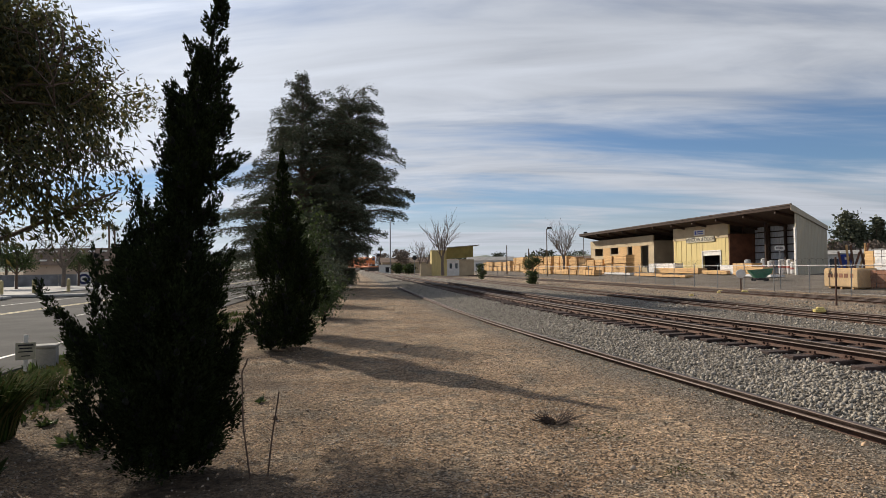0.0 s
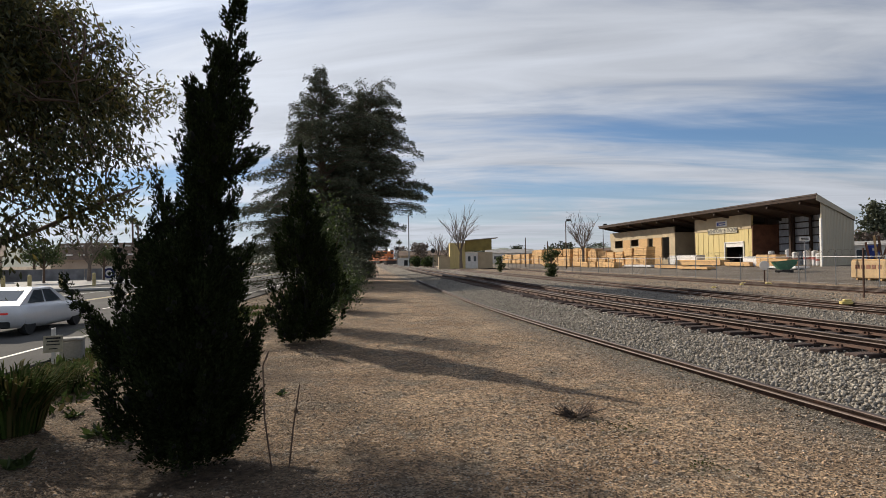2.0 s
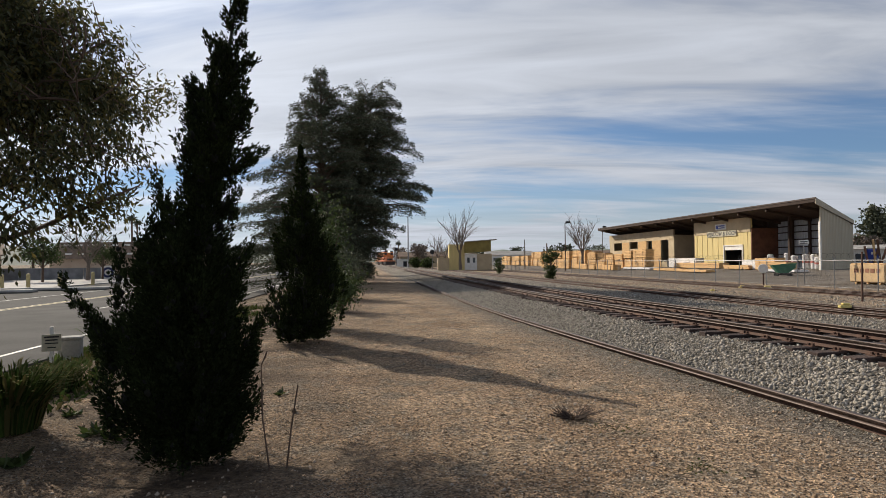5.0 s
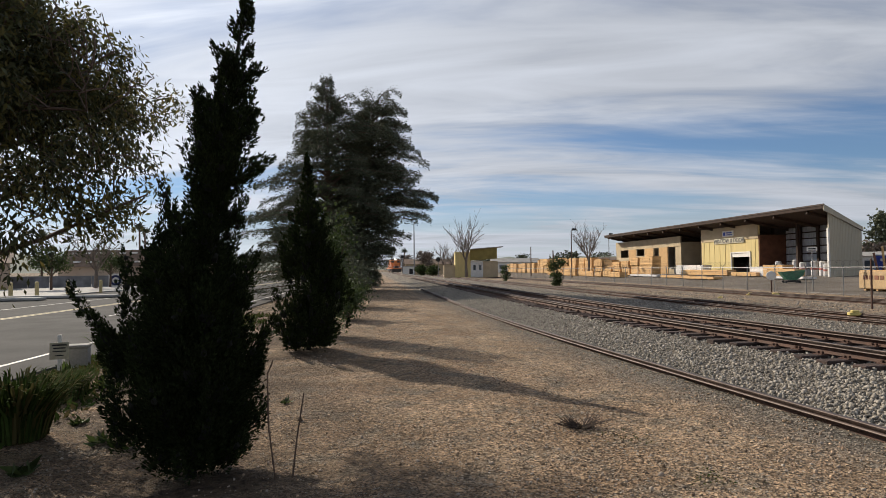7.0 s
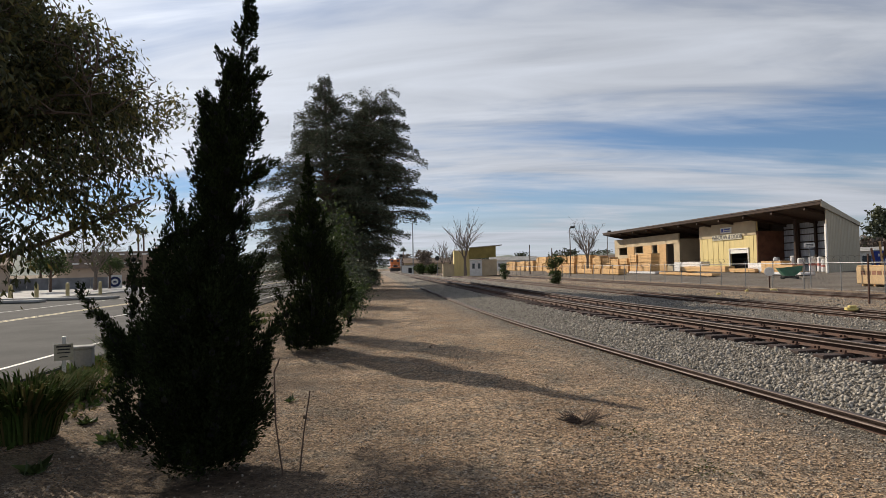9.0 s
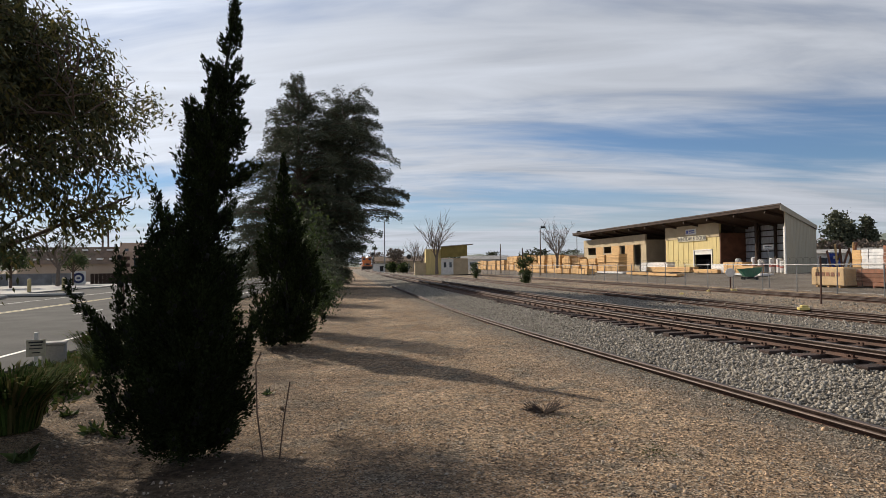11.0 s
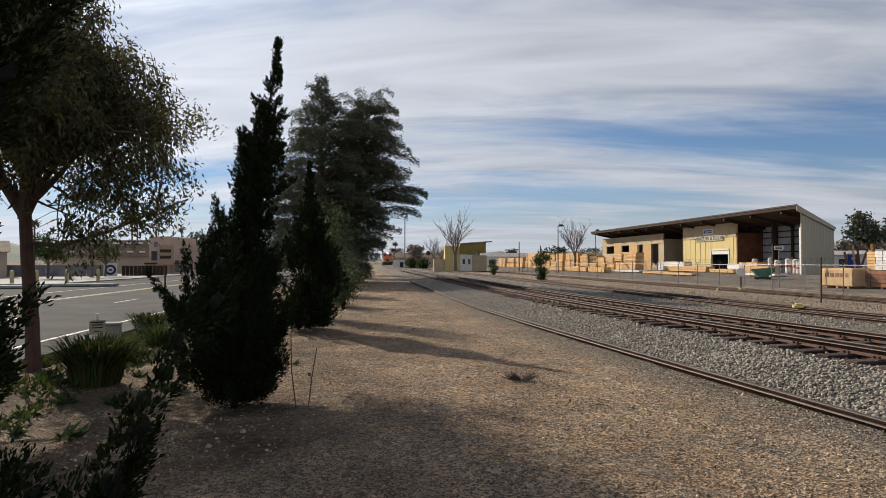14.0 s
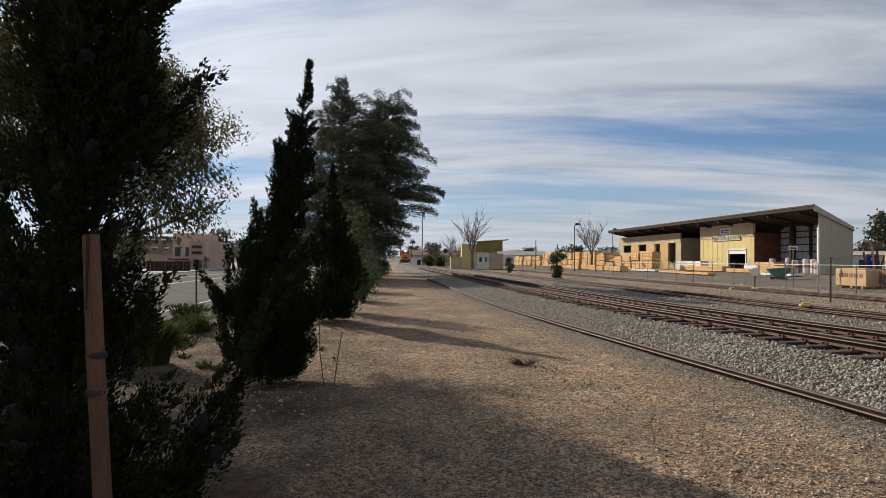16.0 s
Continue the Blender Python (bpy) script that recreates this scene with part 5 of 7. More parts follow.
rng = random.Random(77)
for az, d, W, H, roof, wm, rm in ((-3.6, 190, 16, 3.0, 1.6, M_TAN, M_ROOFTILE), (-1.2, 210, 18, 2.6, 1.5, M_STUCCO, M_ROOFTILE), (-4.6, 230, 14, 3, 1.4, M_STUCCO2, M_ROOFTILE), (4.6, 180, 14, 3.2, 1.2, M_WHITE, M_ROOF), (6.2, 230, 22, 3.4, 1.4, M_WHITE, M_ROOF), (8.4, 240, 20, 3.6, 1.2, M_STUCCO, M_ROOF), (11, 260, 24, 4.0, 1.4, M_WHITE, M_ROOF), (13.5, 250, 16, 4, 1.4, M_STUCCO, M_ROOFTILE), (36.5, 95, 16, 2.6, 0.6, M_WHITE, M_ROOF), (40, 120, 22, 3, 0.8, M_WHITE, M_ROOF)):
    x, y = bearing(az, d)
    gable_house("distant_house", (x, y, 0.2), -az + rng.uniform(-8, 8), W, 8, H, roof, wm, rm, "low distant house with a shallow roof", [(-W * .3, H * .55, 1.4, 1.1), (0, H * .55, 1.4, 1.1), (W * .3, H * .55, 1.6, 1.1)])


def round_tree(name, loc, H, R, seed, material, label, n=2600, leaf=0.3, zlow=0.3, conif=False):
    rng2 = np.random.default_rng(seed)
    t = thing(name, label, "tree", loc)
    bm = bmesh.new()
    tube(bm, [(0, 0, -0.2), (0.05, 0, H * 0.45), (0, 0, H * 0.8)], [0.03 * H, 0.02 * H, 0.006 * H], 7)
    for k in range(7):
        a = k * 0.9 + rng2.uniform(0, 1)
        tube(bm, [(0, 0, H * 0.3), (math.cos(a) * R * 0.4, math.sin(a) * R * 0.4, H * 0.5), (math.cos(a) * R * 0.75, math.sin(a) * R * 0.75, H * rng2.uniform(0.55, 0.85))], [0.012 * H, 0.008 * H, 0.003 * H], 5)
    part("trunk", bm, M_BARK, t)
    m = 26
    if conif:
        z = rng2.uniform(zlow, 0.97, m); rr = R * (1.15 - z) * np.sqrt(rng2.uniform(0.1, 1, m))
    else:
        z = rng2.uniform(zlow + .1, 0.92, m); rr = R * 0.8 * np.sqrt(np.clip(1 - ((z - .6) / .45) ** 2, .05, 1)) * np.sqrt(rng2.uniform(0.1, 1, m))
    a = rng2.uniform(0, 6.283, m)
    cl = np.stack([rr * np.cos(a), rr * np.sin(a), z * H], 1)
    k = rng2.integers(0, m, n)
    c = cl[k] + rng2.normal(size=(n, 3)) * np.array([R * .2, R * .2, H * .055])
    l = leaf * rng2.uniform(.6, 1.4, n)
    v, f = leaves(c, rng2.normal(size=(n, 3)) + np.array([0, 0, 0.3]), l, l * .36, rng2)
    np_mesh("crown", v, f, material, t)
    return t


round_tree("round_tree", (*bearing(-35.2, 84, .45, -2.7), -0.3), 5.2, 2.2, 51, M_BUSH, "small round light green street tree", 3200, 0.2, 0.35)
round_tree("round_tree", (*bearing(-31.2, 93, .45, -2.7), -0.3), 5.0, 1.9, 52, M_BUSH, "small round light green street tree", 1800, 0.2, 0.35)
for az, d, H, R, sd2, mt in ((-4.3, 185, 7.0, 3.6, 53, M_TWIG), (-6.0, 230, 7, 4, 54, M_TWIG), (-1.0, 240, 7, 5, 55, M_CEDAR), (1.8, 250, 6.5, 5, 56, M_CEDAR), (5.2, 260, 7.5, 5, 57, M_CEDAR), (9.2, 150, 5.6, 4, 58, M_CEDAR), (12.5, 270, 8, 6, 59, M_CEDAR), (-3.4, 150, 2.0, 1.8, 60, M_BUSH), (-4.5, 160, 2.2, 1.8, 61, M_BUSH), (37.2, 125, 5.5, 4.0, 62, M_TWIG), (33.4, 118, 5.0, 3.6, 63, M_TWIG), (41, 140, 7, 5, 64, M_CEDAR), (-24.0, 140, 8, 5, 65, M_CEDAR), (-20, 170, 7, 6, 66, M_CEDAR), (-23, 200, 8, 7, 67, M_CEDAR), (-17, 190, 7, 6, 68, M_CEDAR)):
    x, y = bearing(az, d)
    round_tree("round_tree" if H > 4 else "round_bush", (x, y, 0.1), H, R, sd2, mt, "dark distant tree beyond the yard" if mt is M_CEDAR else ("leafless grey-brown tree in the distance" if mt is M_TWIG else "green roadside bush near the track"), 1300, 0.55 if d > 100 else 0.3, 0.05)
round_tree("conifer_tree", (*bearing(34.3, 130), 0.3), 10.2, 3.6, 70, M_CEDAR, "dark conifer beyond the lumber yard", 3800, 0.5, 0.2, True)
round_tree("conifer_tree", (*bearing(35.1, 134), 0.3), 8.8, 2.6, 71, M_CEDAR, "dark conifer beyond the lumber yard", 2400, 0.5, 0.2, True)
round_tree("conifer_tree", (*bearing(36.4, 132), 0.3), 9.0, 2.0, 72, M_CEDAR, "dark conifer beyond the lumber yard", 2600, 0.5, 0.2, True)
round_tree("round_bush", (*bearing(8.6, 61), -0.1), 2.7, 1.0, 73, M_BUSH, "green bush growing at the fence", 2600, 0.14, -0.09)
round_tree("round_bush", (*bearing(3.7, 84), -0.1), 2.2, 0.8, 74, M_BUSH, "green bush growing at the fence", 1100, 0.16, -0.09)


def palm(loc, H, seed):
    rng2 = np.random.default_rng(seed)
    t = thing("palm_tree", "tall thin palm in the distance", "palm", loc)
    bm = bmesh.new()
    tube(bm, [(0, 0, -0.2), (0.1, 0, H * 0.5), (0, 0, H)], [0.28, 0.2, 0.18], 7)
    part("trunk", bm, M_BARK, t)
    n = 60
    d = rng2.normal(size=(n, 3)); d[:, 2] = d[:, 2] * 0.7 + 0.1
    v, f = leaves(np.tile([[0, 0, H]], (n, 1)) + rng2.normal(size=(n, 3)) * 0.15, d, rng2.uniform(1.0, 1.7, n), 0.16, rng2)
    np_mesh("fronds", v, f, M_CEDAR, t)


for az, d, H in ((-29.3, 150, 11.6), (-28.9, 155, 11.0), (-25.4, 190, 11), (-6.2, 230, 8.5), (-7.4, 240, 7.6), (-36.2, 160, 10)):
    palm((*bearing(az, d, .45, -2.7), 0), H, int(abs(az) * 10))


def make_hills():
    V, F = [], []
    az = np.linspace(-75, 75, 151)
    h = 34 + 16 * np.sin(az * 0.21) + 10 * np.sin(az * 0.53 + 1) + 5 * np.sin(az * 1.31 + 2)
    h = h + 46 * np.exp(-((az - 38) / 9) ** 2) + 55 * np.exp(-((az + 40) / 8) ** 2)
    ridge = [(2300, 0.0), (2420, 0.35), (2560, 0.8), (2700, 1.0), (2900, 0.6), (3100, 0.0)]
    for d, k in ridge:
        for a, hh in zip(az, h):
            x, y = bearing(a, d)
            V.append((x, y, hh * k * (1 + 0.1 * math.sin(a * 2.7 + d)) - (2 if k == 0 else 0)))
    w = len(az)
    for r in range(len(ridge) - 1):
        for k in range(w - 1):
            i = r * w + k
            F.append((i, i + 1, i + w + 1, i + w))
    tagged(np_mesh("backdrop", V, F, M_HILL, smooth=True), "low hazy green hills on the horizon", "hills", kind="structure")


make_hills()


# ---- across the road ----
def make_left():
    R0 = (.45, -2.7)
    # long tan building with a shingled roof and a square corner tower
    p0, p1 = Vector((*bearing(-35.0, 122, *R0), -0.3)), Vector((*bearing(-27.7, 114, *R0), -0.3))
    u = (p1 - p0).normalized()
    rz = math.degrees(math.atan2(u.y, u.x))
    L = (p1 - p0).length
    t = thing("commercial_building", "long tan stucco building with brown shingle roof and tower", "building", p0, rz)
    bm = bmesh.new(); box(bm, 0, L, 0, 14, -0.3, 3.0); part("wall", bm, M_STUCCO, t)
    bm = bmesh.new()
    a = [bm.verts.new(p) for p in ((-.4, -.6, 2.9), (L, -.6, 2.9), (L, 3.2, 5.8), (-.4, 3.2, 5.8), (L, 14, 5.8), (-.4, 14, 5.8), (L, 14, 2.9), (-.4, 14, 2.9))]
    for f in ((0, 1, 2, 3), (3, 2, 4, 5), (5, 4, 6, 7), (0, 3, 5, 7), (1, 6, 4, 2), (0, 7, 6, 1)):
        bm.faces.new([a[k] for k in f])
    part("roof", bm, M_ROOFTILE, t, "brown shingled mansard roof")
    for k in range(8):
        for row, yy, zz in ((0, 0.25, 3.55), (1, 2.3, 5.1)):
            x = L * (k + 0.5 + 0.3 * row) / 8.4
            bm = bmesh.new(); box(bm, x - .45, x + .45, yy - .28, yy + .3, zz, zz + .28, 0.02)
            part("roof_vent", bm, M_WHITE, t, "pale roof vent")
    bm = bmesh.new(); box(bm, L, L + 3.6, -1.2, 10, -0.3, 6.3); tw = part("tower", bm, M_STUCCO2, t, "square pinkish stucco tower")
    bm = bmesh.new(); box(bm, L + 3.6, L + 6.2, -0.8, 10, -0.3, 4.9); part("wing", bm, M_STUCCO2, t)
    for x, z, w, h in ((L + 1.1, 4.9, .6, .9), (L + .9, 3.0, 1.0, 1.6), (L + 2.7, 3.0, .9, 1.6)):
        bm = bmesh.new(); box(bm, x - w / 2, x + w / 2, -1.24, -1.1, z - h / 2, z + h / 2); part("window", bm, M_WINDOW, tw)
    for x in (L + 4.6, L + 5.5):
        bm = bmesh.new(); box(bm, x - .35, x + .35, -0.84, -0.7, 0.2, 2.2); part("window", bm, M_WINDOW, t)
    bm = bmesh.new(); box(bm, L - .2, L + 6.4, -2.6, -1.1, 1.6, 1.8); part("awning", bm, M_SOFFIT, t)
    # grey wall with the round emblem
    p0, p1 = Vector((*bearing(-41.0, 98, *R0), -0.3)), Vector((*bearing(-30.0, 96, *R0), -0.3))
    u = (p1 - p0).normalized(); L = (p1 - p0).length
    t = thing("block_wall", "grey block wall along a forecourt", "wall", p0, math.degrees(math.atan2(u.y, u.x)))
    n = int(L / 2.4)
    for k in range(n):
        bm = bmesh.new(); box(bm, k * 2.4 + .02, k * 2.4 + 2.38, 0, 0.2, -0.2, 1.42); part("panel", bm, M_GREYWALL, t)
    bm = bmesh.new(); box(bm, 0, n * 2.4, -0.03, 0.23, 1.42, 1.5); part("coping", bm, M_CONC, t)
    sg = thing("emblem_sign", "square white sign with a dark blue ring", "sign", p0 + u * (L - 1.4) + Vector((0, 0, 0.0)), math.degrees(math.atan2(u.y, u.x)))
    bm = bmesh.new(); box(bm, -.85, .85, -0.12, -0.05, -0.1, 1.75); part("board", bm, M_WHITE, sg)
    bm = bmesh.new()
    o = [(math.cos(k * .2618), math.sin(k * .2618)) for k in range(24)]
    for r0, r1 in ((0.42, 0.72),):
        ia = [bm.verts.new((r0 * c, -0.13, .82 + r0 * s)) for c, s in o]; oa = [bm.verts.new((r1 * c, -0.13, .82 + r1 * s)) for c, s in o]
        for k in range(24):
            bm.faces.new((ia[k], oa[k], oa[(k + 1) % 24], ia[(k + 1) % 24]))
    box(bm, -.2, .2, -0.14, -0.122, .7, .92)
    part("ring", bm, M_NAVY, sg, "dark blue ring")
    # dark fence beyond the sign
    p2 = Vector((*bearing(-26.4, 97, *R0), -0.3))
    u2 = (p2 - p1).normalized(); L2 = (p2 - p1).length
    t = thing("slat_fence", "dark brown slatted fence", "fence", p1, math.degrees(math.atan2(u2.y, u2.x)))
    for k in range(int(L2 / 0.5)):
        bm = bmesh.new(); box(bm, k * .5 + .01, k * .5 + .48, 0, 0.1, -0.1, 1.4); part("slat", bm, M_SOFFIT, t)
    # low building at the forecourt's end
    x, y = bearing(-41.3, 92, *R0)
    gable_house("corner_building", (x, y, -0.3), 40, 11, 9, 3.2, 1.5, M_STUCCO, M_ROOFTILE, "beige corner building with a shallow roof", [(-2, 1.7, 1.2, 1.2), (2, 1.7, 1.2, 1.2)], "building")
    # bollards and kerbs of the forecourt
    for az, d in ((-35.9, 66), (-33.9, 68), (-31.7, 72), (-37.5, 64)):
        x, y = bearing(az, d, *R0)
        t = thing("bollard", "yellowish concrete-filled bollard on the forecourt", "bollard", (x, y, -0.33))
        bm = bmesh.new(); lathe(bm, [(.16, -.1), (.16, 1.1), (.12, 1.2), (.02, 1.24)], 10); part("post", bm, M_YLINE, t)
    for az, d, w in ((-34.4, 60, 9), (-38.5, 58, 7)):
        x, y = bearing(az, d, *R0)
        bm = bmesh.new(); box(bm, -w / 2, w / 2, -.6, .6, -.1, .12, .05)
        k = part("kerb_island", bm, M_CONC); k.matrix_basis = pose(x, y, -0.31, 0, 0, 12); tagged(k, "low concrete kerb island in the forecourt", "kerb", kind="structure")


M_NAVY = mat("navy_paint", (0.02, 0.035, 0.13), 0.5, var=0.05, scale=3, fine=30, bump=0)
make_left()


# ---- vehicles ----
def car_paint(name, col):
    m = mat(name, col, 0.35, 0.1, var=0.03, scale=2, fine=20, dark=tuple(c * .92 for c in col), bump=0)
    m.node_tree.nodes["Principled BSDF"].inputs["Coat Weight"].default_value = 0.8
    return m


M_LAMP_RED = mat("tail_lamp", (0.5, 0.02, 0.015), 0.3, emit=0.25, bump=0, var=0.02)
M_RIM = mat("alloy_rim", (0.5, 0.5, 0.52), 0.35, 0.8, var=0.05, bump=0)
M_HEAD = mat("lit_lamp", (1.0, 0.93, 0.75), 0.3, emit=9.0, bump=0, var=0.0)


def make_car(name, label, paint, L, W, H, belt, suv):
    t = thing(name, label, "car")
    h = W / 2
    bm = bmesh.new()
    rings = []
    st = [(-L / 2, .42, belt * .86, .86), (-L / 2 + .12, .3, belt - .02, .95), (-L * .32, .22, belt, 1.0), (0, .2, belt - .01, 1.0), (L * .27, .22, belt - .05, 1.0), (L * .42, .24, belt - (.1 if suv else .13), .96), (L / 2 - .1, .28, belt - (.22 if suv else .26), .88), (L / 2, .36, belt * .62, .76)]
    for y, zb, zt, k in st:
        w = h * k
        rings.append([bm.verts.new(p) for p in ((-w * .88, y, zb), (-w, y, zb + .14), (-w, y, zb + (zt - zb) * .62), (-w * .93, y, zt), (w * .93, y, zt), (w, y, zb + (zt - zb) * .62), (w, y, zb + .14), (w * .88, y, zb))])
    for a, b in zip(rings, rings[1:]):
        for k in range(8):
            bm.faces.new((a[k], a[(k + 1) % 8], b[(k + 1) % 8], b[k]))
    bm.faces.new(rings[0]); bm.faces.new(rings[-1][::-1])
    bmesh.ops.recalc_face_normals(bm, faces=bm.faces)
    body = part("body", bm, paint, t)
    for p in body.data.polygons:
        p.use_smooth = True
    y0, y1 = (-L / 2 + .12, L * .24) if suv else (-L * .40, L * .23)
    t0, t1 = (-L / 2 + .42, L * .04) if suv else (-L * .19, L * .04)
    bw, tw = h * .92, h * .72
    bm = bmesh.new()
    B = [bm.verts.new(p) for p in ((-bw, y0, belt - .03), (bw, y0, belt - .03), (bw, y1, belt - .08), (-bw, y1, belt - .08))]
    T = [bm.verts.new(p) for p in ((-tw, t0, H - .05), (tw, t0, H - .05), (tw, t1, H - .03), (-tw, t1, H - .03))]
    Rr = [bm.verts.new(p) for p in ((-tw * .85, t0 + .15, H), (tw * .85, t0 + .15, H), (tw * .85, t1 - .15, H), (-tw * .85, t1 - .15, H))]
    for lo, hi in ((B, T), (T, Rr)):
        for k in range(4):
            bm.faces.new((lo[k], lo[(k + 1) % 4], hi[(k + 1) % 4], hi[k]))
    bm.faces.new(Rr)
    bmesh.ops.recalc_face_normals(bm, faces=bm.faces)
    part("cabin", bm, paint, t)

    def pane(nm, q, f0, f1, g0, g1):
        """A window on a cabin face: q are its corners (low a, low b, high b, high a)."""
        q = [Vector(v) for v in q]
        n = (q[1] - q[0]).cross(q[3] - q[0]).normalized()

        def at(u, v):
            return (q[0] * (1 - u) + q[1] * u) * (1 - v) + (q[3] * (1 - u) + q[2] * u) * v
        c = [at(f0, g0), at(f1, g0), at(f1, g1), at(f0, g1)]
        bm = bmesh.new()
        a = [bm.verts.new(p + n * .012) for p in c]; b = [bm.verts.new(p - n * .02) for p in c]
        bm.faces.new(a); bm.faces.new(b[::-1])
        for k in range(4):
            bm.faces.new((a[k], b[k], b[(k + 1) % 4], a[(k + 1) % 4]))
        bmesh.ops.recalc_face_normals(bm, faces=bm.faces)
        part(nm, bm, M_WINDOW, t)
    b4 = [v for v in ((-bw, y0, belt - .03), (bw, y0, belt - .03), (bw, y1, belt - .08), (-bw, y1, belt - .08))]
    t4 = [v for v in ((-tw, t0, H - .05), (tw, t0, H - .05), (tw, t1, H - .03), (-tw, t1, H - .03))]
    pane("rear_window", (b4[0], b4[1], t4[1], t4[0]), .14, .86, .35, .9)
    pane("windscreen", (b4[2], b4[3], t4[3], t4[2]), .06, .94, .12, .94)
    for a, b, s in ((1, 2, 1), (3, 0, -1)):
        pane("side_window", (b4[a], b4[b], t4[b], t4[a]), .12 if s > 0 else .54, .46 if s > 0 else .88, .14, .9)
        pane("side_window", (b4[a], b4[b], t4[b], t4[a]), .5 if s > 0 else .14, .84 if s > 0 else .5, .14, .9)
    bm = bmesh.new(); box(bm, -h * .9, h * .9, -L / 2 - .03, -L / 2 + .1, .3, .5, .03); part("bumper", bm, M_BLACK, t, "dark lower bumper")
    for s in (-1, 1):
        bm = bmesh.new(); box(bm, s * h * .7 - .15, s * h * .7 + .15, -L / 2 - .012, -L / 2 + .12, belt * .72, belt * .82, .03); part("tail_light", bm, M_LAMP_RED, t, "red tail light")
        bm = bmesh.new(); box(bm, s * h * .6 - .17, s * h * .6 + .17, L / 2 - .2, L / 2 - .03, belt * .6, belt * .72, .03); part("headlight", bm, M_WHITE, t)
        bm = bmesh.new(); box(bm, s * h - .02 + s * .1 - .1, s * h + s * .1 + .06, L * .13, L * .13 + .14, belt - .02, belt + .13, .03); part("wing_mirror", bm, paint, t)
    bm = bmesh.new(); box(bm, -.26, .26, -L / 2 - .035, -L / 2, belt * .6, belt * .72); part("number_plate", bm, M_WHITE, t, "pale plate with its characters left as bars")
    wheels = []
    R = .35 if suv else .33
    for s in (-1, 1):
        for yy in (-L * .3, L * .3):
            w = new("wheel"); w.parent = t
            w.matrix_basis = pose(s * (h - .12), yy, R)
            rot = Matrix.Rotation(math.pi / 2, 4, "Y")
            bm = bmesh.new(); lathe(bm, [(R * .66, -.1), (R * .93, -.11), (R, -.06), (R, .06), (R * .93, .11), (R * .66, .1)], 20, rot); part("tyre", bm, M_BLACK, w)
            bm = bmesh.new()
            lathe(bm, [(.05, .085 * s - .012), (.07, .085 * s), (.07, .085 * s + .012)], 10, rot)
            for k in range(5):
                box(bm, -.012 + s * .085, .012 + s * .085, -.035, .035, .04, R * .68, 0, Matrix.Rotation(k * 1.2566, 4, "X"))
            lathe(bm, [(R * .62, s * .02 - .01), (R * .62, s * .02 + .01)], 16, rot)
            part("rim", bm, M_RIM, w, "five-spoke alloy rim")
            wheels.append((w, s * (h - .12), yy, R))
    return t, wheels


suv, suv_wheels = make_car("suv_car", "dark grey compact sport utility car on the road", car_paint("dark_grey_paint", (0.02, 0.022, 0.028)), 4.45, 1.85, 1.65, 1.02, True)
sedan, sedan_wheels = make_car("sedan_car", "silver-white sedan car on the road", car_paint("silver_paint", (0.62, 0.62, 0.63)), 4.85, 1.84, 1.46, .95, False)


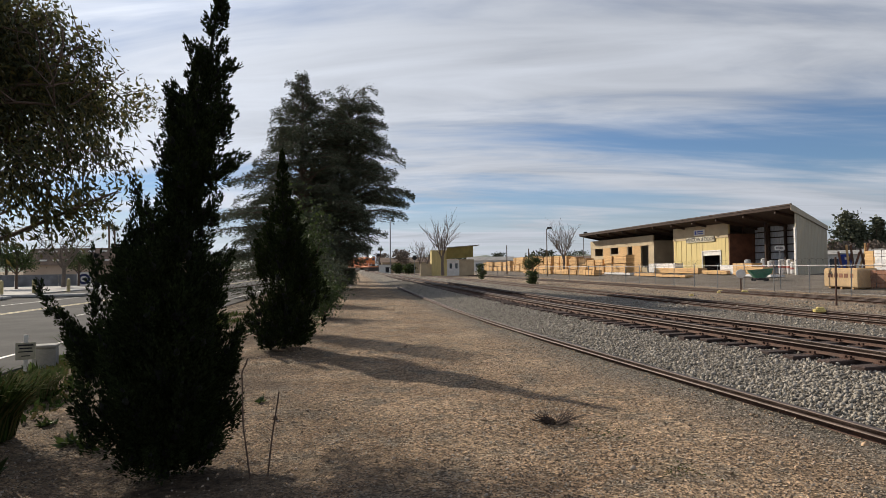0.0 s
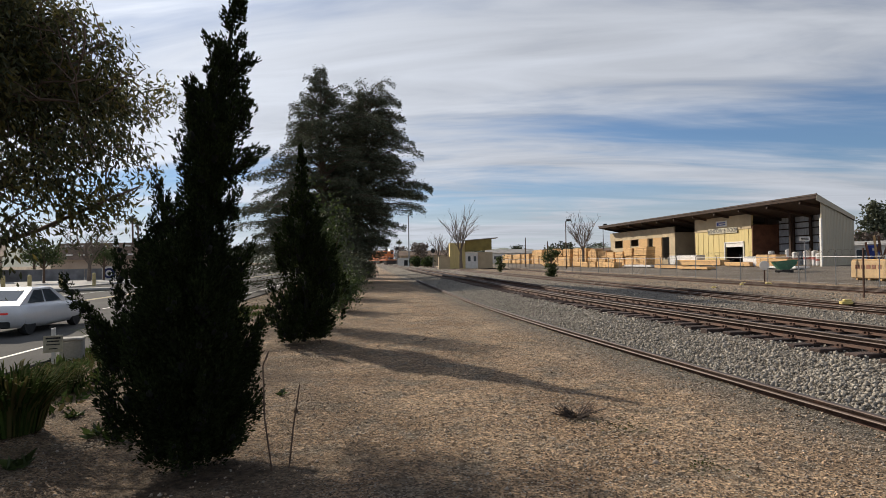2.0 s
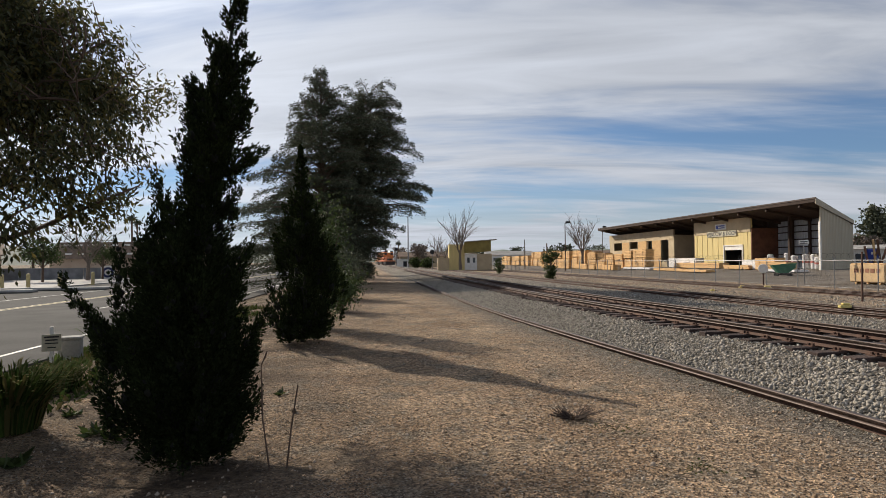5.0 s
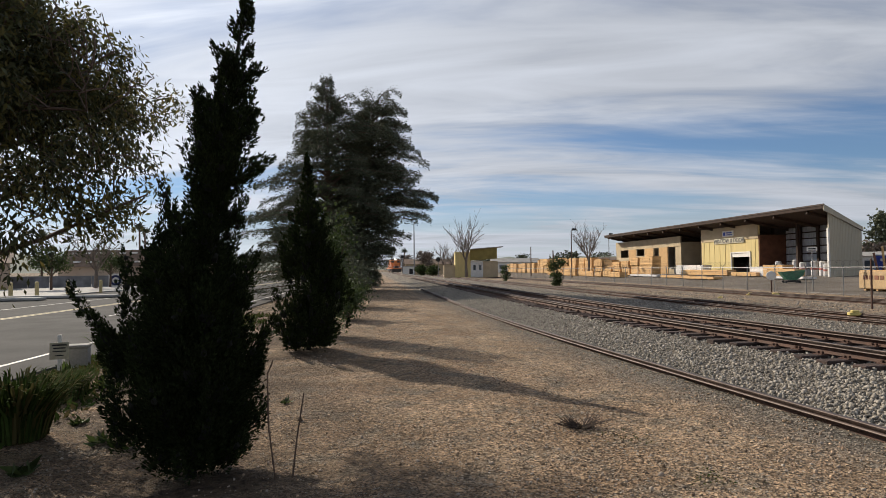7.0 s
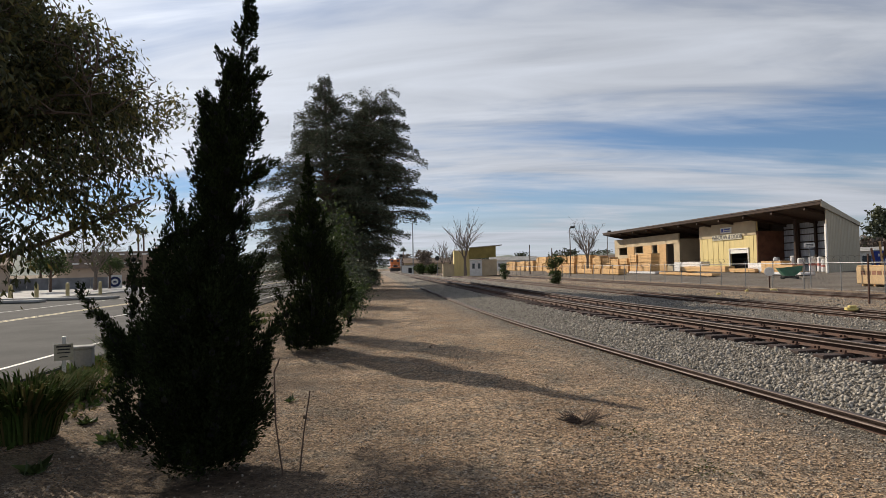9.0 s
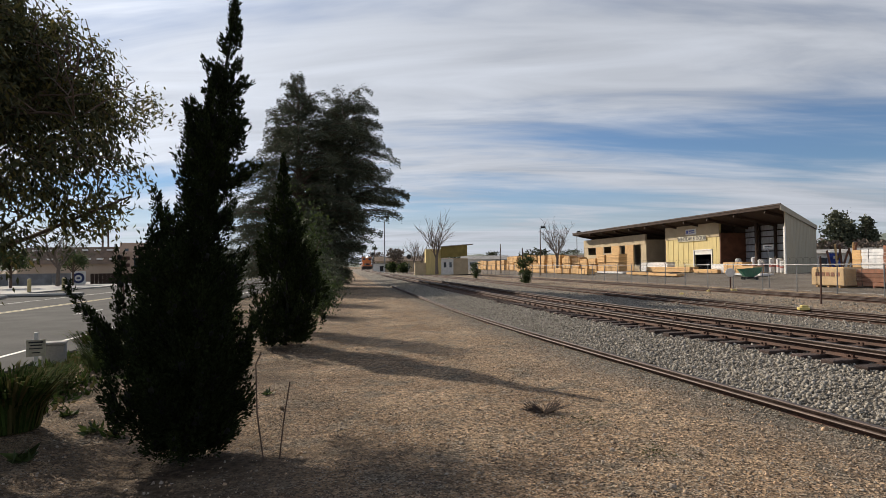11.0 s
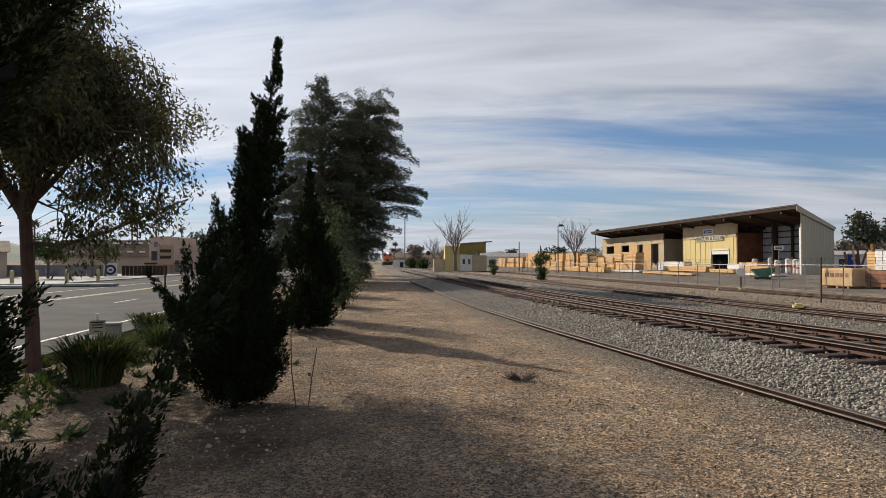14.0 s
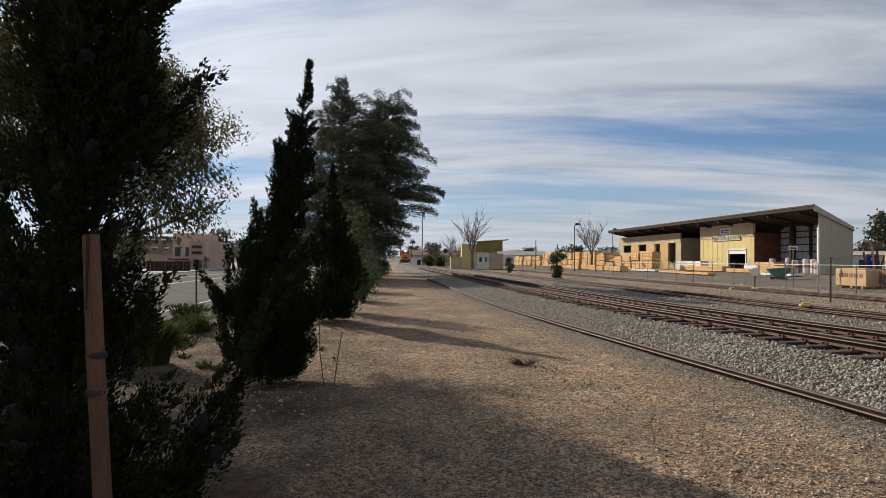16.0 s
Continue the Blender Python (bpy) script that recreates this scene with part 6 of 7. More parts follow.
def make_loco():
    t = thing("locomotive", "orange and dark freight locomotive with lit headlight", "locomotive")
    M_OR = mat("orange_paint", (0.62, 0.2, 0.05), 0.55, var=0.1, scale=1.5, fine=14, dark=(0.48, 0.15, 0.045), bump=0.05)
    M_DK = mat("dark_roof_paint", (0.06, 0.055, 0.055), 0.6, var=0.15, scale=1.5, fine=14, bump=0.05)

    def b(nm, x0, x1, y0, y1, z0, z1, mt, bev=0.04, lab="", par=None):
        bm = bmesh.new(); box(bm, x0, x1, y0, y1, z0, z1, bev)
        return part(nm, bm, mt, par or t, lab)
    b("deck", -1.55, 1.55, 0.6, 21, 1.25, 1.55, M_OR)
    b("nose", -0.85, 0.85, 1.6, 3.3, 1.55, 3.0, M_OR, .12)
    cab = b("cab", -1.5, 1.5, 3.3, 6.0, 1.55, 4.2, M_OR, .1)
    b("cab_roof", -1.45, 1.45, 3.2, 6.1, 4.2, 4.5, M_DK, .12)
    for x in (-.95, .95):
        b("cab_window", x - .4, x + .4, 3.26, 3.34, 3.3, 3.95, M_WINDOW, .02, "", cab)
    b("hood", -.95, .95, 6.0, 20.4, 1.55, 4.25, M_OR, .1)
    b("hood_roof", -.85, .85, 6.1, 20.4, 4.25, 4.55, M_DK, .1)
    b("radiator", -1.35, 1.35, 16.5, 20.2, 3.6, 4.45, M_DK, .08)
    b("nose_front", -.86, .86, 1.55, 1.62, 1.55, 2.15, M_DK, .01)
    b("number_board", -.6, .6, 3.2, 3.3, 4.0, 4.2, M_WHITE, .01, "lit number board with plain bars")
    b("headlight", -.24, .24, 3.1, 3.22, 4.22, 4.45, M_HEAD, .02, "lit white headlight")
    for x in (-1.0, 1.0):
        b("ditch_light", x - .09, x + .09, .5, .6, 1.6, 1.78, M_WHITE, .01)
    b("plow", -1.5, 1.5, .3, .62, .18, 1.25, M_DK, .05, "dark snow plough")
    b("coupler", -.2, .2, -.3, .4, .75, 1.05, M_RUST, .03)
    b("fuel_tank", -1.4, 1.4, 8.4, 13.4, .45, 1.25, M_DK, .12)
    for y in (4.0, 17.5):
        tr = b("truck_frame", -1.25, 1.25, y - 2.0, y + 2.0, .55, 1.05, M_DK, .08)
        for yy in (-1.5, 0, 1.5):
            for x in (-.75, .75):
                bm = bmesh.new(); lathe(bm, [(.2, -.07), (.52, -.07), (.52, .07), (.2, .07)], 16, Matrix.Translation((x, y + yy, .52)) @ Matrix.Rotation(math.pi / 2, 4, "Y"))
                part("wheel", bm, M_RUST, tr)
    bm = bmesh.new()
    for x in (-1.5, 1.5):
        pts = [(x, y, 2.55) for y in np.linspace(.7, 20.8, 12)]
        tube(bm, pts, [.025] * 12, 4)
        for y in np.linspace(.7, 20.8, 12):
            tube(bm, [(x, y, 1.5), (x, y, 2.55)], [.02, .02], 4)
    for x in (-1.5, -.6, .6, 1.5):
        tube(bm, [(x, .65, 1.5), (x, .65, 2.5)], [.025, .025], 4)
    part("handrail", bm, M_WHITE, t)
    return t


loco = make_loco()


# ---- small things in the yard ----
def make_yard_things():
    # green tipping hopper
    x, y = bearing(28.3, 58)
    t = thing("dump_hopper", "dark green steel tipping hopper on a base", "hopper", (x, y, gz(x, y)), -15)
    bm = bmesh.new()
    prof = [(-1.5, 1.5), (1.5, 1.75), (1.35, 1.15), (.5, .45), (-.7, .45)]
    a = [bm.verts.new((px, -.7, pz)) for px, pz in prof]; b = [bm.verts.new((px, .7, pz)) for px, pz in prof]
    bm.faces.new(a); bm.faces.new(b[::-1])
    for k in range(1, 5):
        bm.faces.new((a[k], b[k], b[(k + 1) % 5], a[(k + 1) % 5]))
    bmesh.ops.recalc_face_normals(bm, faces=bm.faces)
    bmesh.ops.scale(bm, vec=(.62, .7, .62), verts=bm.verts)
    part("bucket", bm, M_GREEN, t)
    bm = bmesh.new(); box(bm, -.6, .6, -.45, -.35, .08, .22); box(bm, -.6, .6, .35, .45, .08, .22); box(bm, -.2, .3, -.45, .45, .18, .32); part("base_frame", bm, M_BLACK, t)
    for xx in (-.5, .5):
        for yy in (-.4, .4):
            bm = bmesh.new(); lathe(bm, [(.12, -.05), (.12, .05)], 10, Matrix.Translation((xx, yy, .12)) @ Matrix.Rotation(math.pi / 2, 4, "X")); part("caster", bm, M_BLACK, t)
    # round white disc on a post by the fence
    x, y = bearing(26.9, 47)
    t = thing("disc_marker", "round white marker disc on a red post", "sign", (x, y, gz(x, y)), -27)
    bm = bmesh.new(); tube(bm, [(0, 0, -.1), (0, 0, 1.0)], [.05, .05], 6); part("post", bm, M_RUST, t)
    bm = bmesh.new(); lathe(bm, [(.3, -.02), (.32, 0), (.3, .02)], 18, Matrix.Translation((0, -.07, 1.15)) @ Matrix.Rotation(math.pi / 2, 4, "X")); part("disc", bm, M_WHITE, t)
    # yard sign on a post
    x, y = bearing(29.9, 47)
    t = thing("yard_sign", "small white sign on a tall post at the gate", "sign", (x, y, gz(x, y)), -28)
    bm = bmesh.new(); tube(bm, [(0, 0, -.1), (0, 0, 2.98)], [.035, .035], 6); part("post", bm, M_GALV, t)
    bm = bmesh.new(); box(bm, -.3, .3, -.07, -.04, 2.72, 3.0, .01); b = part("board", bm, M_WHITE, t)
    bm = bmesh.new(); box(bm, -.22, .22, -.08, -.07, 2.88, 2.94); box(bm, -.22, .22, -.08, -.07, 2.78, 2.83); part("bar", bm, M_BLACK, b, "plain bars in place of unreadable words")
    # rusty post by the second track
    x, y = bearing(34.0, 31)
    t = thing("rusty_post", "slender rusty steel post beside the siding", "post", (x, y, gz(x, y)), 0)
    bm = bmesh.new(); tube(bm, [(0, 0, -.2), (0.02, 0, 2.15)], [.045, .04], 6); part("post", bm, M_RUST, t)
    # blue portable toilet among the stacks
    x, y = bearing(34.3, 82)
    t = thing("portable_toilet", "blue plastic portable toilet with a white roof", "toilet", (x, y, gz(x, y)), -20)
    bm = bmesh.new(); box(bm, -.55, .55, -.55, .55, 0, 2.05, .05); part("body", bm, M_BLUE, t)
    bm = bmesh.new(); box(bm, -.36, .36, -.58, -.55, .12, 1.9, .01); d = part("door", bm, M_BLUE, t)
    bm = bmesh.new(); box(bm, -.2, .2, -.6, -.58, 1.45, 1.75, .008); part("door_plate", bm, M_WHITE, d, "white plate on the door")
    bm = bmesh.new(); box(bm, -.58, .58, -.58, .58, 2.05, 2.28, .1); part("roof", bm, M_WHITE, t, "white domed roof")
    # bulky pack under printed tan wrap, by the fence
    x, y = 26.4, 38.0
    t = thing("wrapped_pack", "bulky pack of boards under torn tan printed wrap", "lumber", (x, y, gz(x, y)), 9.4)
    bm = bmesh.new(); box(bm, -.75, .75, -1.35, 1.35, .1, 1.25, .06); part("wrap", bm, M_TANWRAP, t)
    for k, (a, b) in enumerate(((-1.0, -.75), (-.6, -.3), (-.2, .1), (.2, .5), (.6, .95))):
        bm = bmesh.new(); box(bm, -.765, -.75, a, b, .72, .98); part("bar", bm, M_LUMBER_D, t, "plain brown bar in place of the printed name")
    bm = bmesh.new(); box(bm, -.72, .72, -1.25, 1.25, 1.25, 1.31, .02); part("top_boards", bm, M_LUMBER, t)
    for q in (-.9, 0, .9):
        bm = bmesh.new(); box(bm, -.7, .7, q - .06, q + .06, 0, .1); part("bearer", bm, M_LUMBER, t)
    # boards propped against the gable's far corner
    x, y, z = shed_place(9.9, 4.6)
    t = thing("propped_boards", "weathered boards propped at a slant beside the shed", "lumber", (x, y, z), 9)
    rngb = random.Random(4)
    for k in range(9):
        bm = bmesh.new()
        box(bm, -.12, .12, -.03, .03, 0, rngb.uniform(2.2, 3.4), 0, pose(k * .42, rngb.uniform(-.2, .2), .02, rngb.uniform(4, 12), rngb.uniform(-26, 20), 0))
        part("board", bm, (M_LUMBER_D, M_POST, M_LUMBER)[k % 3], t)
    # bundles in the open bay
    rng = random.Random(9)
    for k in range(7):
        v, u = 3.2 + rng.uniform(-.6, .8), 3.6 + k * 1.25
        x, y, z = shed_place(v, u)
        t = thing("wrapped_roll", "upright roll wrapped in pale plastic", "roll", (x, y, z), rng.uniform(0, 60), "rolls in the bay")
        H = rng.uniform(1.2, 2.0)
        bm = bmesh.new(); lathe(bm, [(.3, 0), (.34, .1), (.33, H * .5), (.35, H - .1), (.2, H)], 12); part("roll", bm, M_WRAP, t)
        bm = bmesh.new(); lathe(bm, [(.352, H * .4), (.352, H * .55)], 12); part("band", bm, M_LAMPBAND, t, "reddish printed band")
    for k in range(9):
        x, y, z = shed_place(1.0 + rng.uniform(-.3, .3), 25.6 + k * .55)
        t = thing("tyre", "black tyre leaning before the bay", "tyre", (x, y, z), rng.uniform(-30, 30), "tyres")
        bm = bmesh.new(); lathe(bm, [(.28, -.1), (.46, -.11), (.5, 0), (.46, .11), (.28, .1)], 14, Matrix.Translation((0, 0, .5)) @ Matrix.Rotation(math.pi / 2, 4, "Y")); part("tread", bm, M_BLACK, t)
    # yellow machine box and chocks by the tracks
    def yellow_box(x, y, z, s, lab):
        t = thing("yellow_derail", lab, "track device", (x, y, z), -10)
        bm = bmesh.new(); box(bm, -.35 * s, .35 * s, -.25 * s, .25 * s, 0, .2 * s, .03 * s); part("body", bm, M_YEL, t)
        bm = bmesh.new(); box(bm, -.2 * s, .28 * s, -.18 * s, .18 * s, .2 * s, .34 * s, .05 * s); part("cover", bm, M_YEL, t)
        bm = bmesh.new(); box(bm, .35 * s, .62 * s, -.08 * s, .08 * s, .04 * s, .16 * s, .02 * s); part("lever", bm, M_RUST, t)
    yellow_box(13.75, 21.2, -0.1, 0.52, "bright yellow switch machine between the rails")
    x, y = bearing(25.3, 42); yellow_box(x, y, gz(x, y), .5, "small yellow marker block beside the fence")
    x, y = bearing(27.2, 40.5); yellow_box(x, y, gz(x, y), .7, "small yellow marker block beside the fence")
    x, y = bearing(23.0, 38.0); yellow_box(x, y, gz(x, y), .35, "small pale marker block beside the track")


M_YEL = mat("yellow_enamel", (0.72, 0.58, 0.2), 0.5, var=0.1, scale=4, fine=40, bump=0.05)
M_TANWRAP = mat("tan_printed_wrap", (0.52, 0.36, 0.19), 0.5, var=0.1, scale=2, fine=12, dark=(0.4, 0.27, 0.14), bump=0.3)
M_LAMPBAND = mat("printed_band", (0.5, 0.16, 0.14), 0.5, var=0.1, scale=4, fine=40, bump=0)
make_yard_things()


STAKE = (-0.98, -1.06)


# ---- roadside verge ----
def grass_clump(loc, n, h, R, seed, label, material=None, cat="grass clump"):
    rng = np.random.default_rng(seed)
    t = thing("grass_clump", label, cat, loc)
    a = rng.uniform(0, 6.283, n); q = np.sqrt(rng.uniform(0, 1, n))
    base = np.stack([np.cos(a) * q * R * .55, np.sin(a) * q * R * .55, np.zeros(n)], 1)
    out = np.stack([np.cos(a), np.sin(a), np.zeros(n)], 1) * (q * .75 + .1)[:, None] + rng.normal(size=(n, 3)) * .16
    out[:, 2] = 0
    L = h * rng.uniform(.55, 1.1, n)
    w = .009 * (h / .6) * rng.uniform(.7, 1.4, n)
    side = unit(np.cross(out + 1e-3, np.array([0, 0, 1.0])))
    p1 = base + np.array([0, 0, 1]) * (L * .55)[:, None] + out * (L * .16)[:, None]
    p2 = p1 + np.array([0, 0, 1]) * (L * .32)[:, None] + out * (L * .36)[:, None]
    p3 = p2 + np.array([0, 0, 1]) * (L * .02)[:, None] + out * (L * .34)[:, None]
    V = np.stack([base - side * w[:, None], base + side * w[:, None], p1 - side * w[:, None] * 1.1, p1 + side * w[:, None] * 1.1, p2 - side * w[:, None] * .8, p2 + side * w[:, None] * .8, p3], 1).reshape(-1, 3)
    F = np.array([[0, 1, 3], [0, 3, 2], [2, 3, 5], [2, 5, 4], [4, 5, 6]])
    np_mesh("tuft", V, (np.arange(n)[:, None, None] * 7 + F).reshape(-1, 3), material or M_GRASS, t)
    return t


grass_clump((-5.35, 7.5, gz(-5.35, 7.5)), 450, .42, .5, 81, "low clump of green strap leaves in the verge")
grass_clump((-4.5, 5.55, gz(-4.5, 5.55)), 900, .66, .55, 82, "large clump of dark green strap leaves in the verge")
grass_clump((-6.3, 10.4, gz(-6.3, 10.4)), 500, .6, .5, 83, "yellow-green grass clump at the road's edge")
grass_clump((-5.6, 9.4, gz(-5.6, 9.4)), 350, .45, .5, 84, "yellow-green grass clump at the road's edge", M_BUSH)
grass_clump((-5.2, 11.6, gz(-5.2, 11.6)), 350, .6, .5, 85, "yellow-green grass clump at the road's edge", M_BUSH)
grass_clump((-7.0, 14.4, gz(-7.0, 14.4)), 350, .7, .6, 86, "yellow-green grass clump at the road's edge")
grass_clump((-1.45, -0.2, gz(-1.45, -0.2)), 70, .55, .25, 87, "dry grey-green grass tuft at the juniper's foot")


def weeds():
    rng = np.random.default_rng(90)
    spots = []
    while len(spots) < 46:
        y = rng.uniform(2.5, 16); x = road_x(y, -1.5) + rng.uniform(0, 4.6)
        if x < -3.5 + 0.02 * y and math.hypot(x + 2.3, y - 4.6) > 1.0:
            spots.append((x, y, rng.uniform(.1, .24)))
    spots += [(-3.3, 3.2, .14), (-3.75, 4.7, .16), (-3.4, 5.6, .15), (-2.2, 7.2, .08), (-3.9, 3.3, .12)]
    for k, (x, y, s) in enumerate(spots):
        t = thing("weed", "low leafy green weed in the soil", "weed", (x, y, gz(x, y)), 0, "weeds in the verge")
        n = 26
        d = rng.normal(size=(n, 3)); d[:, 2] = np.abs(d[:, 2]) * .5 + .18
        c = rng.normal(size=(n, 3)) * s * .25; c[:, 2] = np.abs(c[:, 2]) * .3
        l = s * rng.uniform(.6, 1.3, n)
        v, f = leaves(c, d, l, l * .18, rng)
        np_mesh("leaves", v, f, M_BUSH if k % 3 else M_GRASS, t)


weeds()


def ground_cover():
    """Low creeping green cover of the verge: nobody could count it."""
    rng = np.random.default_rng(91)
    n = 13000
    y = rng.uniform(1, 22, n); r = rng.uniform(0, 1, n) ** 1.3 * 3.8
    x = -9.23 - .155 * (y - 12.3) + r
    k = (np.sin(2.1 * x + .9 * y) + np.sin(1.3 * y - 2.2 * x + 1)) > -.5
    x, y = x[k], y[k]
    n = len(x)
    c = np.stack([x, y, ground_z(x, y)], 1)
    d = rng.normal(size=(n, 3)); d[:, 2] = np.abs(d[:, 2]) + .4
    l = rng.uniform(.05, .16, n)
    v, f = leaves(c, d, l, l * .2, rng)
    tagged(np_mesh("ground_cover", v, f, M_GRASS), "creeping green weeds and dry grass along the road", "ground cover", kind="stuff")


ground_cover()


def make_verge_things():
    # small notice board on a white stake
    x, y = -7.75, 10.8
    t = thing("notice_sign", "small white notice on a wooden stake by the road", "sign", (x, y, gz(x, y)), 30)
    bm = bmesh.new(); box(bm, -.035, .035, -.03, .03, -.1, .78, .005); part("stake", bm, M_WHITE, t)
    bm = bmesh.new(); box(bm, -.16, .16, -.05, -.03, .32, .64, .004); b = part("board", bm, M_OLDBOARD, t)
    for z0, z1, w in ((.575, .605, .12), (.52, .545, .1), (.46, .48, .11), (.38, .4, .07)):
        bm = bmesh.new(); box(bm, -w, w, -.054, -.05, z0, z1); part("bar", bm, M_BLACK, b, "dark bar in place of unreadable words")
    # low concrete marker behind the notice
    x, y = -7.75, 11.35
    t = thing("marker_block", "pale concrete marker block beside the road", "marker", (x, y, gz(x, y)), 25)
    bm = bmesh.new(); box(bm, -.2, .2, -.16, .16, -.1, .46, .02); part("block", bm, M_CONC, t)
    bm = bmesh.new(); box(bm, -.215, .215, -.175, .175, .46, .52, .015); part("cap", bm, M_CONC, t)
    # traffic sign seen from behind and its pole
    x, y = -8.9, 16.2
    t = thing("road_sign", "road sign on a thin steel pole, seen edge-on", "sign", (x, y, gz(x, y)), 25)
    bm = bmesh.new(); tube(bm, [(0, 0, -.1), (-.04, 0, 2.6)], [.03, .03], 6); part("pole", bm, M_RUST, t)
    bm = bmesh.new(); box(bm, -.26, .22, -.05, -.03, 1.95, 2.6, .01); b = part("plate", bm, M_STUCCO2, t, "faded pinkish plate")
    bm = bmesh.new(); box(bm, -.18, .14, -.056, -.05, 2.35, 2.45); box(bm, -.18, .14, -.056, -.05, 2.15, 2.25); part("bar", bm, M_RUST, b)
    # wooden stake of the large juniper, with ties
    x, y = STAKE
    t = thing("wooden_stake", "reddish round wooden stake, split at the top", "stake", (x, y, gz(x, y)), 0)
    bm = bmesh.new(); tube(bm, [(.07, .03, -.2), (.05, .02, .6), (.02, 0, 1.2), (-.01, 0, 1.7)], [.036, .036, .034, .032], 10); part("stake", bm, M_POST, t)
    bm = bmesh.new(); box(bm, -.004, .003, -.036, -.024, 1.4, 1.703); part("split", bm, M_SOFFIT, t, "dark split in the wood")
    for z in (1.2, 1.05):
        bm = bmesh.new(); lathe(bm, [(.036, z), (.039, z + .008), (.039, z + .02), (.036, z + .028)], 10, Matrix.Translation((.022, .004, 0))); part("tie_band", bm, M_BLACK, t, "black rubber tie")
    # two thin bare suckers
    for x, y, pts in ((-1.52, 4.72, [(0, 0, 0), (-.06, 0, .45), (-.07, 0, .9), (-.02, 0, 1.02), (-.04, 0, .95)]), (-1.38, 4.75, [(0, 0, 0), (.04, 0, .35), (.1, 0, .72)])):
        t = thing("bare_sucker", "thin dark bare stem rising from the soil", "stem", (x, y, gz(x, y)))
        bm = bmesh.new(); tube(bm, pts, [.008, .007, .006, .005, .004][:len(pts)], 5); part("stem", bm, M_BARK, t)
        bm = bmesh.new()
        for k in range(7):
            z = .12 + k * .09
            tube(bm, [(pts[1][0] * z / .5, 0, z), (pts[1][0] * z / .5 + random.uniform(-.05, .05), random.uniform(-.03, .03), z + .03)], [.004, .002], 4)
        part("thorns", bm, M_BARK, t)
    # dry twiggy weed
    rng = np.random.default_rng(95)
    x, y = 1.33, 6.05
    t = thing("dry_weed", "dark dry twiggy weed on the gravel", "weed", (x, y, gz(x, y)))
    bm = bmesh.new()
    for k in range(150):
        a, q = rng.uniform(0, 6.28), rng.uniform(.3, 1)
        p = Vector((math.cos(a) * .06, math.sin(a) * .05, 0)); d = Vector((math.cos(a) * q, math.sin(a) * q * .8, rng.uniform(.15, .6)))
        L = rng.uniform(.12, .34)
        tube(bm, [p, p + d * L * .6, p + d * L + Vector((rng.normal() * .03, rng.normal() * .03, 0))], [.004, .003, .0015], 3, False)
    part("twig_tangle", bm, M_TWIGD, t)
    for x, y, s in ((1.7, 5.6, .25), (2.05, 4.5, .2)):
        t = thing("moss_patch", "small flat patch of green weed in the gravel", "weed", (x, y, gz(x, y)))
        n = 110
        c = rng.normal(size=(n, 3)) * np.array([s * .7, s * .6, 0]); c[:, 2] = .005
        d = rng.normal(size=(n, 3)); d[:, 2] = np.abs(d[:, 2]) * .5 + .15
        l = rng.uniform(.012, .03, n)
        v, f = leaves(c, d, l, l * .25, rng)
        np_mesh("leaves", v, f, M_GRASS, t)
    # arching dry stalks and red twigs at the large juniper's foot
    t = thing("dry_stalks", "dry grey stalks arching from the juniper's foot", "stalks", (-1.25, -.45, gz(-1.25, -.45)))
    for k in range(16):
        a = rng.uniform(-1.2, 1.6); L = rng.uniform(.3, .8)
        bm = bmesh.new()
        d = Vector((math.cos(a), -abs(math.sin(a)) * .6, 0))
        tube(bm, [(rng.normal() * .1, rng.normal() * .08, 0), d * L * .2 + Vector((0, 0, L * .6)), d * L * .5 + Vector((0, 0, L * .82)), d * L * .85 + Vector((0, 0, L * .7))], [.004, .0035, .003, .0015], 3, False)
        part("stalk", bm, M_DRY, t)
    t = thing("red_twigs", "low tangle of reddish-brown twigs", "twigs", (-.75, 0.0, gz(-.75, 0.0)))
    bm = bmesh.new()
    for k in range(130):
        a = rng.uniform(0, 6.28); L = rng.uniform(.1, .34); q = rng.uniform(0, .22)
        p = Vector((math.cos(a) * q, math.sin(a) * q, 0)); d = Vector((rng.normal() * .5, rng.normal() * .5, 1)).normalized()
        tube(bm, [p, p + d * L * .5, p + d * L + Vector((rng.normal() * .03, rng.normal() * .03, 0))], [.005, .004, .002], 3, False)
    part("twig_tangle", bm, M_REDTWIG, t)


M_TWIGD = mat("dark_dry_twig", (0.07, 0.05, 0.04), 0.9, var=0.2, scale=8, fine=60, bump=0.2)
M_DRY = mat("dry_stalk", (0.42, 0.38, 0.3), 0.8, var=0.2, scale=8, fine=60, bump=0.1)
M_REDTWIG = mat("red_twig", (0.14, 0.06, 0.045), 0.8, var=0.2, scale=8, fine=60, bump=0.1)
make_verge_things()


# ---- loose stones ----
def scatter(name, n, smin, smax, place, material, seed, label, cat, sink=0.25, squash=0.75):
    rng = np.random.default_rng(seed)
    x, y = place(rng, n)
    size = smin + (smax - smin) * rng.uniform(0, 1, len(x)) ** 2.2
    c = np.stack([x, y, ground_z(x, y) + size * (.5 - sink) * squash], 1)
    v, f = stones(c, size, rng, squash)
    ob = tagged(np_mesh(name, v, f, material), label, cat, kind="stuff")
    return ob


def ballast_place(s0, s1, y0, y1):
    def place(rng, n):
        y = y0 + (y1 - y0) * rng.uniform(0, 1, n) ** 2.1
        s = rng.uniform(s0, s1, n)
        return rail_x(y) + s, y
    return place


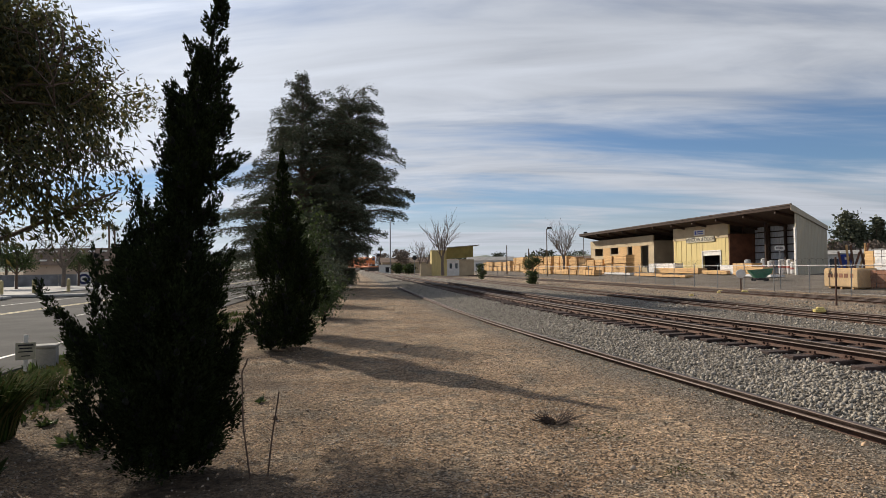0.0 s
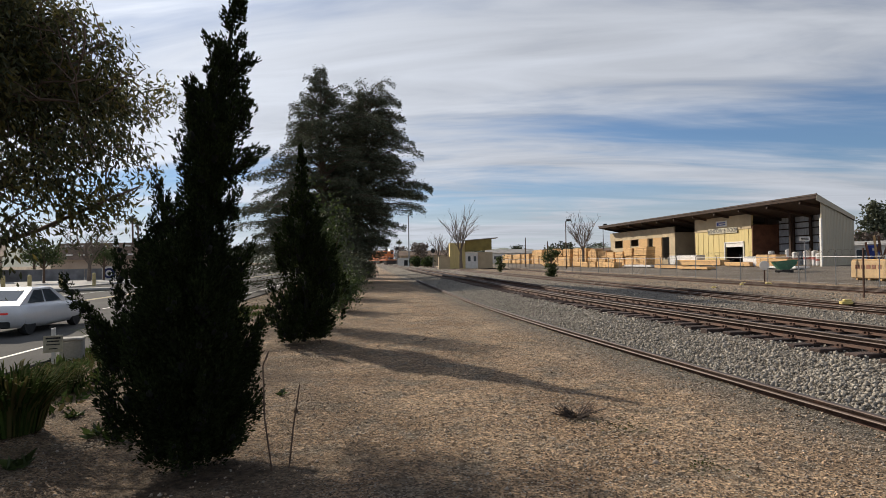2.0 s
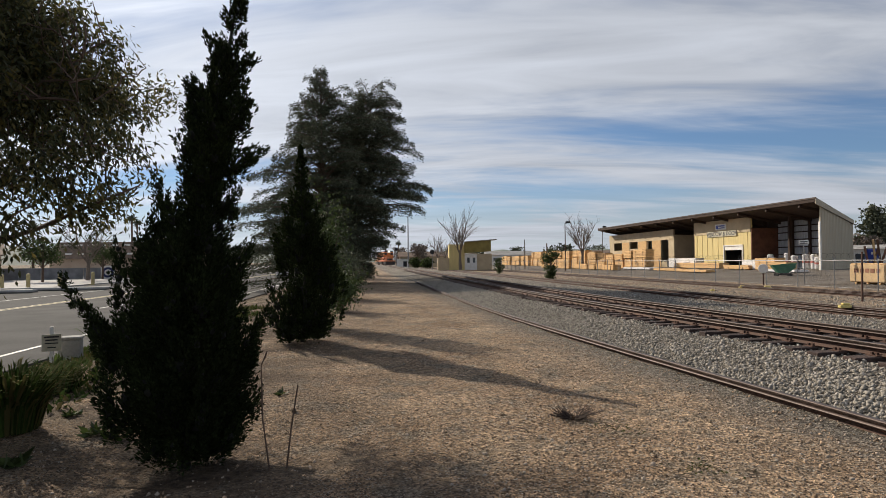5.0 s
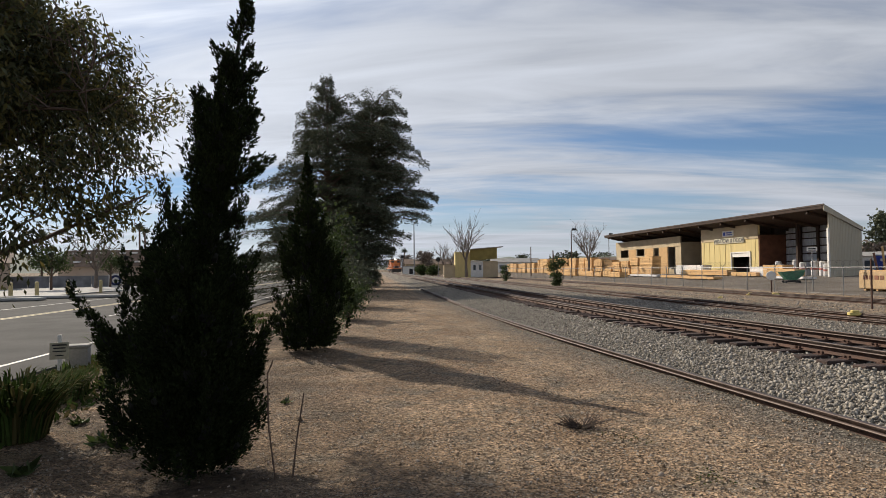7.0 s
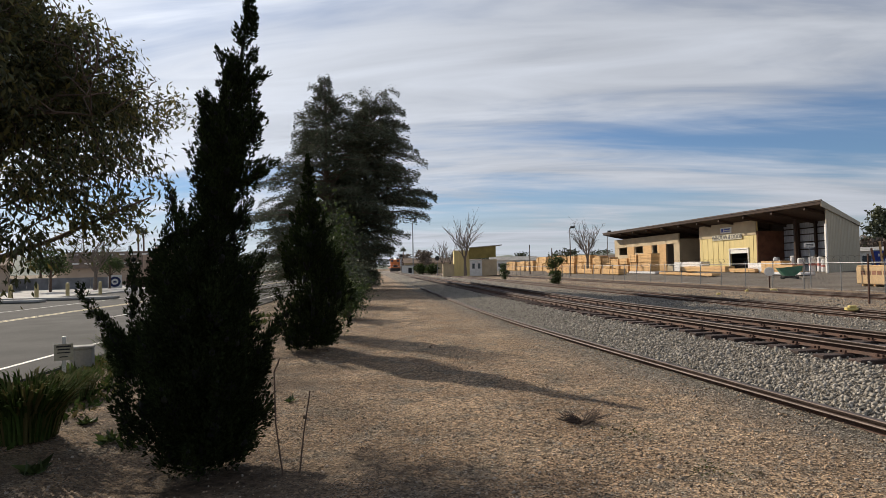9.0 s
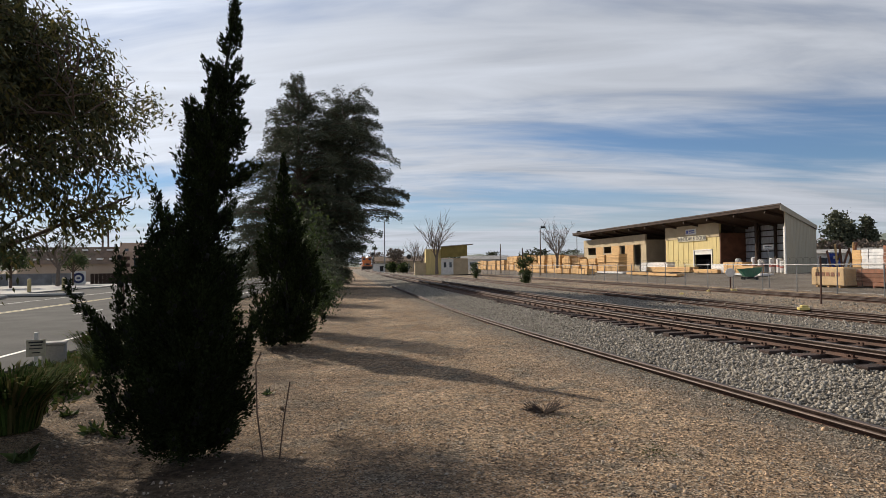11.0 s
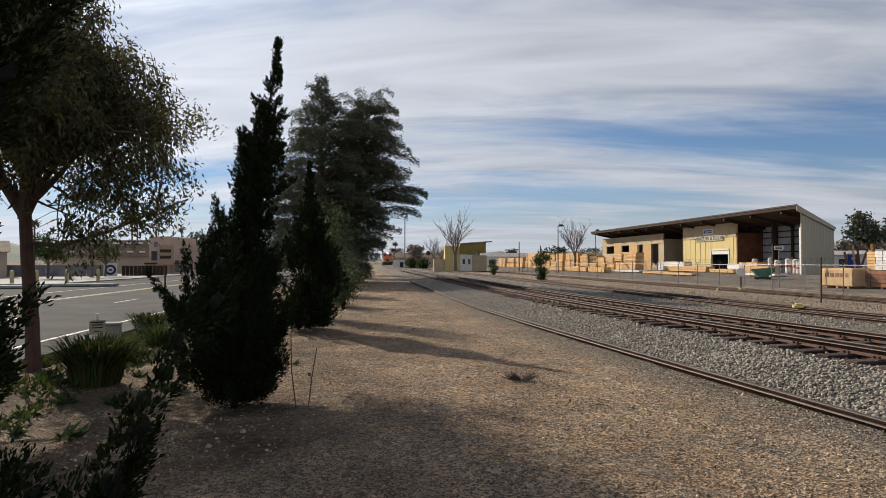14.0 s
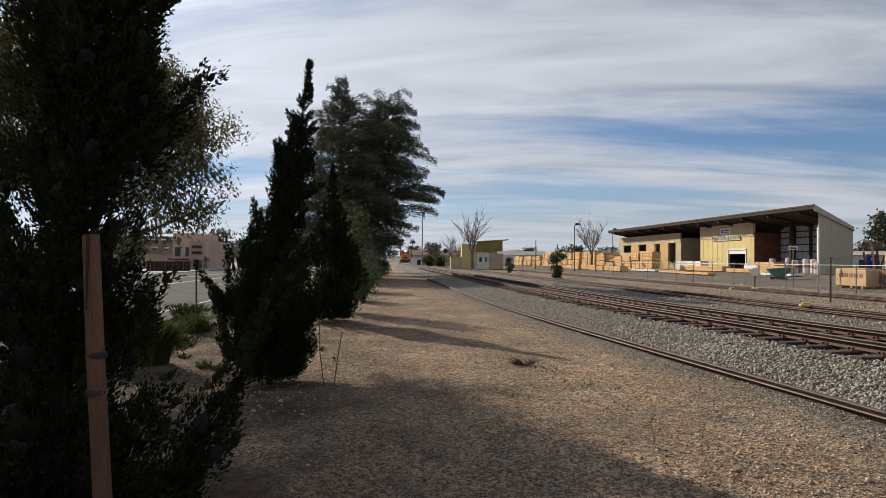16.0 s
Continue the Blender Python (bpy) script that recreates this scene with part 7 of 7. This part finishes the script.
def soil_place(rng, n):
    y = -2.2 + 42 * rng.uniform(0, 1, n) ** 2.3
    s = rng.uniform(-8.2, 0, n)
    x = rail_x(y) + s
    w = 0.35 + 0.65 * np.clip((s + 6) / 6, 0, 1) + 0.35 * np.sin(1.7 * x + .6 * y) * np.sin(1.1 * y - .8 * x)
    k = (rng.uniform(0, 1, n) < w) & (x > road_x(y, -3.5))
    return x[k], y[k]


scatter("ballast", 40000, .018, .044, ballast_place(.05, 2.3, 1.0, 62), M_GRAVEL, 101, "angular grey ballast stones banked beside the track", "gravel")
scatter("ballast", 16000, .02, .048, ballast_place(2.1, 7.0, 2.0, 60), M_GRAVEL, 102, "angular grey ballast stones between the ties", "gravel")
scatter("ballast", 8000, .03, .07, ballast_place(6.5, 19, 8.0, 45), M_GRAVEL, 103, "grey ballast stones around the siding", "gravel")
scatter("gravel", 66000, .006, .024, soil_place, M_PEBBLE, 104, "small stones scattered over the soil", "gravel", .3)
scatter("gravel", 200, .025, .05, soil_place, M_PEBBLE, 105, "loose pale stones lying on the soil", "gravel", .25)


# ---- movement ----
def motions():
    # locomotive creeping along the far curve
    walk(loco, [(0.0, pose(-20.4, 172, 0.45, 0, 0, 27)), (4.0, pose(-21.6, 179, 0.45, 0, 0, 20)), (8.0, pose(-22.9, 189, 0.45, 0, 0, 11)), (12.0, pose(-23.4, 194, 0.45, 0, 0, 9)), (16.0, pose(-23.9, 199, 0.45, 0, 0, 8))])
    heading = math.degrees(math.atan(0.155))
    for car, wheels, speed, t_at, y_at, lane in ((suv, suv_wheels, 19.5, 14.5, 22.8, 3.2), (sedan, sedan_wheels, 20.0, 2.0, 18.95, 2.9)):
        def place(t):
            y = y_at + speed * (t - t_at)
            return pose(road_x(y, lane), y, -0.45, 0, 0, heading)
        walk(car, [(t, place(t)) for t in (0.0, 4.0, 8.0, 12.0, 16.0)])
        t0, t1 = max(0.0, t_at - 1.4), min(16.0, t_at + 1.6)
        k0, k1 = int(t0 * 60), int(t1 * 60)
        for w, x, y, R in wheels:
            step = -math.degrees(speed / 60 / R * 1.012)
            rows = [(k / 60, pose(x, y, R, step * (k - k0))) for k in range(k0, k1 + 1)]
            if k0 > 0:
                rows = [(0.0, pose(x, y, R))] + rows
            if k1 < 960:
                rows.append((16.0, pose(x, y, R, step * (k1 - k0))))
            walk(w, rows)


motions()
